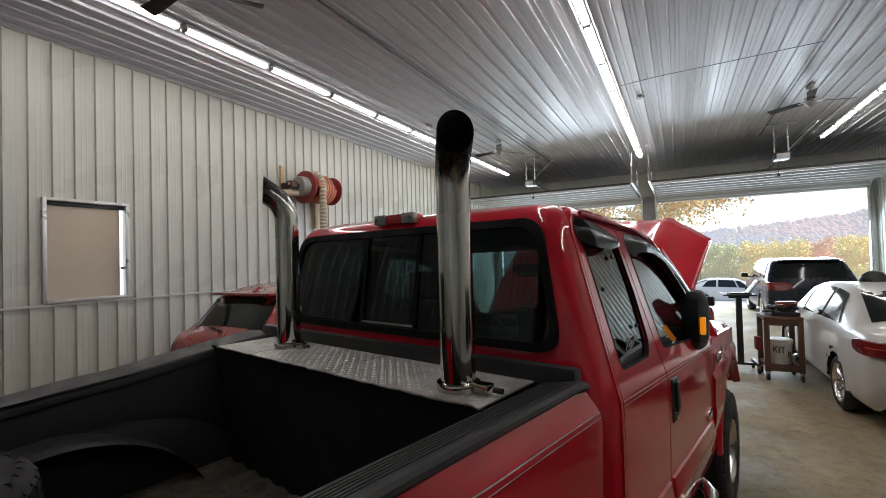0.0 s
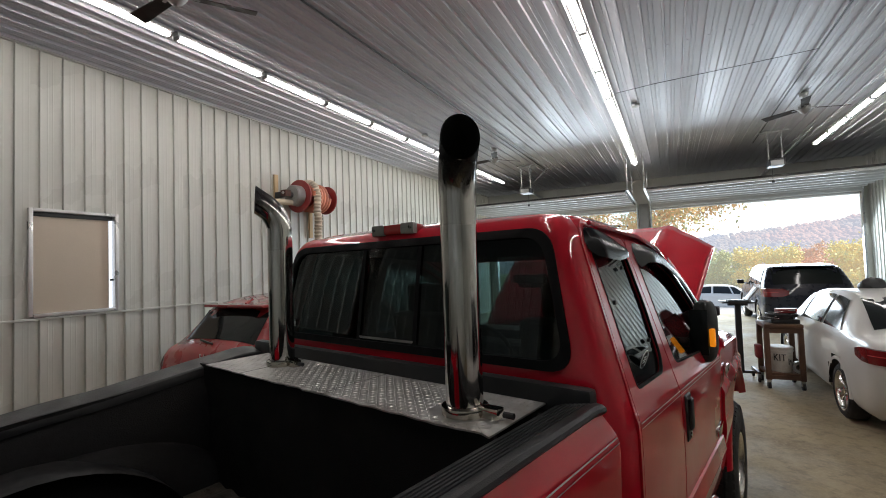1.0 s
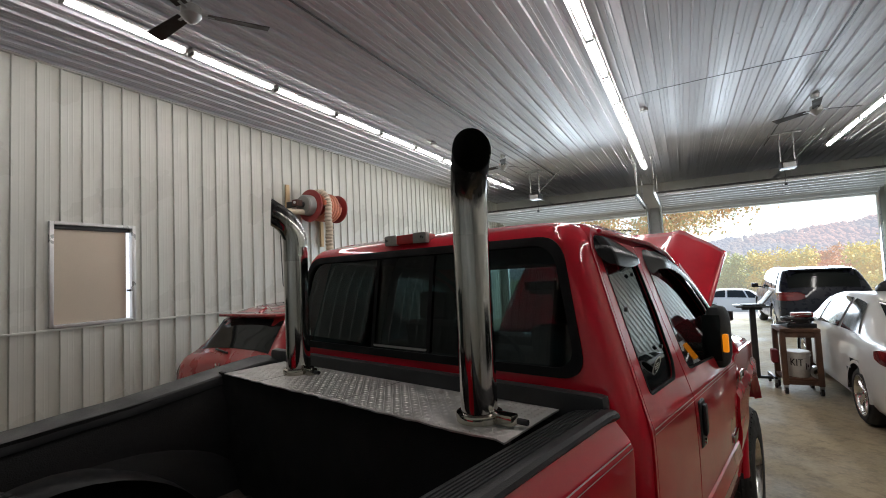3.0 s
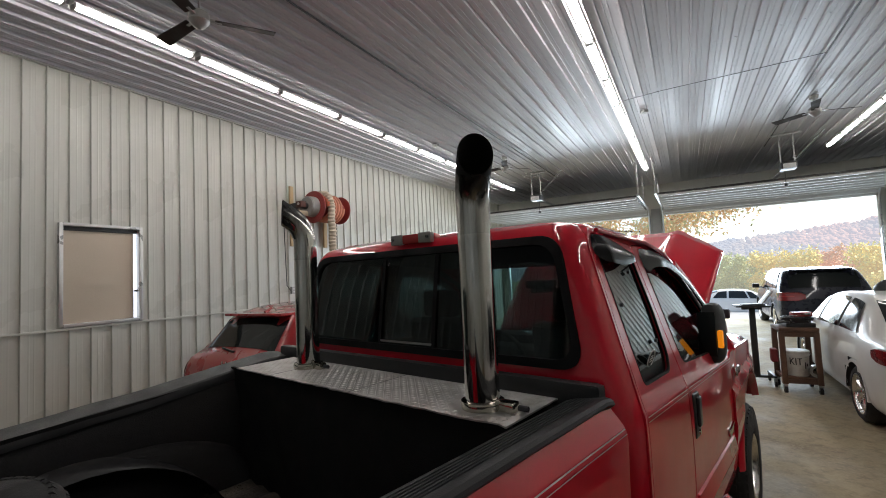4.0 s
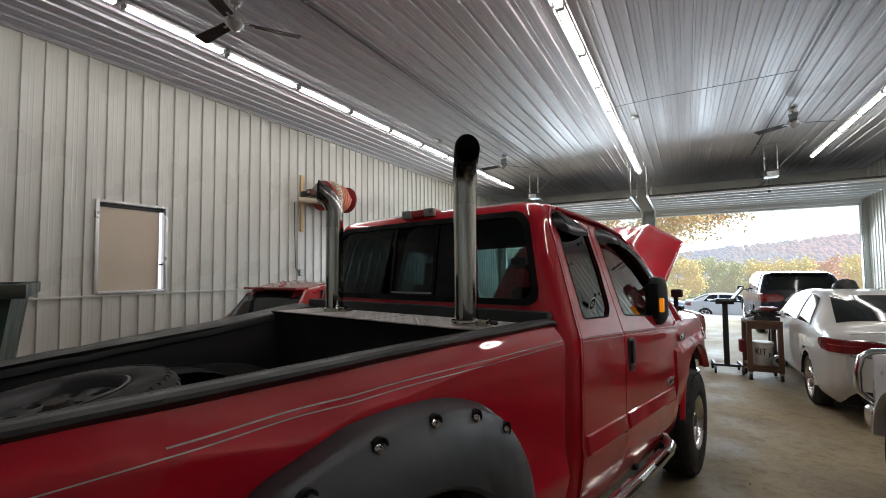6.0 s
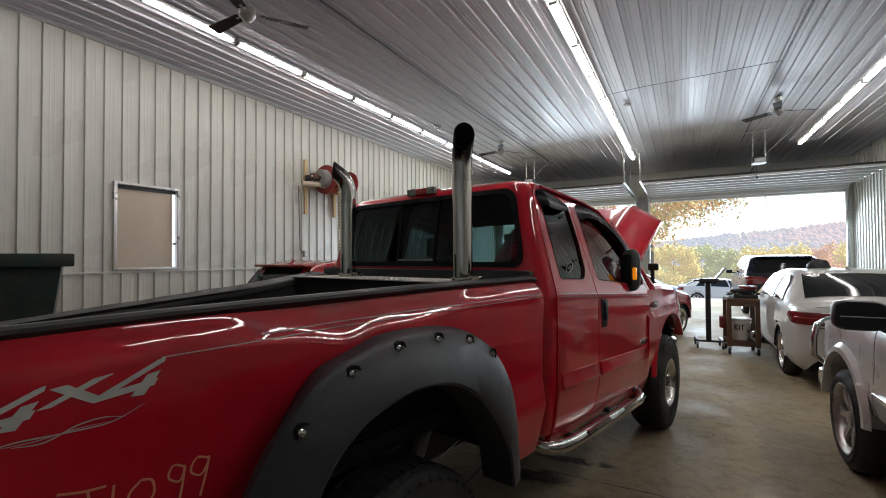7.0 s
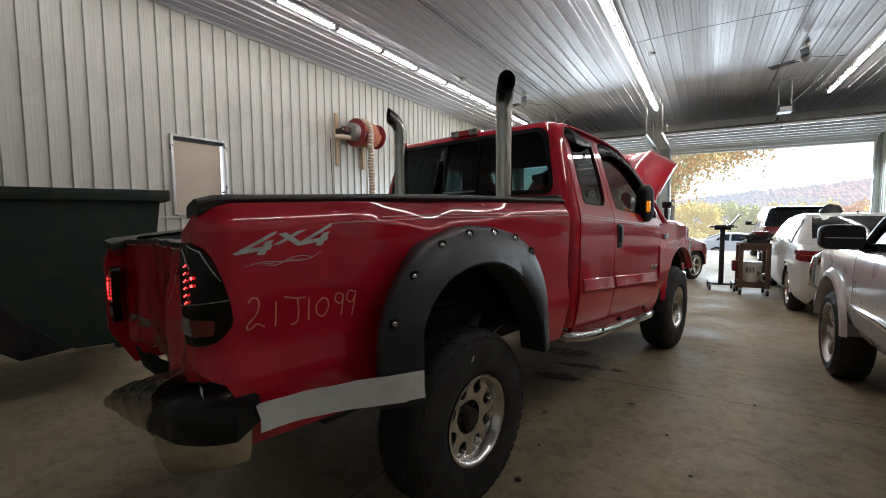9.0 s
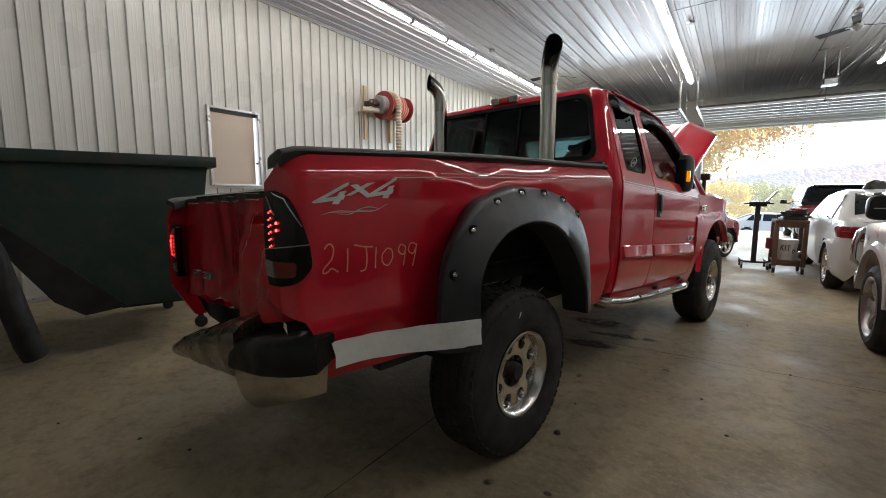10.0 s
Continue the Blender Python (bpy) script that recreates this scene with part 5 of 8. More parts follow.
part("rear_window_seal", panel(outline_scaled(BWIN, 0.020), [outline_scaled(BWIN, -0.012)], cuts_a=UC + [-0.78, -0.82, 0.78, 0.82], cuts_b=[1.7, 1.8, 1.9, 2.0], place=on_back(-0.008), thick=0.03), SEAL, cab_back, "thick black rear window seal", smooth=40)
part("rear_window_glass", panel(outline_scaled(BWIN, -0.008), cuts_a=UC + [-0.78, 0.78], cuts_b=[1.7, 1.8, 1.9, 2.0], place=on_back(0.004), thick=0.004), TINT, cab_back, "dark tinted sliding rear window", smooth=40)
for u in (-0.172, 0.172):
    w = 0.011
    rows = [[(u - w, back_v(u, z) - 0.003, z), (u + w, back_v(u, z) - 0.003, z)] for z in (1.655, 1.7, 1.8, 1.9, 2.0, 2.065)]
    part("window_bar", grid_mesh(rows), SEAL, cab_back, "black slider frame")
rows = [[(-0.165 + 0.33 * i / 10, back_v(-0.165 + 0.33 * i / 10, 1.68) - 0.005, z) for z in (1.661, 1.671)] for i in range(11)]
part("window_bar", grid_mesh(rows), GREY_METAL, cab_back, "grey slider sill")
for z0, z1, mt in ((1.684, 1.690, BADGE), (1.694, 1.708, BADGE), (1.712, 1.717, GREY_METAL)):
    rows = [[(-0.785 + 0.02 * i, back_v(-0.785 + 0.02 * i, 1.7) - 0.004, z) for z in (z0, z1)] for i in range(6)]
    part("sticker", grid_mesh(rows), mt, cab_back, "small pale sticker line")
# a dark dust seal ledge between cab and bed
part("bed_header", box(-0.93, 0.93, 0.985, 1.045, 1.35, 1.60, 0.02), BLACK_PLASTIC, truck, "black header at the front of the bed")
# third brake lamp
bl = part("brake_lamp", box(-0.128, 0.128, 1.145, 1.22, 2.126, 2.172, 0.012), LENS_PINK, truck, "red high brake lamp with clear ends")
for s in (-1, 1):
    part("cargo_lens", box(s * 0.092 - 0.040, s * 0.092 + 0.040, 1.139, 1.17, 2.123, 2.174, 0.010), LENS_CLEAR, bl, "clear cargo lens")
    part("screw", lathe([(1.132, 0.007), (1.141, 0.007)], 8, "y", at=(s * 0.114, 0, 2.150)), DARK_METAL, bl)

# roof
rows = []
NR = 22
for i in range(NR + 1):
    v = 1.20 + (2.54 - 1.20) * i / NR
    crown = spline(v, [(1.20, 2.152), (1.235, 2.170), (1.31, 2.187), (1.5, 2.199), (1.9, 2.203), (2.25, 2.178), (2.45, 2.128), (2.54, 2.09)])
    wide = spline(v, [(1.20, 0.79), (1.245, 0.815), (1.32, 0.826), (1.9, 0.826), (2.3, 0.82), (2.54, 0.79)])
    row = []
    for j in range(25):
        q = -1 + 2 * j / 24
        fall = (1 - (1 - abs(q) ** 9) ** 0.5) * 0.062 + abs(q) ** 2 * 0.010
        back = 0.115 * max(0.0, abs(q) - 0.80) ** 1.5 / 0.2 ** 1.5 * max(0.0, 1 - (v - 1.20) / 0.3)
        row.append((q * wide, v + back, crown - fall))
    rows.append(row)
bm = grid_mesh(rows)
roof = part("roof", bm, RED, truck, "glossy red cab roof", smooth=60)
for s in (-1, 1):
    part("drip_rail", tube([(s * 0.822, 1.33, 2.13), (s * 0.826, 1.6, 2.134), (s * 0.826, 1.95, 2.136), (s * 0.826, 2.28, 2.112), (s * 0.845, 2.58, 2.0)], 0.009, 8), RED, roof)
    # front pillar
    part("front_pillar", tube([(s * 0.79, 2.54, 2.06), (s * 0.845, 2.74, 1.92), (s * 0.91, 2.98, 1.70), (s * 0.96, 3.16, 1.52)], [0.045, 0.04, 0.045, 0.06], 10), RED, truck)
# windscreen
rows = [[(u * w, v - 0.12 * u * u, z) for u in [(-1 + 2 * j / 12) for j in range(13)]] for w, v, z in ((0.79, 2.57, 2.08), (0.85, 2.87, 1.85), (0.93, 3.24, 1.54))]
part("windscreen", grid_mesh(rows), CLEAR, truck, "clear windscreen", smooth=50)
# inside
part("cab_floor", box(-0.95, 0.95, 1.1, 3.0, 0.80, 0.86), SEAT, truck)
part("headliner", box(-0.75, 0.75, 1.3, 2.3, 2.09, 2.105), SEAT, truck, "grey headliner")
part("dashboard", box(-0.9, 0.9, 2.72, 3.05, 1.15, 1.48, 0.06, seg=3), SEAT, truck, "dark dashboard")
for u in (-0.48, 0.48):
    st = part("front_seat", box(u - 0.28, u + 0.28, 1.98, 2.5, 0.95, 1.18, 0.06, seg=3), SEAT, truck, "grey cloth front seat")
    bm = box(u - 0.27, u + 0.27, 1.93, 2.06, 1.1, 1.74, 0.05, seg=3)
    bmesh.ops.rotate(bm, verts=bm.verts, cent=(u, 2.0, 1.15), matrix=Matrix.Rotation(radians(8), 3, "X"))
    part("backrest", bm, SEAT, st)
    part("headrest", box(u - 0.13, u + 0.13, 1.86, 1.95, 1.74, 1.92, 0.035, seg=3), SEAT, st)
part("rear_view_mirror", box(-0.13, 0.13, 2.50, 2.53, 1.90, 1.97, 0.014), BLACK_PLASTIC, truck, "dark rear-view mirror")
part("rear_bench", box(-0.75, 0.75, 1.22, 1.36, 1.0, 1.62, 0.05, seg=3), SEAT, truck, "grey rear bench")
pts = [(-0.45 + 0.19 * math.cos(2 * math.pi * k / 24), 2.58 - 0.08 * math.sin(2 * math.pi * k / 24), 1.44 + 0.17 * math.sin(2 * math.pi * k / 24)) for k in range(24)]
sw = part("steering_wheel", tube(pts, 0.016, 8, closed=True), BLACK_PLASTIC, truck, "dark steering wheel")
part("steering_hub", box(-0.51, -0.39, 2.57, 2.63, 1.40, 1.49, 0.02), BLACK_PLASTIC, sw)
part("inside_mirror", box(-0.12, 0.12, 2.42, 2.45, 1.93, 1.99, 0.012), BLACK_PLASTIC, truck, "dark inside mirror")

# the cab sits a little to the right on the bent chassis, nose down
CAB_SHIFT = 0.05
CAB_SET = Matrix(((1, 0, 0, CAB_SHIFT), (0, 1, 0, 0), (0, -0.068, 1, 0.068 * 1.2), (0, 0, 0, 1)))
for p in set(truck.children) - cab_start:
    for ob in [p] + list(p.children_recursive):
        ob.data.transform(CAB_SET)
wl = part("window_decal", lathe([(0.0, 0.036), (0.002, 0.037), (0.0025, 0.043), (0.0, 0.044)], 24), BADGE, right_doors[0], "pale oval sticker outline")
wl.matrix_basis = pose(side_u(1.639) + CAB_SHIFT + 0.002, 1.423, 1.624, 0, 17, 0) @ Matrix.Diagonal((1, 1.0, 0.8, 1))
part("decal_centre", lathe([(0.001, 0.036), (0.0015, 0.0)], 20), SEAL, wl)
for dz, w in ((0.012, 0.016), (0.0, 0.024), (-0.012, 0.018)):
    part("decal_mark", box(0.0016, 0.0024, -w, w, dz - 0.003, dz + 0.003), BADGE, wl, "pale sticker mark")

# fenders, cowl, front
front_start = set(truck.children)
def fender(sign):
    pts = [(2.895, 0.68), (2.98, 0.62)] + arch(WB, 0.62, 0.565, 0.50, 180, 26) + [(4.36, 0.86), (4.42, 0.90), (4.46, 1.10), (4.40, 1.26), (3.9, 1.345), (3.3, 1.385), (2.99, 1.395), (2.895, 1.36)]
    width = lambda z: side_u(z) - 0.004 + (0.02 if 0.7 < z < 1.2 else 0.0)
    f = part("front_fender", panel(pts, cuts_a=[2.9 + 0.12 * i for i in range(13)], cuts_b=ZC, place=lambda a, b, c: (sign * (width(b) - c - max(0, a - 3.9) ** 2 * 0.35), a, b), thick=0.05), RED, truck, "red front fender", smooth=30)
    rows = []
    for i in range(25):
        a = math.pi * 0.86 * i / 24
        c, s = math.cos(a), math.sin(a)
        rows.append([(sign * 1.0, WB - 0.64 * c, 0.62 + 0.575 * s), (sign * 1.024, WB - 0.61 * c, 0.62 + 0.545 * s), (sign * 1.028, WB - 0.575 * c, 0.62 + 0.51 * s), (sign * 0.98, WB - 0.555 * c, 0.62 + 0.49 * s)])
    part("arch_lip", grid_mesh(rows), RED, f, "red wheel arch lip")
    rows = []
    for i in range(9):
        v = 2.9 + 1.45 * i / 8
        z = lin(v, [(2.9, 1.365), (3.3, 1.388), (3.9, 1.348), (4.35, 1.25)])
        rows.append([(sign * (1.0 - max(0, v - 3.9) ** 2 * 0.35), v, z - 0.01), (sign * (0.97 - max(0, v - 3.9) ** 2 * 0.35), v, z + 0.03), (sign * 0.9, v, z + 0.05), (sign * 0.74, v, z + 0.05)])
    part("fender_top", grid_mesh(rows), RED, f)
    part("fender_badge", box(min(sign * 1.02, sign * 1.032), max(sign * 1.02, sign * 1.032), 3.02, 3.17, 1.235, 1.285, 0.004), CHROME, f, "small chrome fender badge")
    db = part("door_badge", box(min(sign * 1.0, sign * 1.025), max(sign * 1.0, sign * 1.025), 2.66, 2.84, 0.965, 1.005, 0.004), CHROME, right_doors[1] if sign > 0 else left_doors[1], "small chrome door badge")
    db.data.transform(Matrix.Translation((CAB_SHIFT, 0, 0)))
    return f


fender(1)
fender(-1)
part("cowl", box(-0.93, 0.93, 2.93, 3.16, 1.36, 1.44, 0.03), BLACK_PLASTIC, truck, "black cowl panel")
part("engine", box(-0.45, 0.45, 3.2, 4.1, 0.8, 1.25, 0.06), DARK_METAL, truck, "dark engine block")
part("grille", box(-0.8, 0.8, 4.34, 4.42, 0.8, 1.22, 0.03), CHROME, truck, "chrome grille")
part("front_bumper", box(-0.90, 0.90, 4.35, 4.55, 0.52, 0.76, 0.05, seg=3), CHROME, truck, "chrome front bumper")
for s in (-1, 1):
    part("headlamp", box(min(s * 0.72, s * 0.97), max(s * 0.72, s * 0.97), 4.25, 4.40, 0.88, 1.2, 0.03), LENS_CLEAR, truck, "clear headlamp")

# open hood: hinged at the cowl, its outer skin towards the cab
HINGE, TILT_UP = Vector((0, 3.12, 1.45)), radians(36.5)
hood_len = [(0.0, 1.43), (0.50, 1.43), (0.555, 1.405), (0.65, 1.29), (0.70, 1.24), (0.86, 1.03), (0.895, 1.0)]
rows = []
for i in range(17):
    s = i / 16
    row = []
    for j in range(37):
        q = -1 + 2 * j / 36
        wide = 0.80 + 0.095 * s ** 0.8
        along = lin(abs(q) * 0.895, hood_len) * s
        edge = max(0.0, abs(q) - 0.80) / 0.20
        lift = 0.03 * math.sin(math.pi * min(1, along / 1.43)) - 0.06 * step((along - 0.9) / 0.55) + 0.020 * math.exp(-((abs(q) - 0.56) / 0.06) ** 2) - 0.02 * q * q - 0.012 * edge * edge
        c, sn = math.cos(TILT_UP), math.sin(TILT_UP)
        row.append(HINGE + Vector((q * wide, along * c - lift * sn, along * sn + lift * c)))
    rows.append(row)
hood = part("hood", grid_mesh(rows), RED, truck, "open red hood", smooth=50)
sol = hood.modifiers.new("thickness", "SOLIDIFY")
sol.thickness = 0.03
for p in set(truck.children) - front_start:
    for ob in [p] + list(p.children_recursive):
        ob.data.transform(Matrix.Translation((CAB_SHIFT, 0, 0)))
# unidentified black block; the stalk below is added to hold it
blk = part("marker_lamp", box(0.915, 1.005, 3.50, 3.56, 1.548, 1.618, 0.012), BLACK_PLASTIC, truck, "small black block on a short stalk")
part("stalk", tube([(0.95, 3.53, 1.36), (0.95, 3.53, 1.55)], 0.02, 8), BLACK_PLASTIC, blk)

# mirrors
def mirror(sign):
    m = part("door_mirror", bmesh.new(), BLACK_PLASTIC, truck, "large black towing mirror")
    # housing, squarish with a domed front
    rows = []
    for v, g in ((2.445, 0.05), (2.45, 0.82), (2.46, 0.95), (2.50, 1.0), (2.54, 0.97), (2.57, 0.85), (2.59, 0.6), (2.60, 0.1)):
        ring = []
        for k in range(28):
            a = 2 * math.pi * k / 28
            c, s = math.cos(a), math.sin(a)
            x = 0.043 * g * (abs(c) ** 0.55) * (1 if c > 0 else -1)
            z = 0.168 * g * (abs(s) ** 0.55) * (1 if s > 0 else -1)
            ring.append((sign * (1.065 + x + 0.25 * (v - 2.55)), v, 1.58 + z))
        rows.append(ring)
    bm = grid_mesh(rows, close_v=True)
    m.data = mesh_of("door_mirror", bm, BLACK_PLASTIC, 40)
    part("mirror_glass", box(min(sign * 0.99, sign * 1.075), max(sign * 0.99, sign * 1.075), 2.438, 2.448, 1.46, 1.70, 0.004), CAR_GLASS, m, "dark mirror glass")
    part("amber_lamp", box(min(sign * 1.078, sign * 1.105), max(sign * 1.078, sign * 1.105), 2.444, 2.48, 1.505, 1.60, 0.008), AMBER, m, "amber side marker")
    for z in (1.50, 1.66):
        part("arm", tube([(sign * 0.98, 2.68, z - 0.02), (sign * 1.02, 2.64, z), (sign * 1.06, 2.60, z)], 0.028, 8), BLACK_PLASTIC, m)
    part("foot", box(min(sign * 0.955, sign * 1.01), max(sign * 0.955, sign * 1.01), 2.58, 2.74, 1.46, 1.68, 0.02), BLACK_PLASTIC, m)
    return m


mirror(1)
mirror(-1)

# step bar
for s in (1, -1):
    sb = part("step_bar", tube([(s * 0.90, 1.10, 0.665), (s * 1.0, 1.09, 0.648), (s * 1.05, 1.16, 0.638), (s * 1.075, 1.3, 0.628), (s * 1.085, 2.0, 0.588), (s * 1.085, 2.52, 0.556), (s * 1.07, 2.66, 0.55), (s * 1.0, 2.75, 0.57), (s * 0.88, 2.78, 0.6)], 0.037, 14), CHROME, truck, "chrome tubular step bar", smooth=60)
    for a, b in ((1.45, 1.82), (2.12, 2.42)):
        rows = [[(s * q, v, 0.6355 - (v - 1.3) * 0.058 + 0.02 + dz) for q, dz in ((1.045, -0.008), (1.05, 0.006), (1.112, 0.006), (1.118, -0.008))] for v in (a, (a + b) / 2, b)]
        part("step_pad", grid_mesh(rows), CHROME_DIRTY, sb, "flattened bright step")
    for v in (1.4, 2.0, 2.6):
        part("bracket", box(min(s * 0.86, s * 1.04), max(s * 0.86, s * 1.04), v - 0.02, v + 0.02, 0.60, 0.63, 0.004), DARK, sb)
    rk = part("rocker", box(min(s * 0.90, s * 0.982), max(s * 0.90, s * 0.982), 1.12, 2.2, 0.585, 0.70, 0.012), ROCKER, truck, "dusty tan rocker flange with round holes")
    # black discs on the flange stand for the unlit insides of its holes
    for i in range(6):
        part("rocker_hole", lathe([(s * 0.982, 0.034), (s * 0.9845, 0.032), (s * 0.983, 0.0)], 16, at=(0, 1.2 + i * 0.185, 0.665)), SOOT, rk)

# pinstripes, badge, chalked number, masking film on the near bed side
def on_bed(a, b, lift):
    return (near_u(a, b) + lift, a, b + rise(a, b))


def ribbon(pts, width, mat, name, parent, label, place=on_bed, lift=0.003, n=1):
    """A painted line along points (a, b) laid on a surface."""
    rows = []
    for i, p in enumerate(pts):
        a, b = Vector(pts[max(i - 1, 0)]), Vector(pts[min(i + 1, len(pts) - 1)])
        d = (b - a).normalized()
        nrm = Vector((-d.y, d.x))
        w = width if not isinstance(width, (list, tuple)) else width[i]
        rows.append([place(p[0] + nrm.x * w * s, p[1] + nrm.y * w * s, lift) for s in (-0.5, 0.5)])
    return part(name, grid_mesh(rows), mat, parent, label, smooth=None)


def curve(keys, n=30):
    """Smooth line through points."""
    ts = list(range(len(keys)))
    xs, ys = list(zip(ts, [k[0] for k in keys])), list(zip(ts, [k[1] for k in keys]))
    return [(spline(i / n * ts[-1], xs), spline(i / n * ts[-1], ys)) for i in range(n + 1)]


for z, a0, a1, wd in ((1.468, -0.50, 0.995, 0.0035), (1.453, -0.74, 1.0, 0.0028)):
    ribbon([(a0 + (a1 - a0) * i / 60, z) for i in range(61)], wd, PINSTRIPE, "pinstripe", bed, "thin pale pinstripe")
for keys, wd in (([(-1.056, 1.325), (-0.994, 1.336), (-0.912, 1.331), (-0.835, 1.331), (-0.773, 1.355)], 0.0032), ([(-0.994, 1.327), (-0.945, 1.322), (-0.894, 1.341), (-0.851, 1.345), (-0.81, 1.336)], 0.0032),
                 ([(-1.03, 1.333), (-0.96, 1.329), (-0.90, 1.334), (-0.84, 1.333)], 0.0018)):
    ribbon(curve(keys), [wd * min(1.0, 0.25 + 3 * min(i, 30 - i) / 30) for i in range(31)], PINSTRIPE, "pinstripe", bed, "thin pale pinstripe flourish")

def on_cab(a, b, lift):
    return (side_u(b) + CAB_SHIFT + lift, a, b - 0.068 * (a - 1.2))


for d, a0, a1 in ((0, 1.17, 1.742), (1, 1.764, 2.93)):
    for b, w in ((1.481, 0.0032), (1.466, 0.0024)):
        ribbon([(a0 + (a1 - a0) * i / 12, b) for i in range(13)], w, PINSTRIPE, "pinstripe", right_doors[d], "thin pale pinstripe", place=on_cab)

# badge: two slanted fours and a cross, drawn as flat pieces
def badge(pieces):
    for p in pieces:
        part("badge", panel(p, cuts_b=[1.40, 1.42, 1.44, 1.45], place=lambda a, b, c: on_bed(a, b, 0.004 - c), thick=0.003), BADGE, bed, "silver slanted 4x4 lettering", smooth=None)


def four(x, z, sx, sz):
    """A slanted figure four from its diagonal, bar and stem, its left tip at x, z."""
    q = lambda pts: [(x + sx * a, z + sz * b) for a, b in pts]
    return [q([(0.0, 0.0), (0.128, 0.061), (0.145, 0.066), (0.142, 0.056), (0.05, 0.0125)]), q([(0.0, 0.0), (0.05, 0.0125), (0.129, 0.021), (0.121, 0.006), (0.009, -0.005)]), q([(0.134, 0.037), (0.108, 0.033), (0.076, -0.009), (0.101, -0.011)])]


badge(four(-1.088, 1.372, 1.0, 1.0) + four(-0.876, 1.386, 1.0, 1.02))
badge([[(-0.938, 1.428), (-0.910, 1.431), (-0.846, 1.387), (-0.876, 1.386)], [(-0.957, 1.391), (-0.936, 1.391), (-0.832, 1.437), (-0.866, 1.434)]])

# chalked job number on the bed side, stroke by stroke
STROKES = [
    [(-1.083, 1.200), (-1.066, 1.217), (-1.048, 1.203), (-1.054, 1.164), (-1.086, 1.130), (-1.088, 1.114), (-1.072, 1.117), (-1.056, 1.128), (-1.030, 1.113)],
    [(-0.990, 1.196), (-0.991, 1.150), (-0.994, 1.109)],
    [(-0.962, 1.206), (-0.920, 1.196), (-0.880, 1.193)],
    [(-0.912, 1.196), (-0.908, 1.152), (-0.915, 1.112), (-0.938, 1.104)],
    [(-0.866, 1.190), (-0.869, 1.150), (-0.871, 1.109)],
    [(-0.815, 1.182), (-0.838, 1.158), (-0.836, 1.127), (-0.812, 1.114), (-0.790, 1.142), (-0.794, 1.174), (-0.815, 1.182)],
    [(-0.728, 1.183), (-0.750, 1.192), (-0.760, 1.166), (-0.738, 1.150), (-0.727, 1.172), (-0.726, 1.185), (-0.730, 1.145), (-0.737, 1.105)],
    [(-0.673, 1.187), (-0.700, 1.195), (-0.713, 1.166), (-0.691, 1.150), (-0.675, 1.175), (-0.672, 1.190), (-0.680, 1.145), (-0.692, 1.098)],
]
for s in STROKES:
    ribbon([(a + 0.037, b) for a, b in curve(s, 26)], 0.0054, CHALK, "chalk_stroke", bed, "orange handwritten number 21J1099")

bm = panel([(-1.052, 0.868), (-1.04, 0.874), (-0.8, 0.882), (-0.62, 0.893), (-0.504, 0.892), (-0.504, 0.787), (-0.56, 0.788), (-0.58, 0.783), (-0.8, 0.783), (-0.9, 0.782), (-1.04, 0.775), (-1.038, 0.82)], cuts_a=[-1.0, -0.95, -0.9, -0.85, -0.8, -0.75, -0.72, -0.70, -0.68, -0.66, -0.64, -0.63, -0.61, -0.59, -0.57, -0.55, -0.53], cuts_b=[0.79, 0.8, 0.815, 0.83, 0.845, 0.86, 0.875],
           place=lambda a, b, c: (lin(a, [(-1.08, 0.952), (-0.9, 0.985), (-0.74, 1.055), (-0.64, 1.125), (-0.504, 1.189)]) + 0.006 + c + 0.004 * noise.noise(Vector((a * 9 + b * 14, b * 22, 4.0))) + 0.003 * math.sin(a * 37 + b * 20), a, b), thick=0.002)
part("masking_film", bm, TAPE, bed, "strip of white masking film", smooth=20)

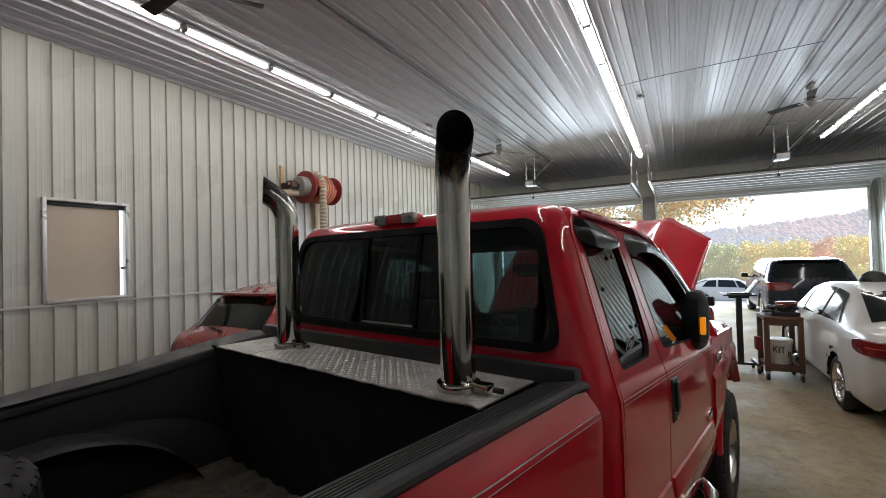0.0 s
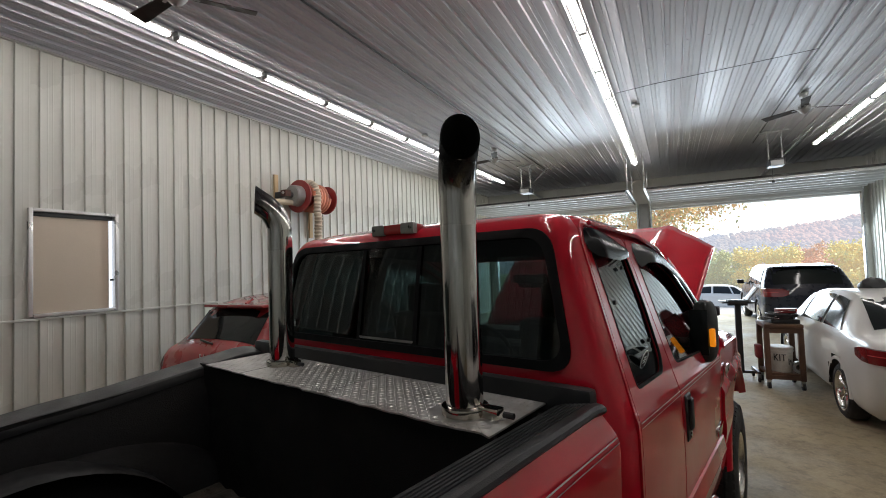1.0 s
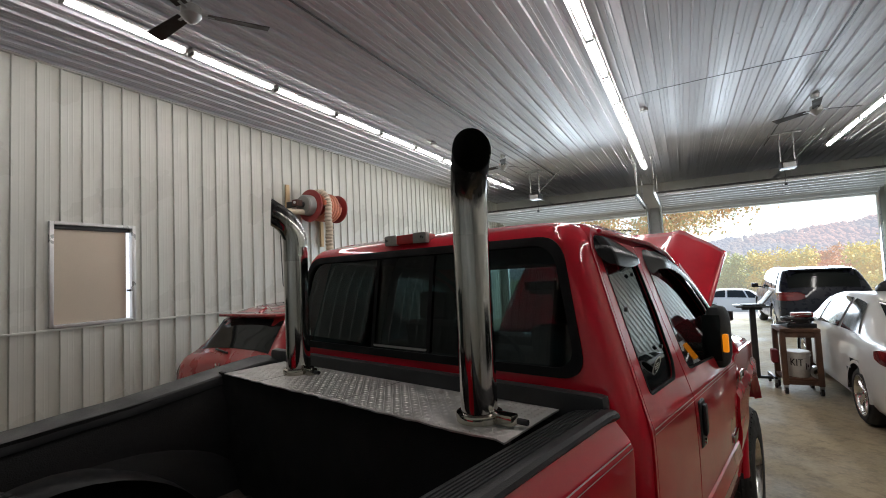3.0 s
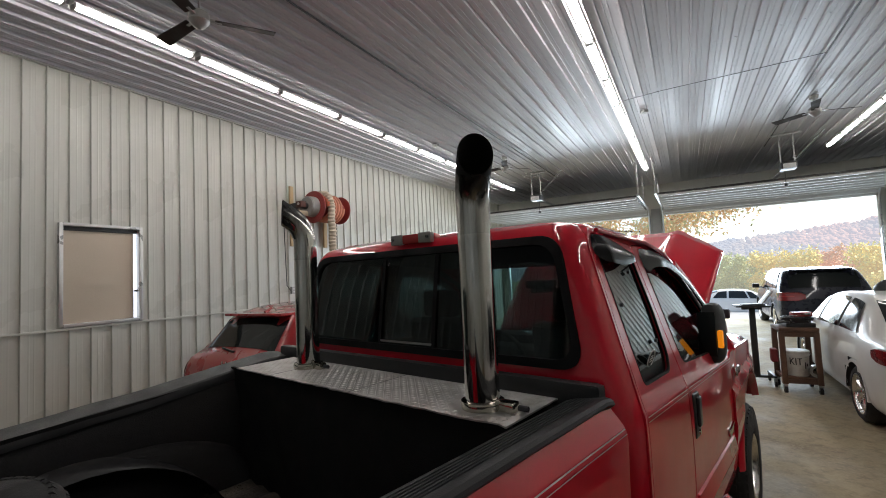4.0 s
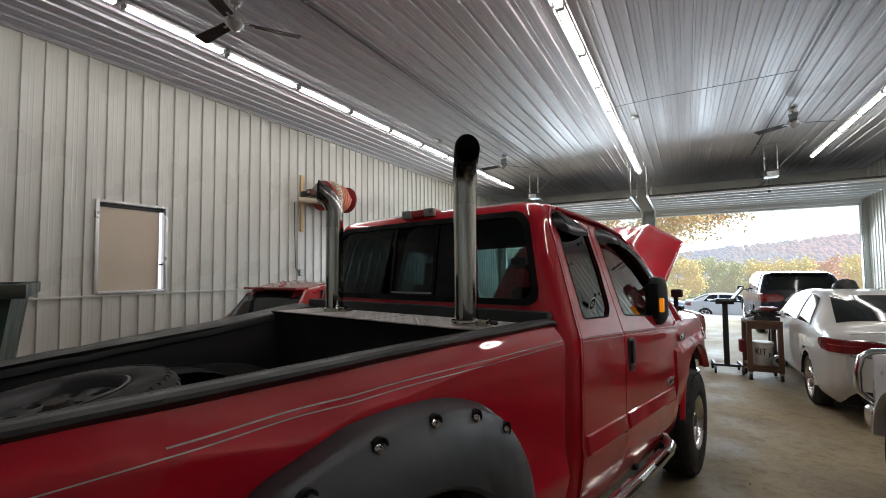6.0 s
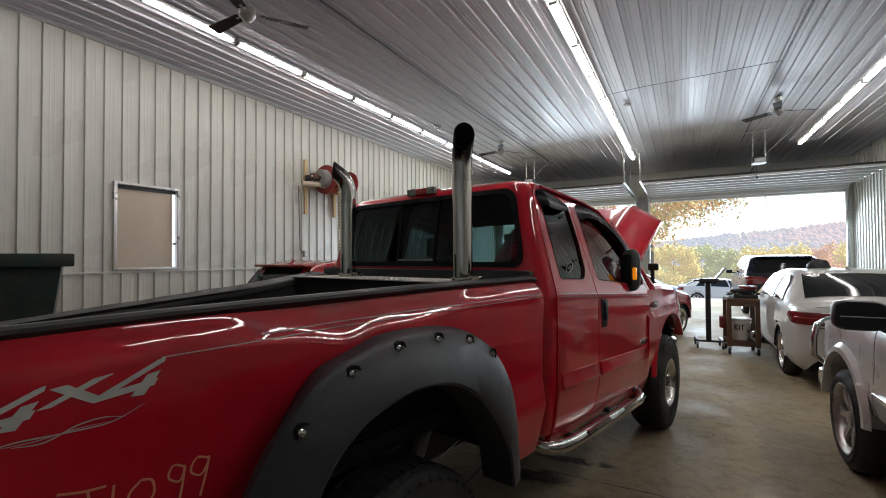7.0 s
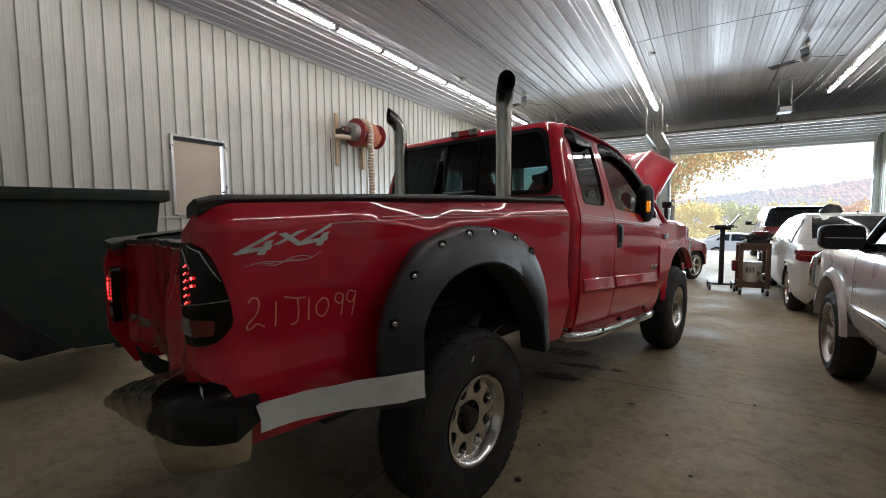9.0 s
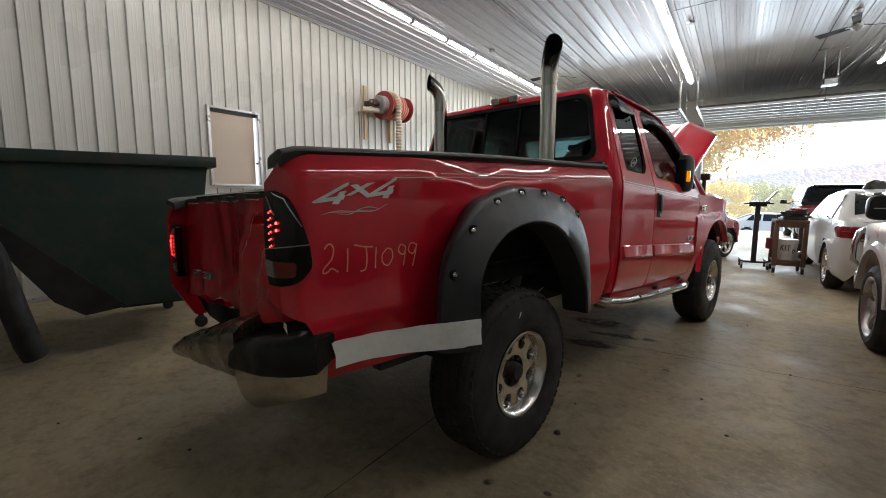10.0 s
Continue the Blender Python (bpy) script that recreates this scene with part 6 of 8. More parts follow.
# ---- tail ----
def tail_lamp(sign):
    back_shift = -0.004 if sign > 0 else 0.118
    drop = 0.0 if sign > 0 else -0.205

    def pl(a, b, c):
        inset, v, nx, ny = tail_plan(a)
        bulge = 0.004 + 0.008 * math.sin(math.pi * min(1, max(0, (b - 1.09) / 0.335)))
        wide = 0.928 - 0.62 * inset if sign > 0 else 0.97 - inset
        return (sign * (wide + (bulge - c) * nx), v + (bulge - c) * ny + back_shift, b + drop)

    outl = rounded([(-1.092, 1.14), (-1.10, 1.215), (-1.118, 1.284), (-1.142, 1.34), (-1.178, 1.385), (-1.252, 1.405), (-1.335, 1.40), (-1.335, 1.078), (-1.2, 1.08), (-1.14, 1.09)], 0.025)
    AC, BC = [-1.335 + 0.0125 * i for i in range(1, 20)], [1.12, 1.16, 1.2, 1.25, 1.3, 1.35, 1.38]
    t = part("tail_lamp", panel(outl, cuts_a=AC, cuts_b=BC, place=pl, thick=0.04), SMOKED, truck, "smoked tail lamp with lit red diodes", smooth=60)

    def piece(name, pts, mat, label, lift=0.003):
        part(name, panel(pts, cuts_a=AC, cuts_b=BC, place=lambda a, b, c: pl(a, b, c - lift - 0.002), thick=0.004), mat, t, label, smooth=60)

    piece("reverse_lens", rounded([(-1.323, 1.112), (-1.247, 1.108), (-1.247, 1.166), (-1.323, 1.172)], 0.01), LENS_CLEAR, "clear ribbed reversing lens")
    for i in range(6):
        b = 1.119 + i * 0.0088
        piece("lens_rib", [(-1.322, b), (-1.248, b - 0.004), (-1.248, b - 0.0015), (-1.322, b + 0.0025)], GREY_METAL, "pale rib of the reversing lens", 0.006)
    piece("red_lens", rounded([(-1.240, 1.110), (-1.150, 1.114), (-1.145, 1.162), (-1.240, 1.167)], 0.01), LENS_RED, "dark red lower lens")
    piece("lens_line", [(-1.332, 1.203), (-1.103, 1.221), (-1.103, 1.224), (-1.332, 1.206)], GREY_METAL, "thin pale lens joint")
    piece("rim_line", [(-1.245, 1.399), (-1.180, 1.378), (-1.122, 1.284), (-1.126, 1.284), (-1.184, 1.375), (-1.245, 1.395)], CHROME, "bright lens edge")
    piece("inner_ring", [(-1.30, 1.385), (-1.262, 1.36), (-1.225, 1.325), (-1.229, 1.322), (-1.265, 1.356), (-1.30, 1.380)], GREY_METAL, "pale reflector edge inside the lamp")
    for i in range(6):
        for q in (-1.246, -1.263):
            part("diode", lathe([(-0.002, 0.0027), (-0.004, 0.0019), (-0.005, 0.0)], 8, "y", at=Vector(pl(q, 1.215 + i * 0.0228 + (0.006 if q > -1.25 else 0), -0.003))), LED, t, "lit red diode")
    for b in (1.272, 1.296):
        part("diode", lathe([(-0.001, 0.0052), (-0.005, 0.0038), (-0.006, 0.0)], 10, "y", at=Vector(pl(-1.212, b, -0.004))), LED, t, "lit red diode")
    return t


tail_lamp(1)
tail_lamp(-1)


def tailgate_place(a, b, c):
    # a across, b up 0..1; pushed in towards the far corner, folded near the lamp
    v = lin(a, [(-0.86, -1.0), (-0.3, -1.005), (0.0, -1.03), (0.35, -1.105), (0.5, -1.12), (0.82, -1.155)])
    z = b * lin(a, [(-0.82, 1.345), (0.8, 1.392)]) + (1 - b) * lin(a, [(-0.8, 0.75), (0.2, 0.81), (0.8, 0.93)])
    w = 0.02 * noise.noise(Vector((a * 2.3, b * 1.6, 5))) + 0.010 * noise.noise(Vector((a * 7, b * 3, 2))) + 0.012 * noise.noise(Vector((a * 9 + b * 6, b * 7, 4))) * step((a - 0.1) / 0.3) + 0.04 * math.exp(-((a - 0.70 + 0.35 * (1 - b)) / 0.07) ** 2) - 0.02 * math.exp(-((a - 0.52 + 0.3 * (1 - b)) / 0.06) ** 2)
    return (a, v + w + c, z + 0.012 * noise.noise(Vector((a * 4, b, 9))))


bm = panel([(-0.84, 0.0), (-0.62, 0.02), (-0.50, 0.05), (-0.41, 0.01), (-0.30, 0.07), (-0.18, 0.03), (-0.08, 0.05), (0.05, 0.0), (0.80, 0.0), (0.80, 1.0), (-0.84, 1.0)], [rounded([(0.50, 0.78), (0.58, 0.76), (0.66, 0.80), (0.70, 0.92), (0.64, 0.945), (0.60, 0.88), (0.53, 0.85)], 0.012)], cuts_a=[-0.85 + 0.035 * i for i in range(52)], cuts_b=[0.05 * i for i in range(1, 20)], place=tailgate_place, thick=0.05)
tg = part("tailgate", bm, RED, truck, "dented red tailgate, buckled and pushed in", smooth=40)
part("top_trim", panel([(-0.84, 0.985), (0.80, 0.985), (0.80, 1.02), (-0.84, 1.02)], cuts_a=[-0.85 + 0.07 * i for i in range(26)], place=lambda a, b, c: tailgate_place(a, b, c - 0.006), thick=0.06), BLACK_PLASTIC, tg, "black tailgate top moulding")


def emblem(pts, x):
    bm = panel([(x + p[0] * 0.8, 0.262 + (p[1] - 0.26) * 0.72) for p in pts], place=lambda a, b, c: tailgate_place(a, b, c - 0.022), thick=0.02)
    part("emblem", bm, GREY_METAL, tg, "chrome model emblem on the tailgate", smooth=None)


emblem([(0, 0.215), (0.025, 0.215), (0.025, 0.25), (0.10, 0.25), (0.10, 0.268), (0.025, 0.268), (0.025, 0.287), (0.13, 0.287), (0.13, 0.305), (0, 0.305)], -0.65)
emblem([(0, 0.215), (0.14, 0.215), (0.14, 0.305), (0, 0.305), (0, 0.288), (0.11, 0.288), (0.11, 0.27), (0.03, 0.27), (0.03, 0.252), (0.11, 0.252), (0.11, 0.233), (0, 0.233)], -0.46)
# chipped paint along the gate's top edge and scratches by the fold
rng = random.Random(17)
for a0, a1, b in ((-0.78, -0.55, 0.972), (-0.42, -0.30, 0.968), (-0.12, 0.10, 0.974), (0.22, 0.33, 0.97), (0.45, 0.60, 0.972), (0.66, 0.74, 0.965)):
    n = 14
    pts = [(a0 + (a1 - a0) * i / n, b + rng.uniform(-0.004, 0.004)) for i in range(n + 1)]
    ribbon(pts, [0.002 + rng.uniform(0, 0.009) for _ in pts], BADGE, "paint_chip", tg, "bare chipped edge", place=lambda a, b, c: tailgate_place(a, b, -c), lift=0.004)
for a0, b0, a1, b1, wd in ((0.66, 0.93, 0.44, 0.12, 0.005), (0.60, 0.80, 0.50, 0.42, 0.003), (0.72, 0.7, 0.66, 0.2, 0.004), (0.30, 0.9, 0.22, 0.55, 0.0025), (0.76, 0.95, 0.75, 0.4, 0.005), (0.56, 0.88, 0.40, 0.5, 0.003), (0.70, 0.5, 0.68, 0.35, 0.014)):
    n = 18
    pts = [(a0 + (a1 - a0) * i / n + rng.uniform(-0.006, 0.006), b0 + (b1 - b0) * i / n) for i in range(n + 1)]
    ribbon(pts, [wd * rng.uniform(0.2, 1.0) for _ in pts], PINSTRIPE, "scratch", tg, "pale scratch in the paint", place=lambda a, b, c: tailgate_place(a, b, -c), lift=0.004)
# dark sheet stands for hanging scraps and the shaded gap around them
part("torn_fascia", panel([(-0.18, 0.69), (0.2, 0.65), (0.55, 0.60), (0.85, 0.80), (0.88, 0.92), (-0.25, 0.80), (-0.58, 0.785)], cuts_a=[-0.6 + 0.1 * i for i in range(15)], place=lambda a, b, c: (a, lin(a, [(-0.9, -1.02), (0.0, -1.06), (0.5, -1.08), (0.9, -1.10)]) + 0.03 * noise.noise(Vector((a * 5, b * 5, 2))), b), thick=0.03), DARK, truck, "dark torn panel that also fills the shaded gap below the tailgate")
part("paint_scrap", panel([(0.90, 0.945), (0.93, 0.925), (0.922, 0.96), (0.903, 0.965)], place=lambda a, b, c: (a, -1.195, b)), TAPE, truck, "bent pale scrap at the bumper")
# lower body behind the wheel
part("rear_valance", panel([(-1.04, 0.80), (-1.02, 0.735), (-0.62, 0.72), (-0.62, 0.80)], place=lambda a, b, c: (0.875 - c, a, b), thick=0.03), DARK, truck)


# bumper: chrome shell bent in two, black step pads
def bumper_half(s0, s1, shape, pad, mat, label):
    rows = []
    n = 18
    for i in range(n + 1):
        f = i / n
        u = s0 + (s1 - s0) * f
        v, z, tilt = shape(u)
        g = 1.0 if pad else 0.10 + 1.42 * f ** 0.55
        sec = [(0.14, 0.085), (0.05, 0.10), (0.015, 0.09), (0.0, 0.06), (-0.010, 0.03), (-0.014, 0.0), (-0.012, -0.03), (-0.002, -0.06), (0.022, -0.085), (0.06, -0.097), (0.12, -0.10)]
        c, s = math.cos(tilt), math.sin(tilt)
        if pad:
            # the shell ends short at the corner, stays under the pad and hangs deeper at its torn inner end
            sec = [(y * (1 - 0.65 * max(0.0, f - 0.5) * 2) if y > 0.03 else y, min(zz, 0.06) * (1.0 if zz > 0 else 1.16 - 0.16 * f)) for y, zz in sec]
        slant = [0.12 * (1 - f) * max(0.0, 0.04 - zz) / 0.14 if pad else 0.0 for y, zz in sec]
        rows.append([(u + d, v + y * c * g - zz * s * g, z + y * s * g + zz * c * g) for (y, zz), d in zip(sec, slant)])
    bm = grid_mesh(rows)
    for r in (rows[0], rows[-1]):
        bm.faces.new([bm.verts.new(p) for p in r])
    return part("bumper", bm, mat, truck, label, smooth=50)


def near_shape(u):
    u += 0.035
    return (0.03 + lin(u, [(0.5, -1.255), (0.8, -1.24), (0.9, -1.21), (0.96, -1.17), (1.02, -1.08)]), lin(u, [(0.5, 0.66), (0.75, 0.725), (1.02, 0.80)]), -0.05)


def far_shape(u):
    f = (u + 0.6) / 1.16
    return (-1.18 - 0.03 * f + 0.02 * noise.noise(Vector((u * 6, 1, 1))), 0.475 + 0.245 * f + 0.012 * noise.noise(Vector((u * 5, 3, 1))), 0.45)


b1 = bumper_half(0.515, 0.948, near_shape, True, CHROME_DIRTY, "weathered chrome step bumper, corner intact")
bumper_half(-0.6, 0.56, far_shape, False, BUMPER_DULL, "bent weathered chrome bumper half")
rows = []
for i in range(15):
    f = i / 14
    u = 0.517 + 0.432 * f
    k = 1 - 0.6 * max(0.0, f - 0.5) * 2
    v, z, _ = near_shape(u)
    low = 0.034 - 0.050 * f
    h = (1.22 - 0.30 * f) * min(1.0, 0.78 + 8 * (1 - f), 0.8 + 6 * f)
    slope = (near_shape(u + 0.01)[0] - near_shape(u - 0.01)[0]) / 0.02
    nx, ny = slope / math.hypot(slope, 1), -1 / math.hypot(slope, 1)
    sec = [(0.006, low - 0.004), (0.022, low), (0.028, low + 0.014), (0.026, 0.03 + 0.055 * h), (0.012, 0.03 + 0.084 * h), (-0.015 * k, 0.03 + 0.099 * h), (-0.06 * k, 0.03 + 0.105 * h), (-0.18 * k, 0.03 + 0.108 * h), (-0.18 * k, 0.02)]
    rows.append([(u + max(0.0, o) * nx, v + (o * ny if o > 0 else -o), z + dz) for o, dz in sec])
pad_mesh = grid_mesh(rows)
for r in (rows[0], rows[-1]):
    pad_mesh.faces.new([pad_mesh.verts.new((p[0] + 0.002, p[1], p[2])) for p in r])
part("step_pad", pad_mesh, PAD_RUBBER, b1, "black rubber step pad", smooth=50)
part("bumper_bracket", box(0.60, 0.70, -1.15, -0.85, 0.62, 0.70, 0.01), RUST, truck, "rusty bumper bracket")
part("hitch", box(-0.05, 0.4, -1.08, -1.0, 0.56, 0.66, 0.012), RUST, truck, "rusty receiver tube")

# loose things in the bed
spare = wheel(radius=0.40, width=0.27, rim=0.22, name="spare_tyre", tread=True, rim_mat=DARK_METAL)
tagged(spare, "worn spare truck tyre lying in the pickup bed", "tyre")
m_truck = truck.matrix_basis
spare.matrix_basis = m_truck @ pose(-0.35, -0.43, 1.212) @ pose(0, 0, 0, 8, 0, 0) @ pose(0, 0, 0, 0, -90, 0)
bar = single("pry_bar", box(-0.02, 0.02, -0.28, 0.28, 0, 0.03, 0.008), DARK_METAL, "dark steel bar lying in the dirty bed", "bar", at=m_truck @ pose(0.33, 0.42, 1.036, 0, 0, -38))
single("twig", tube([(0, 0, 0), (0.03, 0.05, 0.015), (0.05, 0.12, 0.01)], 0.006, 5), DARK_METAL, "small dark bit of scrap in the bed", "scrap", at=m_truck @ pose(0.18, 0.38, 1.045))
rng = random.Random(12)
bm = bmesh.new()
for i in range(260):
    x, y = rng.uniform(-0.75, 0.78), rng.uniform(-0.6, 0.66)
    r = rng.uniform(0.003, 0.011)
    res = bmesh.ops.create_icosphere(bm, subdivisions=1, radius=r)
    for v in res["verts"]:
        v.co = Vector((v.co.x * rng.uniform(0.8, 1.6) + x, v.co.y + y, v.co.z * 0.6 + 1.036 + r * 0.3))
single("debris", bm, BED_DIRT, "crumbs of dirt and debris on the bed floor", "debris", "stuff", at=m_truck.copy())
# ---- other vehicles ----
class Shell:
    """A car body: half cross-sections run from sill (0) over belt (3) and roof edge (4) to the roof's middle (6), along the length y."""

    def __init__(self, top, belt, wide, roof, low, mid=0.5):
        self.top, self.belt, self.wide, self.roof, self.low, self.mid = top, belt, wide, roof, low, mid

    def ring(self, y):
        zt, zb, w, wr, zl = (spline(y, c) for c in (self.top, self.belt, self.wide, self.roof, self.low))
        zb = min(zb, zt - 0.03)
        wr = min(wr, w * 0.95)
        g = zt - zb
        return [(w * 0.86, zl), (w * 0.97, zl + 0.10), (w, zl + self.mid * (zb - zl)), (w * 0.965, zb), (wr, zt - min(0.055, g * 0.45)), (wr * 0.62, zt - 0.012), (0.0, zt)]

    def at(self, y, t, off=0.0, side=1):
        def raw(yy, tt):
            r = self.ring(yy)
            k = list(range(len(r)))
            return Vector((spline(tt, list(zip(k, [p[0] for p in r]))), yy, spline(tt, list(zip(k, [p[1] for p in r])))))
        p = raw(y, t)
        if off:
            e = 0.02
            n = (raw(y + e, t) - raw(y - e, t)).cross(raw(y, min(6, t + e)) - raw(y, max(0, t - e)))
            if n.length > 1e-9:
                n.normalize()
                if n.x < 0 or (abs(n.x) < 0.05 and n.z < 0):
                    n = -n
                p = p + n * off
        return Vector((p.x * side, p.y, p.z))

    def skin(self, y0, y1, cut, ny=90):
        rows = []
        ts = [0, 0.3, 0.6, 1, 1.3, 1.6, 2, 2.35, 2.7, 2.9, 3, 3.1, 3.3, 3.6, 3.85, 4, 4.15, 4.4, 4.8, 5.3, 6]
        for i in range(ny + 1):
            y = y0 + (y1 - y0) * i / ny
            half = [self.at(y, t) for t in ts]
            rows.append([Vector((-p.x, p.y, p.z)) for p in half[:-1]] + [half[-1]] + half[-2::-1])
        bm = grid_mesh(rows, skip=cut)
        for r in (rows[0], rows[-1]):
            bm.faces.new([bm.verts.new(p) for p in r])
        return bm

    def patch(self, yb0, yb1, yt0, yt1, t0, t1, side, off=0.006, n=10, m=6):
        rows = []
        for i in range(n + 1):
            row = []
            for j in range(m + 1):
                a, b = i / n, j / m
                y = (yb0 + (yb1 - yb0) * a) * (1 - b) + (yt0 + (yt1 - yt0) * a) * b
                row.append(self.at(y, t0 + (t1 - t0) * b, off, side))
            rows.append(row)
        return grid_mesh(rows)

    def screen(self, y0, y1, spread0, spread1, off=0.006, n=12, m=8):
        """A pane across the car over the top surface from y0 to y1."""
        rows = []
        for j in range(m + 1):
            y = y0 + (y1 - y0) * j / m
            sp = spread0 + (spread1 - spread0) * j / m
            row = []
            for i in range(n + 1):
                q = -1 + 2 * i / n
                p = self.at(y, 6 - abs(q) * sp, off, 1 if q >= 0 else -1)
                row.append(p)
            rows.append(row)
        return grid_mesh(rows)


SEDAN = Shell(top=[(0, 0.85), (0.03, 1.01), (0.09, 1.075), (0.3, 1.10), (0.46, 1.12), (0.85, 1.31), (1.25, 1.44), (1.7, 1.485), (2.3, 1.475), (2.8, 1.41), (3.2, 1.22), (3.5, 1.06), (3.9, 0.98), (4.4, 0.86), (4.62, 0.74), (4.72, 0.58)],
              belt=[(0, 0.82), (0.04, 0.96), (0.4, 1.01), (1.2, 1.0), (2.5, 0.97), (3.4, 0.93), (4.2, 0.82), (4.6, 0.7), (4.72, 0.55)],
              wide=[(0, 0.76), (0.04, 0.83), (0.15, 0.885), (0.7, 0.91), (1.6, 0.915), (3.4, 0.915), (4.1, 0.89), (4.5, 0.78), (4.72, 0.55)],
              roof=[(0, 0.6), (0.1, 0.72), (0.6, 0.72), (1.4, 0.655), (2.2, 0.665), (2.9, 0.69), (3.5, 0.76), (4.2, 0.72), (4.72, 0.45)],
              low=[(0, 0.42), (0.1, 0.30), (0.3, 0.22), (4.2, 0.2), (4.72, 0.3)])
SUV = Shell(top=[(0, 0.95), (0.03, 1.08), (0.12, 1.2), (0.35, 1.5), (0.55, 1.64), (0.9, 1.69), (2.0, 1.70), (2.7, 1.64), (3.2, 1.38), (3.5, 1.2), (4.0, 1.12), (4.4, 1.02), (4.6, 0.85), (4.68, 0.6)],
            belt=[(0, 0.75), (0.05, 1.0), (0.3, 1.12), (1.2, 1.12), (2.6, 1.08), (3.5, 1.02), (4.3, 0.92), (4.68, 0.55)],
            wide=[(0, 0.80), (0.05, 0.88), (0.2, 0.93), (0.8, 0.945), (3.5, 0.945), (4.2, 0.90), (4.5, 0.8), (4.68, 0.6)],
            roof=[(0, 0.62), (0.12, 0.78), (0.4, 0.76), (0.8, 0.74), (2.0, 0.75), (2.8, 0.74), (3.5, 0.78), (4.68, 0.5)],
            low=[(0, 0.5), (0.1, 0.36), (0.3, 0.27), (4.3, 0.26), (4.68, 0.36)])
HATCH = Shell(top=[(0, 0.72), (0.03, 0.95), (0.08, 1.08), (0.25, 1.24), (0.45, 1.46), (0.55, 1.57), (0.7, 1.615), (1.2, 1.67), (2.0, 1.65), (2.5, 1.54), (3.0, 1.25), (3.3, 1.08), (3.8, 0.99), (4.1, 0.85), (4.28, 0.6)],
              belt=[(0, 0.70), (0.04, 0.92), (0.2, 1.08), (1.0, 1.06), (2.4, 1.0), (3.3, 0.95), (4.0, 0.82), (4.28, 0.55)],
              wide=[(0, 0.70), (0.05, 0.80), (0.2, 0.865), (0.7, 0.885), (3.4, 0.885), (4.0, 0.8), (4.28, 0.55)],
              roof=[(0, 0.6), (0.1, 0.68), (0.35, 0.63), (0.6, 0.60), (1.0, 0.63), (1.6, 0.66), (2.5, 0.68), (3.2, 0.74), (4.28, 0.45)],
              low=[(0, 0.45), (0.1, 0.33), (0.3, 0.22), (4.0, 0.22), (4.28, 0.32)])
CARWHEEL = {}


def car_wheel(radius, width, parent, m, spokes=5, alloy=None):
    key = (radius, width, spokes)
    if key not in CARWHEEL:
        w = wheel(radius=radius, width=width, rim=radius * 0.68, tread=False, spokes=spokes, rim_mat=alloy or ALU)
        w["label"] = "alloy wheel with a black tyre"
        CARWHEEL[key] = w
        w.parent, w.matrix_basis = parent, m
        return w
    c = copy_thing(CARWHEEL[key], m)
    c.parent = parent
    return c


def car(name, shell, length, at, paint, label, axles, wr=0.325, side_windows=(), rear=None, front=None, glass=CAR_GLASS, category="car", spokes=5):
    c = thing(name, label, category, at)
    half = spline(axles[0], shell.wide)

    def cut(p):
        return abs(p.x) > half * 0.62 and p.z < 0.9 and any((p.y - a) ** 2 + (p.z - wr) ** 2 < (wr + 0.055) ** 2 for a in axles)
    body = part("body", shell.skin(0, length, cut), paint, c, smooth=50)
    part("floor_pan", box(-half * 0.8, half * 0.8, 0.25, length - 0.3, 0.2, 0.42, 0.03), DARK, c, "dark underside")
    for a in axles:
        for s in (-1, 1):
            pts = [[(s * half * f, a - (wr + r) * math.cos(math.pi * i / 20), wr + (wr + r) * math.sin(math.pi * i / 20)) for f, r in ((0.999, 0.040), (0.8, 0.035), (0.5, 0.035))] for i in range(21)]
            part("wheel_arch", grid_mesh(pts), DARK, c, "dark wheel arch")
            pts = [[(s * half * f, a - (wr + r) * math.cos(math.pi * i / 20), wr + (wr + r) * math.sin(math.pi * i / 20)) for f, r in ((0.975, 0.088), (0.998, 0.078), (1.004, 0.06), (1.0, 0.04))] for i in range(21)]
            part("arch_lip", grid_mesh(pts), paint, c, "painted wheel arch lip")
            car_wheel(wr, 0.225, c, pose(s * (half - 0.13), a, wr, 0, 0, 0 if s > 0 else 180), spokes)
    for w in side_windows:
        for s in (-1, 1):
            part("side_window", shell.patch(*w, 3.12, 3.93, s, 0.014, 16, 8), glass, c, "dark side glass")
    if rear:
        part("rear_window", shell.screen(*rear), glass, c, "dark rear glass")
    if front:
        part("windscreen", shell.screen(*front), glass, c, "dark windscreen")
    return c


def car_bits(c, shell, lamp_y=(0.02, 0.42), lamp_t=(2.35, 2.85), mirror_y=3.0, mirror_z=1.0, paint=BLACK_PLASTIC, side_lamps=True):
    for s in (-1, 1):
        if side_lamps:
            part("tail_lamp", shell.patch(lamp_y[0], lamp_y[1], lamp_y[0], lamp_y[1], lamp_t[0], lamp_t[1], s, 0.012), LENS_RED, c, "red tail lamp")
        w = spline(mirror_y, shell.wide)
        m = part("door_mirror", box(min(s * (w + 0.02), s * (w + 0.2)), max(s * (w + 0.02), s * (w + 0.2)), mirror_y - 0.05, mirror_y + 0.06, mirror_z, mirror_z + 0.13, 0.03, seg=3), paint, c)
        part("mirror_foot", box(min(s * (w - 0.06), s * (w + 0.06)), max(s * (w - 0.06), s * (w + 0.06)), mirror_y - 0.02, mirror_y + 0.04, mirror_z, mirror_z + 0.04, 0.01), BLACK_PLASTIC, m)


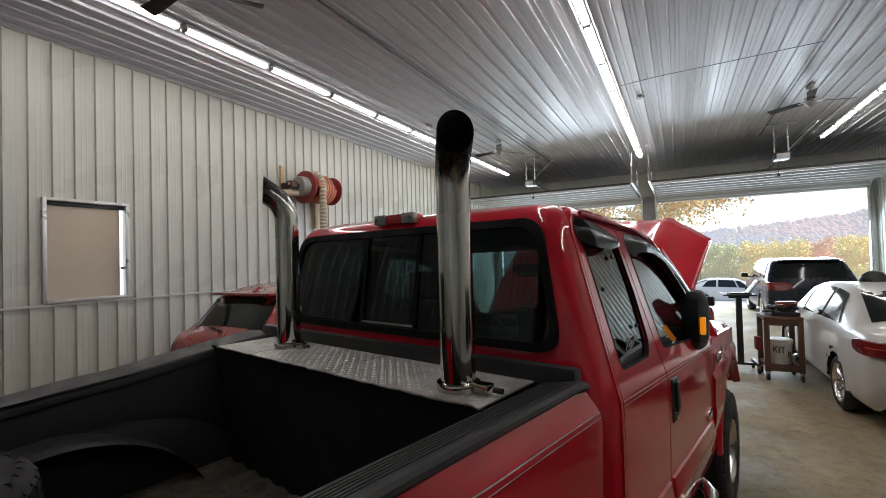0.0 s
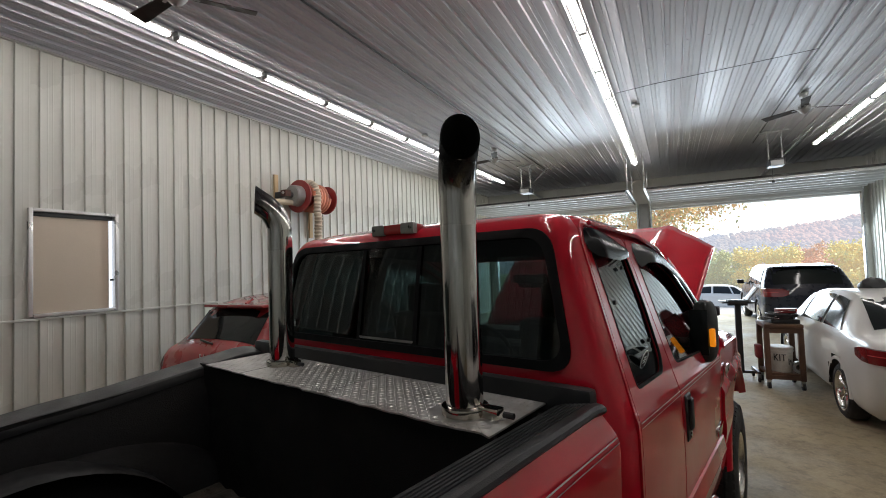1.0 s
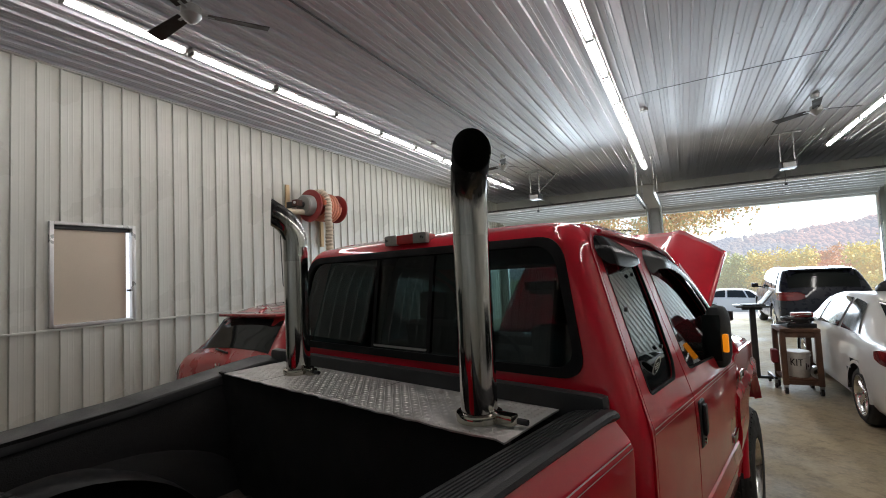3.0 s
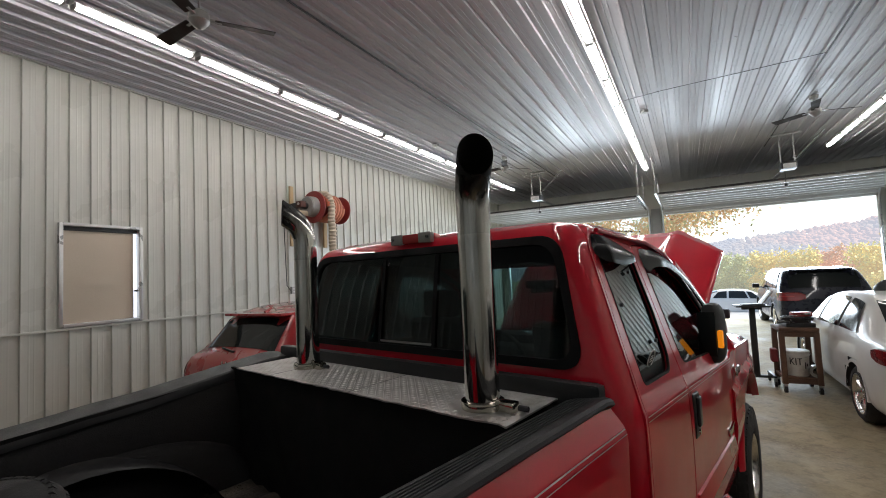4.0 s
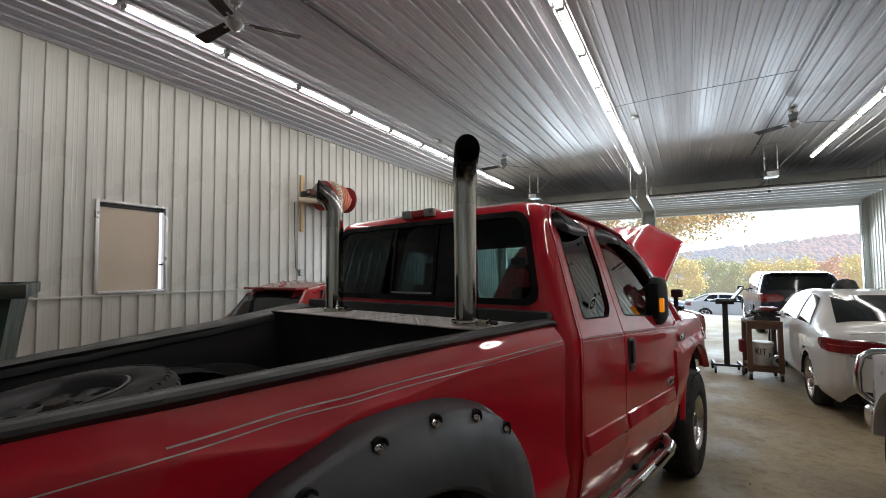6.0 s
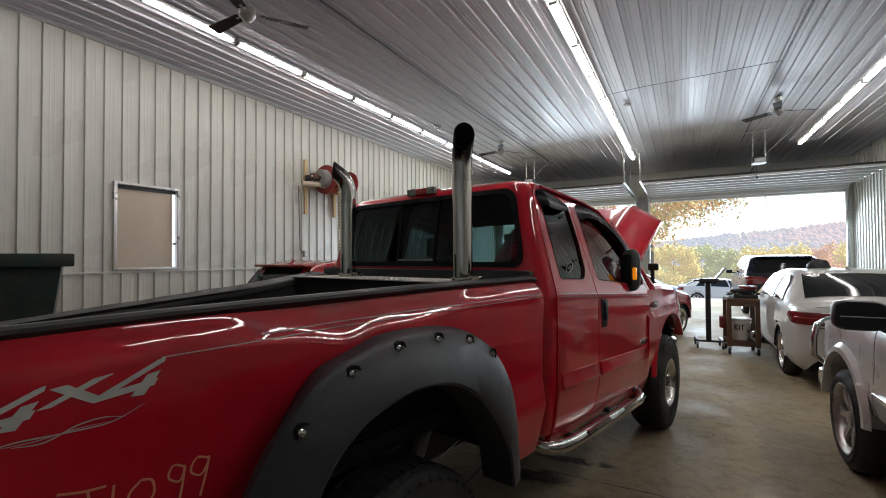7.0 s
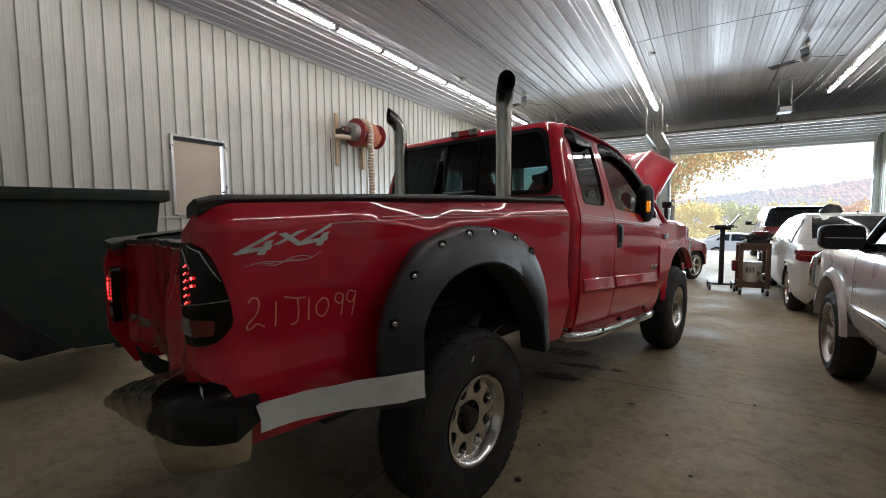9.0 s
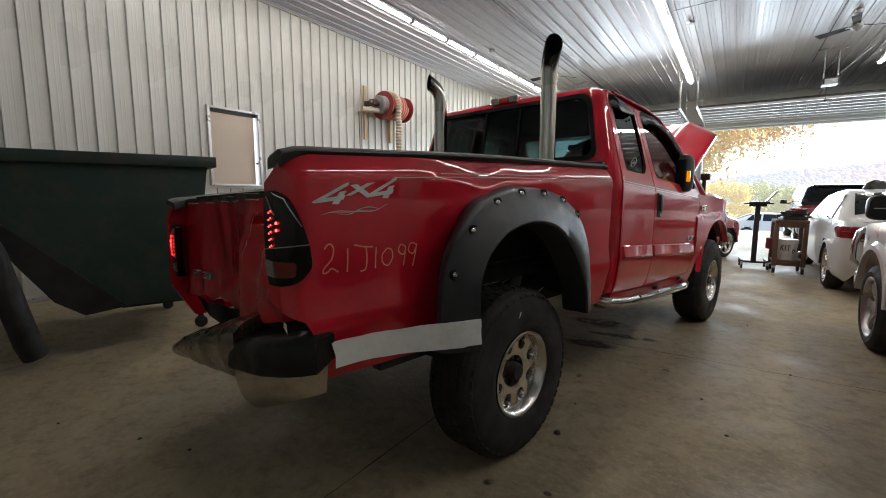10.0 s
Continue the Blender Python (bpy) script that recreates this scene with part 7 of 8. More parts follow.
def rear_lamps(c, shell, x0, z0, z1, wrap):
    """Wide lamps across the tail that follow the corner into the sides."""
    for s in (-1, 1):
        def strip(za, zb, lift, a=0.0, b=1.0):
            path = [(x0 + (0.72 - x0) * i / 6, -0.02 - lift) for i in range(7)] + [(spline(y, shell.wide) * 0.992 + 0.012 + lift, y - 0.025 * (1 - i / 7)) for i, y in enumerate([0.01 + (wrap - 0.01) * q / 7 for q in range(8)])]
            path = path[int(a * 14):int(b * 14) + 1]
            n = len(path) - 1
            rows = []
            for i, (x, y) in enumerate(path):
                g = min(1.0, 0.45 + 0.2 * i, 0.55 + 0.2 * (n - i))
                zm, h = (za + zb) / 2, (zb - za) / 2 * g
                rows.append([(s * (x - 0.02), y + 0.02, zm - h), (s * x, y, zm - h * 0.92), (s * (x + 0.004), y - 0.004, zm), (s * x, y, zm + h * 0.92), (s * (x - 0.02), y + 0.02, zm + h)])
            return grid_mesh(rows)
        t = part("tail_lamp", strip(z0, z1, 0.0), LENS_RED, c, "wide red tail lamp", smooth=50)
        part("clear_band", strip(z0 + (z1 - z0) * 0.52, z0 + (z1 - z0) * 0.62, 0.005, 0.3, 0.7), LENS_PINK, t, "paler red band in the lamp", smooth=50)


# white sedan by the aisle
sedan = car("sedan", SEDAN, 4.72, pose(3.93, 4.62, 0), WHITE_CAR, "glossy white four-door sedan parked on the shop floor", (1.02, 3.82), 0.325,
            side_windows=((0.95, 1.62, 1.25, 1.66), (1.72, 2.6, 1.75, 2.45), (2.68, 3.25, 2.53, 2.75)), rear=(0.55, 1.20, 1.86, 1.72), front=(2.78, 3.45, 1.75, 1.7))
car_bits(sedan, SEDAN, (0.02, 0.36), (2.62, 2.95), 3.0, 0.96, WHITE_CAR, False)
part("bumper_insert", box(-0.62, 0.62, -0.012, 0.12, 0.30, 0.43, 0.03), DARK, sedan, "black lower bumper insert")
part("number_plate", box(-0.16, 0.16, -0.022, 0.0, 0.60, 0.72, 0.006), GREY_METAL, sedan, "blank number plate")
rear_lamps(sedan, SEDAN, 0.36, 0.825, 0.985, 0.40)
part("boot_seam", SEDAN.screen(0.075, 0.083, 1.9, 1.9, 0.004, 16, 1), DARK, sedan, "dark seam of the boot lid")
part("boot_seam", box(-0.70, 0.70, -0.006, 0.004, 0.795, 0.803), DARK, sedan, "dark seam over the bumper")
for s in (-1, 1):
    part("boot_seam", box(s * 0.705 - 0.003, s * 0.705 + 0.003, -0.008, 0.006, 0.80, 0.96), DARK, sedan, "dark seam of the boot lid")
part("fin_aerial", tube([(0, 1.5, 1.455), (0, 1.62, 1.49), (0, 1.5, 1.53)], [0.03, 0.02, 0.004], 8), WHITE_CAR, sedan)
for s in (-1, 1):
    part("exhaust_tip", lathe([(0.0, 0.03), (0.12, 0.034), (0.12, 0.028), (0.0, 0.026)], 16, "y", at=(s * 0.45, 0.02, 0.33)), CHROME, sedan, "chrome exhaust tip")
    part("sill_trim", SEDAN.patch(1.45, 3.35, 1.45, 3.35, 0.9, 1.05, s, 0.006), WHITE_CAR, sedan)

# unidentified dark object on the sedan roof, built as a rough lump
bm = bmesh.new()
bmesh.ops.create_icosphere(bm, subdivisions=3, radius=0.15)
for v in bm.verts:
    v.co = Vector((v.co.x * 1.05, v.co.y * 0.8, max(0.0, v.co.z * 0.9 + 0.02))) * (1 + 0.25 * noise.noise(v.co * 9))
single("folded_cloth", bm, BLACK_PLASTIC, "crumpled black lump lying on the roof of a white sedan", "cloth", at=pose(3.72, 6.69, 1.468))
# second pale car beyond it
wagon = car("wagon", HATCH, 4.28, pose(5.72, 5.75, 0), WHITE_CAR, "white estate car parked against the side wall", (0.85, 3.4), 0.32,
            side_windows=((0.55, 1.2, 0.75, 1.25), (1.3, 2.1, 1.35, 2.0), (2.18, 2.95, 2.1, 2.4)), rear=(0.12, 0.5, 1.7, 1.75), front=(2.45, 3.2, 1.75, 1.7))
car_bits(wagon, HATCH, (0.03, 0.25), (2.45, 2.95), 2.75, 1.0, WHITE_CAR)

# dark SUV standing in the doorway
suv = car("suv", SUV, 4.68, pose(4.25, 12.4, 0), NAVY_CAR, "glossy black SUV parked in the doorway", (0.95, 3.75), 0.37,
          side_windows=((0.5, 1.05, 0.72, 1.1), (1.15, 2.05, 1.2, 1.98), (2.15, 3.15, 2.08, 2.62)), rear=(0.14, 0.5, 1.55, 1.7), front=(2.72, 3.4, 1.75, 1.7))
car_bits(suv, SUV, (0.04, 0.3), (2.5, 2.97), 3.0, 1.1, BLACK_PLASTIC, False)
part("roof_spoiler", box(-0.62, 0.62, 0.42, 0.62, 1.63, 1.67, 0.012), NAVY_CAR, suv, "black roof spoiler edge")
rear_lamps(suv, SUV, 0.40, 0.90, 1.12, 0.34)

# red hatchback between the pickup and the wall
hatch = car("hatchback", HATCH, 4.28, pose(-3.33, 1.75, 0), RED_CAR, "bright red hatchback parked beside the wall", (0.85, 3.42), 0.33,
            side_windows=((0.55, 1.2, 0.75, 1.25), (1.3, 2.1, 1.35, 2.0), (2.18, 2.95, 2.1, 2.4)), rear=(0.24, 0.52, 1.75, 1.75), front=(2.45, 3.2, 1.75, 1.7))
car_bits(hatch, HATCH, (0.03, 0.28), (2.5, 2.95), 2.75, 1.0, RED_CAR)
part("roof_spoiler", box(-0.52, 0.52, 0.42, 0.70, 1.572, 1.606, 0.014, seg=3), RED_CAR, hatch, "red roof spoiler")
part("fin_aerial", tube([(0, 0.62, 1.60), (0, 0.72, 1.655), (0, 0.66, 1.69)], [0.022, 0.014, 0.004], 8), RED_CAR, hatch)
part("wiper", tube([(0.0, 0.17, 1.19), (-0.25, 0.2, 1.22)], 0.012, 6), BLACK_PLASTIC, hatch)
for dx in (-0.035, 0.035):
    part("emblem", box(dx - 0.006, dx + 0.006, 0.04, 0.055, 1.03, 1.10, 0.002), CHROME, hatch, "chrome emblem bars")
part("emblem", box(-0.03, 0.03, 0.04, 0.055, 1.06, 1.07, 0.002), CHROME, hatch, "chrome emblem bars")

# red car ahead of the pickup
coupe = car("red_sedan", SEDAN, 4.72, pose(-0.82, 5.61, 0, 0, 0, -28), RED_CAR, "dark red sedan parked ahead of the pickup", (1.02, 3.82), 0.325,
            side_windows=((0.95, 1.62, 1.25, 1.66), (1.72, 2.6, 1.75, 2.45), (2.68, 3.25, 2.53, 2.75)), rear=(0.50, 1.22, 1.98, 1.96), front=(2.78, 3.45, 1.75, 1.7))
car_bits(coupe, SEDAN, (0.03, 0.34), (2.42, 2.86), 3.0, 0.96, BLACK_PLASTIC)

# ---- white full-size pickup with a chrome grille guard ----
work_truck = thing("white_pickup", "white full-size pickup with a chrome grille guard and dark mirrors", "truck", pose(3.9, 2.36, 0))
def wt_u(z):
    return spline(z, [(0.5, 0.90), (0.62, 0.945), (0.75, 0.965), (0.95, 0.96), (1.1, 0.955), (1.2, 0.93), (1.26, 0.88)])


for s in (-1, 1):
    pl = side_place(s, wt_u)
    f = part("fender", panel([(-0.62, 0.56), (-0.47, 0.56)] + arch(0, 0.44, 0.47, 0.45, 165, 12) + [(0.62, 0.50), (0.80, 0.55), (0.84, 0.80), (0.78, 1.04), (0.4, 1.12), (-0.3, 1.17), (-0.62, 1.18)],
                             cuts_a=[-0.6 + 0.1 * i for i in range(15)], cuts_b=[0.5 + 0.05 * i for i in range(16)], place=lambda a, b, c: pl(a, b, c + max(0, a - 0.45) ** 2 * 0.55), thick=0.04), SILVER_CAR, work_truck, "white front fender", smooth=30)
    rows = []
    for i in range(21):
        a = math.pi * (0.02 + 0.96 * i / 20)
        rows.append([(s * 0.962, -0.56 * math.cos(a), 0.44 + 0.54 * math.sin(a)), (s * 0.995, -0.53 * math.cos(a), 0.44 + 0.505 * math.sin(a)), (s * 1.0, -0.49 * math.cos(a), 0.44 + 0.465 * math.sin(a)), (s * 0.95, -0.475 * math.cos(a), 0.44 + 0.45 * math.sin(a)), (s * 0.6, -0.475 * math.cos(a), 0.44 + 0.45 * math.sin(a))])
    part("arch_flare", grid_mesh(rows), SILVER_CAR, f, "white arch flare")
    d = part("door", panel(rounded([(-1.72, 0.52), (-0.64, 0.52), (-0.635, 1.18), (-0.75, 1.19), (-1.72, 1.22)], 0.03), cuts_b=[0.5 + 0.05 * i for i in range(16)], place=pl, thick=0.04), SILVER_CAR, work_truck, "white front door", smooth=30)
    d2 = part("door", panel(rounded([(-2.75, 0.52), (-1.735, 0.52), (-1.735, 1.22), (-2.75, 1.22)], 0.03), cuts_b=[0.5 + 0.05 * i for i in range(16)], place=pl, thick=0.04), SILVER_CAR, work_truck, "white rear door", smooth=30)
    part("bed_side", panel([(-4.6, 0.55), (-4.2, 0.52), (-4.15, 0.52)] + arch(-3.6, 0.44, 0.47, 0.45, 165, 15) + [(-2.77, 0.52), (-2.77, 1.22), (-4.6, 1.22)], cuts_b=[0.5 + 0.05 * i for i in range(16)], place=pl, thick=0.04), SILVER_CAR, work_truck, "white rear side", smooth=30)
    part("cladding", panel([(-1.71, 0.60), (-0.68, 0.60), (-0.66, 0.74), (-1.71, 0.74)], cuts_b=[0.65, 0.7], place=lambda a, b, c: (s * (wt_u(b) + 0.016 - c), a, b), thick=0.02), GREY_METAL, d, "grey ribbed lower cladding")
    part("sill_strip", box(min(s * 0.955, s * 0.99), max(s * 0.955, s * 0.99), -1.71, -0.66, 0.735, 0.765, 0.006), CHROME, d, "bright trim strip")
    part("handle", box(min(s * 0.955, s * 0.985), max(s * 0.955, s * 0.985), -1.62, -1.46, 1.04, 1.10, 0.01), BLACK_PLASTIC, d, "black door handle")
    part("front_pillar", tube([(s * 0.90, -0.62, 1.19), (s * 0.86, -0.85, 1.38), (s * 0.76, -1.22, 1.68)], 0.04, 8), BLACK_PLASTIC, work_truck, "dark front pillar")
    part("side_glass", panel([(-1.70, 1.22), (-0.80, 1.20), (-1.20, 1.62), (-1.70, 1.66)], place=lambda a, b, c: (s * (0.915 - (b - 1.2) * 0.28), a, b), thick=0.005), CAR_GLASS, d, "dark side glass")
    part("side_glass", panel([(-2.70, 1.22), (-1.78, 1.22), (-1.78, 1.66), (-2.60, 1.62)], place=lambda a, b, c: (s * (0.915 - (b - 1.2) * 0.28), a, b), thick=0.005), CAR_GLASS, d2, "dark side glass")
    mr = part("door_mirror", bmesh.new(), BLACK_PLASTIC, work_truck, "large dark door mirror with a pale line")
    rows = []
    for v, g in ((-0.93, 0.93), (-0.91, 1.0), (-0.86, 1.0), (-0.80, 0.85), (-0.77, 0.5), (-0.765, 0.05)):
        rows.append([(s * (1.10 + 0.135 * g * abs(math.cos(k * math.pi / 12)) ** 0.5 * (1 if math.cos(k * math.pi / 12) > 0 else -1)), v, 1.30 + 0.095 * g * abs(math.sin(k * math.pi / 12)) ** 0.5 * (1 if math.sin(k * math.pi / 12) > 0 else -1)) for k in range(24)])
    rows[0:0] = [[(s * 1.10, -0.928, 1.30)] * 24]
    mr.data = mesh_of("door_mirror", grid_mesh(rows, close_v=True), BLACK_PLASTIC, 40)
    part("mirror_line", box(min(s * 0.985, s * 1.2), max(s * 0.985, s * 1.2), -0.936, -0.93, 1.292, 1.298), BADGE, mr)
    part("mirror_foot", tube([(s * 0.90, -0.78, 1.20), (s * 0.97, -0.84, 1.24), (s * 1.0, -0.86, 1.27)], 0.045, 8), BLACK_PLASTIC, mr)
    car_wheel(0.385, 0.27, work_truck, pose(s * 0.85, 0, 0.385, 0, 0, 0 if s > 0 else 180), 6, DULL_ALLOY)
    car_wheel(0.385, 0.27, work_truck, pose(s * 0.85, -3.6, 0.385, 0, 0, 0 if s > 0 else 180), 6, DULL_ALLOY)
    part("headlamp", box(min(s * 0.62, s * 0.86), max(s * 0.62, s * 0.86), 0.72, 0.86, 0.84, 1.02, 0.03), LENS_CLEAR, work_truck, "clear headlamp")
    # guard hoop round the lamp
    part("guard_hoop", tube([(s * 0.46, 1.0, 0.52), (s * 0.46, 1.02, 0.95), (s * 0.50, 1.0, 1.04), (s * 0.62, 0.97, 1.07), (s * 0.84, 1.00, 1.05), (s * 0.92, 0.98, 1.0), (s * 0.95, 0.97, 0.88), (s * 0.95, 0.97, 0.70), (s * 0.86, 0.99, 0.62), (s * 0.46, 1.0, 0.62)], 0.028, 10), CHROME, work_truck, "chrome grille guard hoop", smooth=60)
    part("bumper_end", box(min(s * 0.5, s * 0.93), max(s * 0.5, s * 0.93), 0.76, 0.98, 0.42, 0.60, 0.05, seg=3), CHROME, work_truck, "chrome bumper end")
rows = []
for i in range(11):
    y = 0.84 - 1.50 * i / 10
    z = spline(y, [(-0.66, 1.20), (0.0, 1.17), (0.5, 1.12), (0.78, 1.06), (0.84, 0.98)])
    rows.append([(0.88 * q, y - 0.05 * q * q * (y > 0.5), z - 0.03 * abs(q) ** 4 + 0.02 * (1 - abs(q) ** 2)) for q in [(-1 + j / 6) for j in range(13)]])
part("hood", grid_mesh(rows), SILVER_CAR, work_truck, "white hood", smooth=50)
part("grille", box(-0.6, 0.6, 0.76, 0.86, 0.7, 1.02, 0.02), BLACK_PLASTIC, work_truck, "dark grille")
part("bumper", box(-0.55, 0.55, 0.8, 0.98, 0.42, 0.60, 0.04), CHROME, work_truck, "chrome bumper")
part("guard_bar", tube([(-0.46, 1.03, 0.93), (0.46, 1.03, 0.93)], 0.028, 10), CHROME, work_truck)
part("guard_bar", tube([(-0.46, 1.02, 0.62), (0.46, 1.02, 0.62)], 0.028, 10), CHROME, work_truck)
part("roof", box(-0.74, 0.74, -2.7, -1.2, 1.68, 1.76, 0.04, seg=3), SILVER_CAR, work_truck, "white roof")
part("underside", box(-0.7, 0.7, -4.5, 0.8, 0.36, 0.56, 0.02), DARK, work_truck, "dark underside")
rows = [[(q * w, y - 0.08 * q * q, z) for q in [(-1 + j / 5) for j in range(11)]] for w, y, z in ((0.74, -1.2, 1.68), (0.82, -0.9, 1.42), (0.88, -0.6, 1.20))]
part("windscreen", grid_mesh(rows), DEEP, work_truck, "dark windscreen", smooth=50)
part("dashboard", box(-0.8, 0.8, -1.0, -0.7, 1.0, 1.22, 0.05), SEAT, work_truck, "dark dashboard")
for u in (-0.42, 0.42):
    part("front_seat", box(u - 0.26, u + 0.26, -1.9, -1.7, 0.7, 1.42, 0.06, seg=3), SEAT, work_truck, "dark seat")
part("tailgate", box(-0.92, 0.92, -4.62, -4.56, 0.6, 1.22, 0.02), SILVER_CAR, work_truck, "white tailgate")
sw = part("steering_wheel", tube([(-0.42 + 0.19 * math.cos(2 * math.pi * k / 20), -1.12 - 0.06 * math.sin(2 * math.pi * k / 20), 1.16 + 0.18 * math.sin(2 * math.pi * k / 20)) for k in range(20)], 0.015, 8, closed=True), BLACK_PLASTIC, work_truck, "dark steering wheel")

# ---- dumpster ----
dump = thing("dumpster", "dark green steel dumpster with a sloping belly, on casters", "dumpster", pose(-2.367, -0.69, 0, 0, 0, -21))
# local y runs away along the near side (negative towards the open end), x away from the aisle
side = [(-0.02, 1.66), (-0.17, 0.47), (-0.26, 0.40), (-0.74, 0.40), (-1.54, 1.21), (-2.6, 1.40), (-2.6, 1.66)]
bm = panel([(a, b) for a, b in side], place=lambda a, b, c: (-c, a, b), thick=0.02)
part("side_wall", bm, DUMP_GREEN, dump, "dark green side wall", smooth=None)
bm = panel([(a, b) for a, b in side], place=lambda a, b, c: (-1.62 - c, a, b), thick=0.02)
part("side_wall", bm, DUMP_GREEN, dump, "dark green side wall", smooth=None)
for (a0, b0), (a1, b1) in zip(side[:6], side[1:7]):
    rows = [[(-0.02, a0, b0), (-0.02, a1, b1)], [(-1.62, a0, b0), (-1.62, a1, b1)]]
    part("bottom_sheet", grid_mesh(rows), DUMP_GREEN, dump, smooth=None)
rim = part("rim", box(-0.04, 0.055, -2.65, 0.055, 1.64, 1.74, 0.012), DUMP_GREEN, dump, "boxed green rim")
part("rim", box(-1.66, -0.042, -0.02, 0.053, 1.64, 1.74, 0.012), DUMP_GREEN, dump, "boxed green rim")
part("rim", box(-1.66, -1.56, -2.65, -0.022, 1.64, 1.74, 0.012), DUMP_GREEN, dump, "boxed green rim")
bm = box(-1.5, 0.02, -2.1, -1.95, 1.12, 1.28, 0.01)
part("belly_beam", bm, DARK, dump, "dark cross beam")
bm = panel([(-0.72, 0.40), (-1.22, 0.90), (-1.50, 1.18), (-1.56, 1.08), (-1.40, 0.80), (-1.21, 0.50), (-1.02, 0.36)], place=lambda a, b, c: (0.03 - c, a, b), thick=0.03)
part("skid", bm, DARK, dump, "dark rusty skid plate")
part("base_frame", box(-1.55, -0.25, -0.70, -0.30, 0.33, 0.398, 0.01), DARK, dump)
# dark box close to the floor below the far side
part("base_rail", box(-1.62, -1.50, -0.80, -0.08, 0.06, 0.398, 0.01), DARK, dump, "dark box low under the far side")
for x, y, r in ((-1.452, -0.348, 0.055), (-0.383, -0.117, 0.06)):
    cs = part("caster", lathe([(-0.022, 0.0), (-0.022, r), (0.022, r), (0.022, 0.0)], 18, at=(x, y, r)), RUBBER, dump, "black caster wheel")
    part("fork", box(x - 0.03, x + 0.03, y - 0.025, y + 0.025, r + 0.01, 0.42, 0.006), DARK_METAL, cs)
rubble = bmesh.new()
box(-1.58, -0.05, -2.5, -0.08, 1.44, 1.52, bm=rubble)
part("load", rubble, DARK, dump, "dark rubbish inside")
single("skid_prop", tube([(-2.82, -2.42, 1.6), (-2.79, -2.27, 1.25), (-2.77, -2.16, 0.92), (-2.76, -2.08, 0.5), (-2.765, -2.02, 0.2), (-2.775, -1.98, 0.09)], 0.088, 16), RUBBER, "thick black exhaust hose slanting down to the floor", "hose")

# ---- hose reel on the wall ----
reel = thing("hose_reel", "red hose reel with orange hose on two wall battens", "hose reel", pose(-5.26, 5.30, 3.48))
RY0, RY1 = -0.12, 0.62
part("batten", box(-0.315, -0.275, -0.50, -0.41, -0.80, 0.42, 0.005), WOOD, reel, "raw pine batten")
part("batten", box(-0.315, -0.275, 0.42, 0.51, -0.80, 0.10, 0.005), WOOD, reel, "raw pine batten")
part("arm", box(-0.28, -0.05, -0.50, -0.46, -0.06, 0.06, 0.006), DARK_METAL, reel)
part("arm", box(-0.28, -0.05, 0.64, 0.68, -0.06, 0.06, 0.006), DARK_METAL, reel)
for a, b, r in ((RY0 - 0.04, RY0, 0.33), (RY1, RY1 + 0.04, 0.30)):
    part("flange", lathe([(a, 0.02), (a, r - 0.02), (a + 0.01, r), (b - 0.01, r), (b, r - 0.02), (b, 0.02)], 36, "y"), REEL_RED, reel, "red reel flange")
part("drum", lathe([(RY0, 0.18), (RY1, 0.16)], 28, "y"), REEL_RED, reel)
part("motor_disc", lathe([(-0.34, 0.02), (-0.34, 0.18), (-0.32, 0.20), (-0.16, 0.21), (-0.16, 0.02)], 32, "y"), GREY_METAL, reel, "grey motor cover")
part("motor", lathe([(-0.50, 0.02), (-0.50, 0.05), (-0.40, 0.06), (-0.34, 0.06)], 16, "y"), DARK_METAL, reel, "dark motor shaft")
part("valve", box(-0.08, 0.06, -0.54, -0.40, -0.04, 0.08, 0.012), VALVE_BROWN, reel, "rusty red valve block")
part("valve_knob", lathe([(-0.56, 0.0), (-0.56, 0.025), (-0.5, 0.03)], 10, "y", at=(0, 0, 0.02)), TRIM, reel, "brass coloured fitting")
part("duct", tube([(-0.1, -0.75, -0.16), (-0.02, -0.55, -0.16), (0.0, -0.3, -0.15), (0.0, -0.18, -0.12)], 0.055, 14), CARD, reel, "tan cloth outlet sleeve")
pts = []
for i in range(5 * 20 + 1):
    a = 2 * math.pi * i / 20
    pts.append((0.245 * math.cos(a), RY0 + 0.17 + 0.40 * i / 100, 0.245 * math.sin(a)))
part("hose", tube(pts, 0.058, 12), HOSE_ORANGE, reel, "coiled orange hose", smooth=60)
pts, rad = [], []
rng = random.Random(44)
for i in range(181):
    f = i / 180
    if f < 0.34:
        pts.append((0.27 * math.cos(math.pi * 0.75 * (1 - f / 0.34)), 0.09, 0.29 * math.sin(math.pi * 0.75 * (1 - f / 0.34))))
    else:
        pts.append((0.27 + 0.02 * (f - 0.34), 0.09 + 0.015 * (f - 0.34), -(f - 0.34) * 2.4))
    if f > 0.3:
        pts[-1] = (pts[-1][0] + 0.006 * math.sin(i * 0.21), pts[-1][1] + 0.008 * math.sin(i * 0.13 + 1), pts[-1][2])
    rad.append(0.074 * (1 + 0.13 * math.sin(i * 1.15) + rng.uniform(-0.07, 0.07)))
part("drop_hose", tube(pts, rad, 14), HOSE_TAN, reel, "tan ribbed fabric hose hanging down", smooth=60)
nz = part("nozzle", lathe([(-1.75, 0.09), (-1.6, 0.085), (-1.57, 0.07)], 16, "z", at=(0.285, 0.1, 0)), CARD, reel, "cloth hose end")
ob = thing("outlet_box", "grey electrical outlet box on the wall", "outlet", pose(-5.6, 4.85, 1.80))
part("box", box(-0.005, 0.05, -0.05, 0.05, -0.07, 0.07, 0.008), GREY_METAL, ob)
for z in (-0.03, 0.03):
    part("socket", box(0.048, 0.054, -0.02, 0.02, z - 0.018, z + 0.018, 0.004), TRIM, ob)
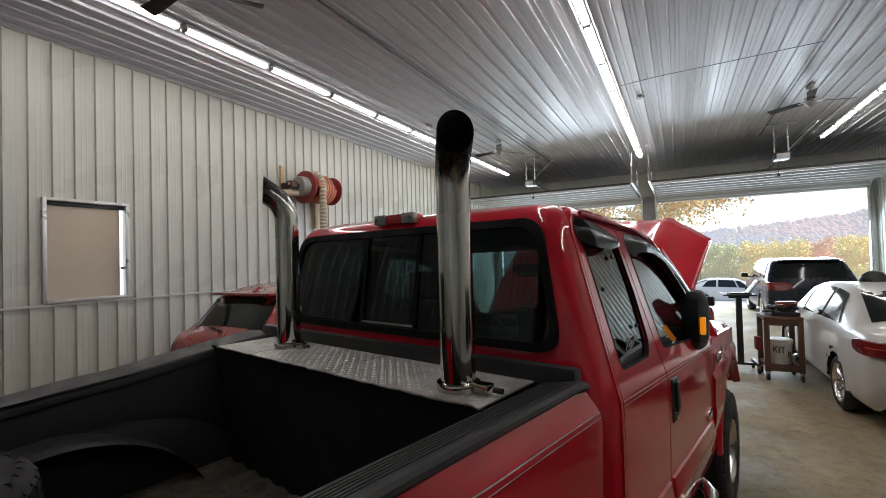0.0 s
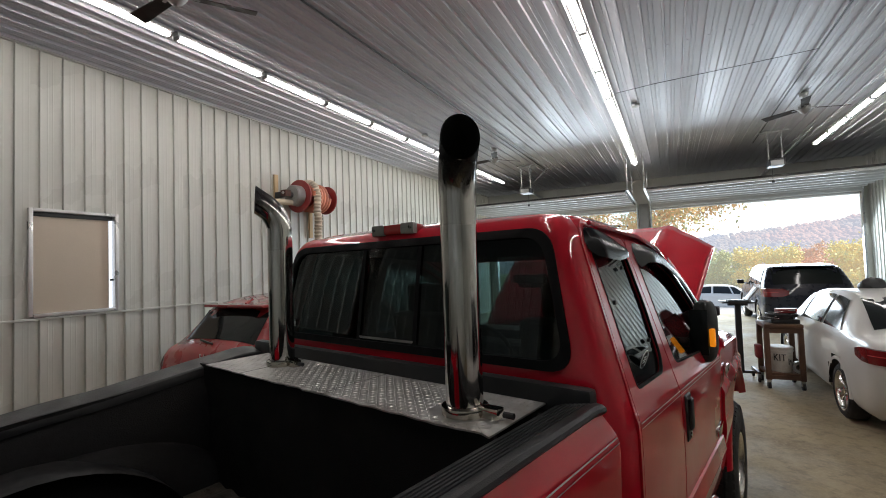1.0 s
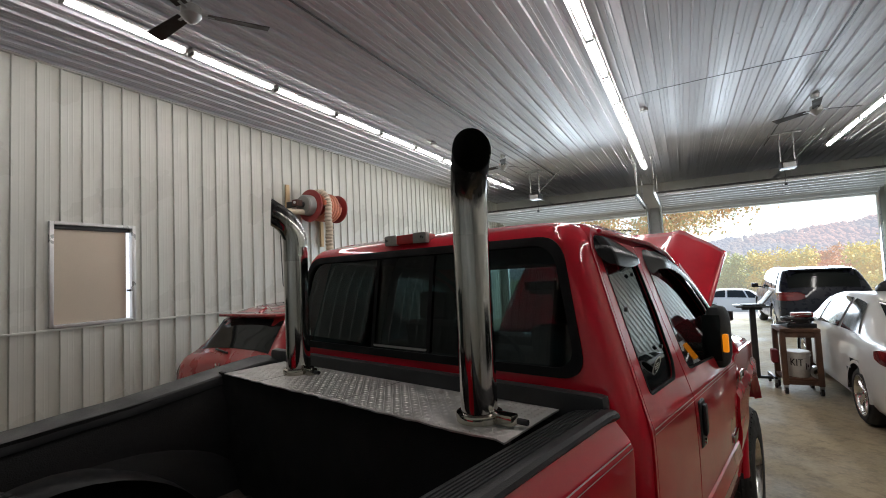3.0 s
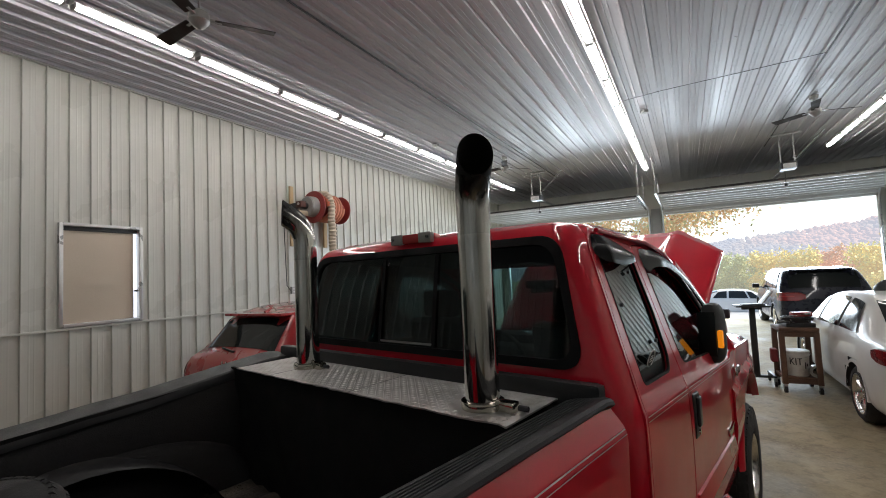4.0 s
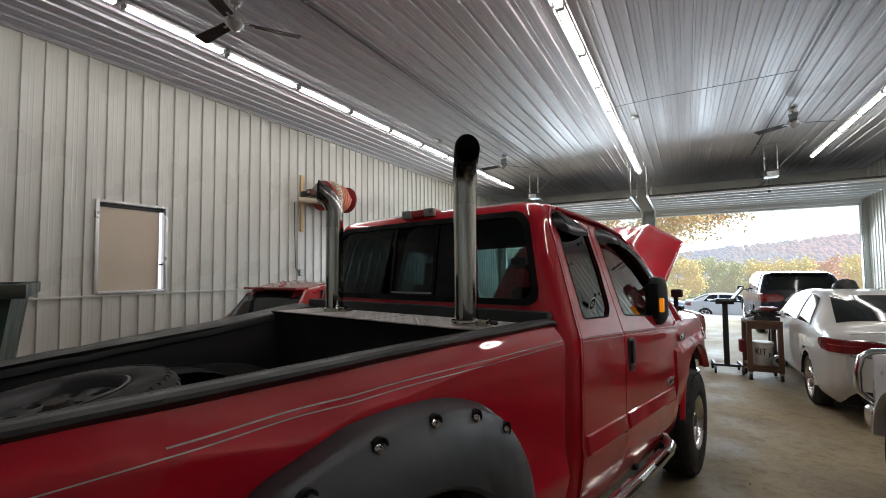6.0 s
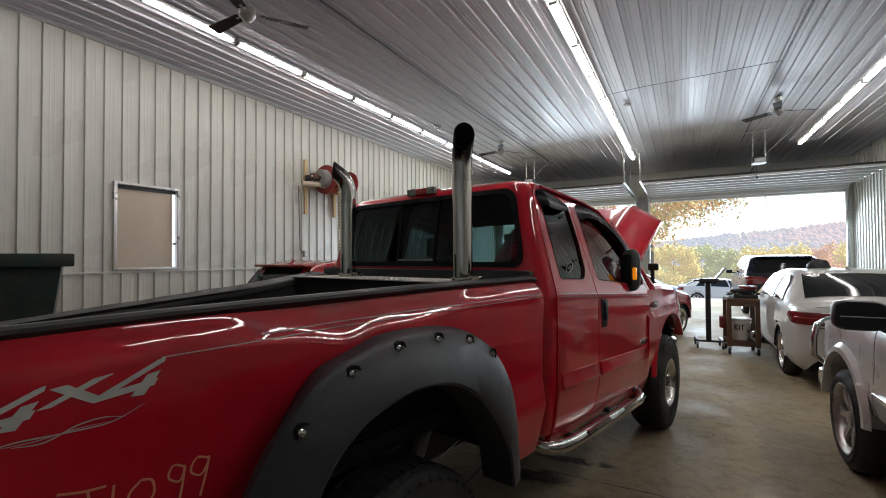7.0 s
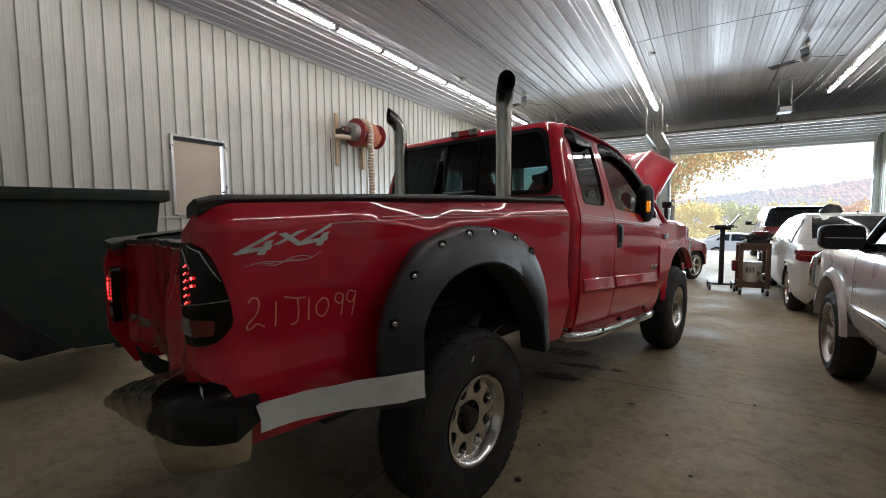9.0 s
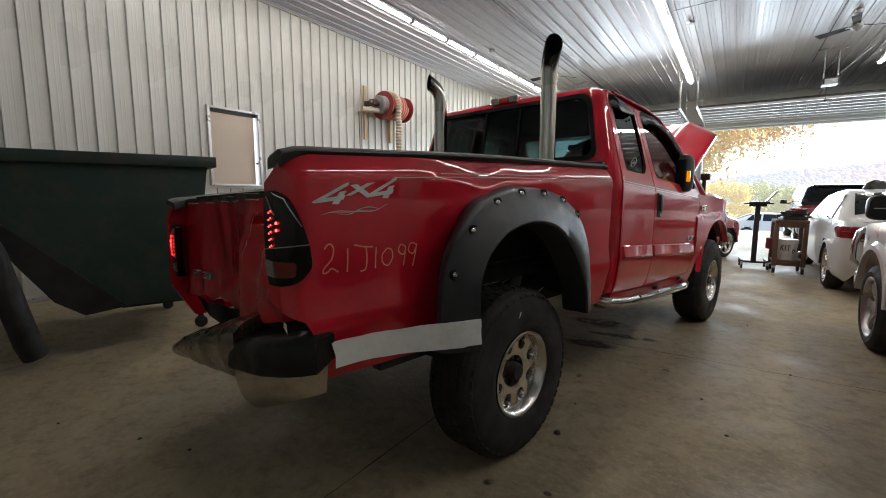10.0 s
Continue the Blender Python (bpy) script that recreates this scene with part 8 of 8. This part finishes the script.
single("wall_cable", tube([(-5.575, 4.66, 3.30), (-5.57, 4.67, 2.6), (-5.575, 4.70, 1.9), (-5.57, 4.78, 1.8)], 0.008, 6), DARK_METAL, "thin dark cable hanging down the wall", "cable")

# ---- work cart with pail, tool clutter ----
cart = thing("work_cart", "worn brown wooden work cart on casters", "cart", pose(2.70, 6.98, 0, 0, 0, 3))
part("worktop", box(-0.24, 0.24, -0.24, 0.30, 0.895, 0.95, 0.012), CART_BROWN, cart, "worn brown worktop")
part("apron", box(-0.22, 0.22, -0.225, -0.195, 0.82, 0.893, 0.006), CART_BROWN, cart)
for x in (-0.205, 0.205):
    for y in (-0.20, 0.26):
        l = part("leg", box(x - 0.035, x + 0.035, y - 0.03, y + 0.03, 0.13, 0.894, 0.008), CART_BROWN, cart)
        cw = part("caster", lathe([(-0.018, 0.0), (-0.018, 0.05), (0.018, 0.05), (0.018, 0.0)], 16, at=(x, y, 0.05)), RUBBER, cart, "black caster")
        part("fork", box(x - 0.028, x + 0.028, y - 0.02, y + 0.02, 0.055, 0.128, 0.005), GALV, cw)
part("shelf", box(-0.23, 0.23, -0.22, 0.28, 0.20, 0.235, 0.008), CART_BROWN, cart, "brown lower shelf")
part("apron", box(-0.22, 0.22, -0.222, -0.192, 0.14, 0.198, 0.006), CART_BROWN, cart)
pail = thing("pail", "white plastic pail with black KIT lettering, on the cart shelf", "bucket", pose(2.69, 6.93, 0.237, 0, 0, -6))
part("body", lathe([(0.0, 0.0), (0.0, 0.125), (0.01, 0.13), (0.34, 0.15), (0.345, 0.158), (0.36, 0.158), (0.365, 0.15), (0.37, 0.145), (0.37, 0.0)], 36, "z"), BUCKET, pail)
part("band", lathe([(0.30, 0.1485), (0.30, 0.156), (0.315, 0.157), (0.315, 0.1495)], 36, "z"), BUCKET, pail)


def wrapped(letter_polys, parent, z0, a0, mat, r=0.1455):
    for p in letter_polys:
        bm = panel(p, cuts_a=[0.01 * i for i in range(1, 24)], place=lambda a, b, c: ((r + c) * math.sin(a0 + a / r), -(r + c) * math.cos(a0 + a / r), z0 + b), thick=0.002)
        part("letter", bm, mat, parent, "black printed letter of KIT", smooth=None)


def bar(x0, y0, x1, y1, w):
    d = Vector((x1 - x0, y1 - y0)).normalized()
    n = Vector((-d.y, d.x)) * w / 2
    return [(x0 - n.x, y0 - n.y), (x1 - n.x, y1 - n.y), (x1 + n.x, y1 + n.y), (x0 + n.x, y0 + n.y)]


wrapped([bar(0.0, 0.0, 0.0, 0.10, 0.013), bar(0.004, 0.045, 0.045, 0.10, 0.013), bar(0.012, 0.055, 0.048, 0.0, 0.013), bar(0.07, 0.0, 0.07, 0.10, 0.013), bar(0.088, 0.094, 0.142, 0.094, 0.013), bar(0.115, 0.0, 0.115, 0.09, 0.013)], pail, 0.17, -0.62, INK, 0.1475)
wrapped([bar(0.0, 0.0, 0.0, 0.09, 0.014), bar(0.03, 0.03, 0.03, 0.07, 0.02)], pail, 0.12, 0.62, INK, 0.1465)
part("bail", tube([(0.158 * math.cos(math.pi * k / 16), -0.158 * math.sin(math.pi * k / 16) * 0.98, 0.33 - 0.06 * math.sin(math.pi * k / 16)) for k in range(17)], 0.003, 5), GALV, pail)
rng = random.Random(5)
tray = single("tool_tray", box(-0.16, 0.2, -0.15, 0.2, 0.0, 0.06, 0.01), DARK_METAL, "dark tray of tools on the cart", "tray", at=pose(2.72, 6.98, 0.951, 0, 0, 8))
pan = single("drain_pan", lathe([(0.0, 0.0), (0.0, 0.16), (0.07, 0.2), (0.075, 0.2), (0.075, 0.19), (0.01, 0.15)], 28, "z"), DARK_METAL, "shallow metal pan on a tray of tools", "pan", at=pose(2.74, 7.0, 1.013))
single("wrench_handle", tube([(0, 0, 0), (0.2, 0.02, 0.03), (0.3, 0.03, 0.03)], [0.012, 0.012, 0.022], 8), CHROME, "chrome wrench lying across a pan", "wrench", at=pose(2.62, 6.9, 1.10, 0, 0, 15))
single("red_tool", box(-0.13, 0.13, -0.06, 0.06, 0, 0.07, 0.02, seg=3), REEL_RED, "red power tool case lying on a pan", "tool", at=pose(2.80, 7.02, 1.09, 0, 0, 20))
single("rag", box(-0.03, 0.06, -0.08, 0.08, 0, 0.2, 0.03, seg=3), RAG, "dark red rag hanging on the side of the cart", "rag", at=pose(2.402, 6.92, 0.42))
single("tape_roll", lathe([(-0.05, 0.05), (-0.05, 0.085), (0.05, 0.085), (0.05, 0.05)], 24, "y"), GALV, "silver roll lying on the cart shelf", "roll", at=pose(2.885, 6.83, 0.325))
for x, h in ((-0.12, 0.30), (-0.03, 0.34), (0.1, 0.28)):
    single("bottle", lathe([(0, 0.0), (0, 0.04), (h * 0.65, 0.04), (h * 0.75, 0.02), (h * 0.85, 0.018), (h * 0.85, 0.0)], 16, "z"), BLUE_CAR if x > 0 else DARK_METAL, "plastic bottle at the back of the cart shelf", "bottle", at=pose(2.70 + x, 7.16, 0.237), group="bottles on the cart")

rng = random.Random(31)
for i in range(9):
    x, y, turn = 2.55 + 0.034 * i, 6.84 + rng.uniform(0, 0.12), rng.uniform(-50, 60)
    ln, r = rng.uniform(0.12, 0.24), rng.uniform(0.008, 0.017)
    single("hand_tool", tube([(-ln / 2, 0, 0), (-ln / 6, 0.005, 0.004), (ln / 4, 0, 0.006), (ln / 2, 0.01, 0)], [r, r * 1.2, r * 0.7, r * 1.5], 8),
           (DARK_METAL, CHROME, BLACK_PLASTIC, RAG)[i % 4], "hand tool lying on the cluttered cart", "tool", at=pose(x, y, 1.017 + 0.012 * (i % 3), 0, rng.uniform(-10, 10), turn), group="tools on the cart")
single("funnel", lathe([(0.0, 0.02), (0.06, 0.025), (0.12, 0.085), (0.14, 0.09), (0.135, 0.08), (0.06, 0.018)], 20, "z"), BLACK_PLASTIC, "black plastic funnel standing among the tools", "funnel", at=pose(2.86, 7.08, 1.012))

# ---- rolling computer stand ----
stand = thing("rolling_stand", "dark steel rolling computer stand with a sloping top", "stand", pose(2.22, 7.28, 0, 0, 0, 4))
part("post", box(-0.042, 0.042, -0.03, 0.03, 0.11, 1.22, 0.006), DARK_METAL, stand)
part("base_bar", box(-0.24, 0.24, -0.03, 0.03, 0.09, 0.13, 0.008), DARK_METAL, stand)
part("base_bar", box(-0.22, -0.18, -0.22, 0.22, 0.132, 0.162, 0.006), DARK_METAL, stand)
part("base_bar", box(0.18, 0.22, -0.22, 0.22, 0.132, 0.162, 0.006), DARK_METAL, stand)
for x in (-0.2, 0.2):
    for y in (-0.2, 0.2):
        cw = part("caster", lathe([(-0.014, 0.0), (-0.014, 0.042), (0.014, 0.042), (0.014, 0.0)], 16, at=(x, y, 0.042)), RUBBER, stand, "black caster")
        part("fork", box(x - 0.022, x + 0.022, y - 0.018, y + 0.018, 0.05, 0.131, 0.004), GALV, cw)
part("top", box(-0.24, 0.22, -0.2, 0.2, 1.22, 1.245, 0.008), DARK_METAL, stand, "dark flat top")
part("crossbar", box(-0.14, 0.14, -0.02, 0.02, 1.17, 1.218, 0.006), DARK_METAL, stand)
laptop = thing("tablet", "grey tablet computer propped open on a stand", "tablet", pose(2.22, 7.28, 1.246, 0, 0, 4))
part("keyboard", box(-0.14, 0.17, -0.12, 0.12, 0.0, 0.018, 0.005), BLACK_PLASTIC, laptop)
bm = box(-0.01, 0.01, -0.14, 0.14, 0.0, 0.25, 0.006)
bmesh.ops.rotate(bm, verts=bm.verts, cent=(0, 0, 0), matrix=Matrix.Rotation(radians(38), 3, "Y"))
part("screen", bm, GREY_METAL, laptop, "grey screen back", at=pose(0.12, 0, 0.02))

# ---- small bits on the floor ----
single("dry_leaf", panel([(0, 0), (0.03, 0.015), (0.06, 0.0), (0.05, 0.03), (0.02, 0.04)], place=lambda a, b, c: (a, b, 0.012 + 0.25 * a * (0.06 - a) * 4 + c), thick=0.002), DARK_METAL, "small dry curled leaf on the floor", "leaf", at=pose(1.45, 0.72, 0.0))
single("pebble", lathe([(0, 0), (0, 0.02), (0.012, 0.015), (0.014, 0)], 8, "z"), RUST, "small lump of dirt on the floor", "dirt", at=pose(1.07, -0.62, 0.001))
for i, (x, y) in enumerate(((1.05, -0.2), (1.75, 0.35), (-0.9, -2.0), (-1.5, -2.2), (2.3, 1.2), (1.9, -0.1), (2.05, 2.6), (-0.55, -1.9))):
    single("floor_crumb", lathe([(0, 0), (0, 0.008 + 0.003 * (i % 3)), (0.006, 0.006), (0.007, 0)], 7, "z"), RUST, "tiny dark crumb on the concrete", "dirt", at=pose(x, y, 0.001), group="crumbs on the floor")
# ---- outdoors ----
def land(y):
    """Height of the ground: level at the doors, falling away to a valley."""
    return lin(y, [(-60, -0.06), (19, -0.06), (28, -1.1), (60, -2.9), (140, -6.5), (420, -8.0), (1600, -8.0)])


def cross_rows(x0, x1, n, ys, lift, rough):
    return [[(x0 + (x1 - x0) * i / n, y, land(y) + lift + rough * noise.noise(Vector((i * 0.9, y * 0.05, 0)))) for y in ys] for i in range(n + 1)]


ground = single("ground", grid_mesh(cross_rows(-600, 600, 40, (-60, Y1 + 0.22, 19, 33, 46, 60, 90, 140, 220, 320, 420, 700, 1600), 0.0, 0.0)), ASPHALT, "pale gravel yard running out to the fields", "ground", "structure")
single("meadow", grid_mesh(cross_rows(-150, 270, 30, (44, 52, 60, 75, 90, 115, 140, 180, 220, 280, 400), 0.3, 0.25)), GRASS, "autumn meadow beyond the yard", "meadow", "structure")


def leaves(centres, count, spread, size, seed, mat, name, parent=None, label=""):
    """Loose small leaves round branch ends."""
    rng = np.random.default_rng(seed)
    c = np.array(centres, float)
    pick = rng.integers(0, len(c), count)
    p = c[pick] + rng.normal(0, 1, (count, 3)) * spread
    a, b = rng.normal(0, 1, (count, 3)), rng.normal(0, 1, (count, 3))
    a /= np.linalg.norm(a, axis=1)[:, None]
    b -= (a * b).sum(1)[:, None] * a
    b /= np.linalg.norm(b, axis=1)[:, None]
    s = size * rng.uniform(0.6, 1.3, count)[:, None]
    v = np.stack([p - a * s, p + b * s * 0.55, p + a * s, p - b * s * 0.55], 1).reshape(-1, 3)
    f = np.arange(count * 4).reshape(-1, 4)
    me = bpy.data.meshes.new(name)
    me.from_pydata(v.tolist(), [], f.tolist())
    me.materials.append(mat)
    ob = new(name, me)
    if parent:
        ob.parent = parent
    if label:
        ob["label"] = label
    return ob


def tree(x, y, height, crown, seed, mat, label, leaf_size=0.12, count=5000, low=0.35, trunk_r=0.2, base=-0.05, clump=0.14):
    rng = random.Random(seed)
    t = thing("tree", label, "tree", pose(x, y, base), group="trees beyond the yard")
    bm = tube([(0, 0, 0), (0.1, 0.05, height * 0.2), (0.0, 0.1, height * 0.45), (0.15, 0, height * 0.75)], [trunk_r, trunk_r * 0.8, trunk_r * 0.6, trunk_r * 0.25], 9)
    ends = []
    for k in range(16):
        z0 = height * rng.uniform(low * 0.7, 0.75)
        a = rng.uniform(0, 2 * math.pi)
        r = crown * rng.uniform(0.55, 1.0)
        z1 = z0 + height * rng.uniform(0.05, 0.25)
        if z0 < height * 0.45:
            z1 = z0 + height * rng.uniform(-0.06, 0.1)
        p1 = (r * 0.5 * math.cos(a), r * 0.5 * math.sin(a), z0 + (z1 - z0) * 0.7)
        p2 = (r * math.cos(a), r * math.sin(a), z1)
        tube([(0.05, 0.05, z0), p1, p2], [trunk_r * 0.35, trunk_r * 0.2, trunk_r * 0.06], 6, bm=bm)
        ends += [p1, p2, tuple((np.array(p1) + np.array(p2)) / 2)]
        for q in range(2):
            e = (p2[0] + rng.uniform(-1, 1) * crown * 0.25, p2[1] + rng.uniform(-1, 1) * crown * 0.25, p2[2] + rng.uniform(-0.5, 1) * crown * 0.2)
            ends.append(e)
    ends.append((0, 0, height * 0.95))
    part("trunk", bm, BARK, t, "grey trunk and limbs")
    leaves(ends, count, crown * clump, leaf_size, seed, mat, "crown", t, "loose autumn leaves")
    return t


# the last number of each is its painted-in haze glow
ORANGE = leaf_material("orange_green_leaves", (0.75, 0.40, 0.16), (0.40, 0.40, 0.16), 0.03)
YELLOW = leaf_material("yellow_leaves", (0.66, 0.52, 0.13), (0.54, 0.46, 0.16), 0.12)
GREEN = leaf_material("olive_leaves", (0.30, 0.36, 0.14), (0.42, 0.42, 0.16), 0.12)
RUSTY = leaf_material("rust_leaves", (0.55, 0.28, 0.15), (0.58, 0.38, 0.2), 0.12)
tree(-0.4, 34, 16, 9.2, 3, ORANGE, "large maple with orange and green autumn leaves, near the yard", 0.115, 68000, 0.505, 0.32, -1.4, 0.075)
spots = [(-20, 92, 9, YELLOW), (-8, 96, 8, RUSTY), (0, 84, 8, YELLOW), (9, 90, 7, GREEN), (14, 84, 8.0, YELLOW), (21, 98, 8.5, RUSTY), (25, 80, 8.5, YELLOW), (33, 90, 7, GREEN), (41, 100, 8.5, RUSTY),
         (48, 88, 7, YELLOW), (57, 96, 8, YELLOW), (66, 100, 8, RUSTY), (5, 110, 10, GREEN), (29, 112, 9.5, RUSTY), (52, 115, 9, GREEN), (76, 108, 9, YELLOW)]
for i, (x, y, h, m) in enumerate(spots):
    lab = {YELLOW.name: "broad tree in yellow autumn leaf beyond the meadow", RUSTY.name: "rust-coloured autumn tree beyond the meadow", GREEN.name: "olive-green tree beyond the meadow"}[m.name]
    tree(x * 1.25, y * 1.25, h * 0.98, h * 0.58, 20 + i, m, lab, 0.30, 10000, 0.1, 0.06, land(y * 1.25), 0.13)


def hill_material():
    m = bpy.data.materials.new("wooded_hill_painted_haze")
    m.use_nodes = True
    nt = m.node_tree
    p = nt.nodes["Principled BSDF"]
    tc = nt.nodes.new("ShaderNodeTexCoord")
    g = nt.nodes.new("ShaderNodeTexNoise")
    g.inputs["Scale"].default_value, g.inputs["Detail"].default_value = 0.016, 5.0
    nt.links.new(tc.outputs["Object"], g.inputs["Vector"])
    r = nt.nodes.new("ShaderNodeValToRGB")
    r.color_ramp.elements[0].position, r.color_ramp.elements[1].position = 0.36, 0.64
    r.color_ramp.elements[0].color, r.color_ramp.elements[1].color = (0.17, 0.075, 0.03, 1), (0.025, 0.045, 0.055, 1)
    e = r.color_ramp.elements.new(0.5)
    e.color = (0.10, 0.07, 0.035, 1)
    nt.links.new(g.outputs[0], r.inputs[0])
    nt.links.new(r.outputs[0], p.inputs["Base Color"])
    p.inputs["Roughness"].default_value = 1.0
    # bluish emission paints the distance haze into the woods
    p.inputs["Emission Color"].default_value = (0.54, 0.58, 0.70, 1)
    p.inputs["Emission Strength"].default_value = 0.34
    return m


def ridge(x):
    return 17 + 26 / (1 + math.exp(-(x - 110) / 45)) + 26 / (1 + math.exp(-(x - 300) / 60)) + 3 * noise.noise(Vector((x * 0.012, 0, 0)))


rng = np.random.default_rng(9)
V, Fc = [], []
ico = bmesh.new()
bmesh.ops.create_icosphere(ico, subdivisions=1, radius=1.0)
iv = np.array([v.co[:] for v in ico.verts])
iff = [[v.index for v in f.verts] for f in ico.faces]
ico.free()
for k in range(11000):
    x = rng.uniform(-260, 620)
    f = rng.uniform(0, 1) ** 0.8
    y = 380 + 130 * f
    z = -10 + (ridge(x) + 8) * f
    s = rng.uniform(1.6, 3.0)
    base = len(V)
    V += (iv * (s, s, s * 1.1) * rng.uniform(0.75, 1.25, iv.shape) + (x, y, z)).tolist()
    Fc += [[base + q for q in t] for t in iff]
me = bpy.data.meshes.new("wooded_hill")
me.from_pydata(V, [], Fc)
me.polygons.foreach_set("use_smooth", [True] * len(me.polygons))
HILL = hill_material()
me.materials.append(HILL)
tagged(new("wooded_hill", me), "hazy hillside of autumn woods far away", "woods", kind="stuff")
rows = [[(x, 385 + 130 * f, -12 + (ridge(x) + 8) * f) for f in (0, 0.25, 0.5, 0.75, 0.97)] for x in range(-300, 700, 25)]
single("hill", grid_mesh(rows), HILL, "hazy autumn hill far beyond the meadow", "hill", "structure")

# vehicles in the yard
def yard_car(x, y, turn, paint, label):
    c = car("parked_car", SEDAN, 4.72, pose(x, y, land(y), 0, 0, turn), paint, label, (1.02, 3.82), 0.325,
            side_windows=((0.95, 1.62, 1.25, 1.66), (1.72, 2.6, 1.75, 2.45), (2.68, 3.25, 2.53, 2.75)), rear=(0.50, 1.22, 1.98, 1.96), front=(2.78, 3.45, 1.75, 1.7))
    car_bits(c, SEDAN, (0.03, 0.34), (2.42, 2.86), 3.0, 0.96, paint)


yard_car(1.5, 28.0, -90, WHITE_CAR, "white sedan parked across the yard")
yard_car(-2.9, 37.5, -90, BLUE_CAR, "pale blue sedan parked in the yard")
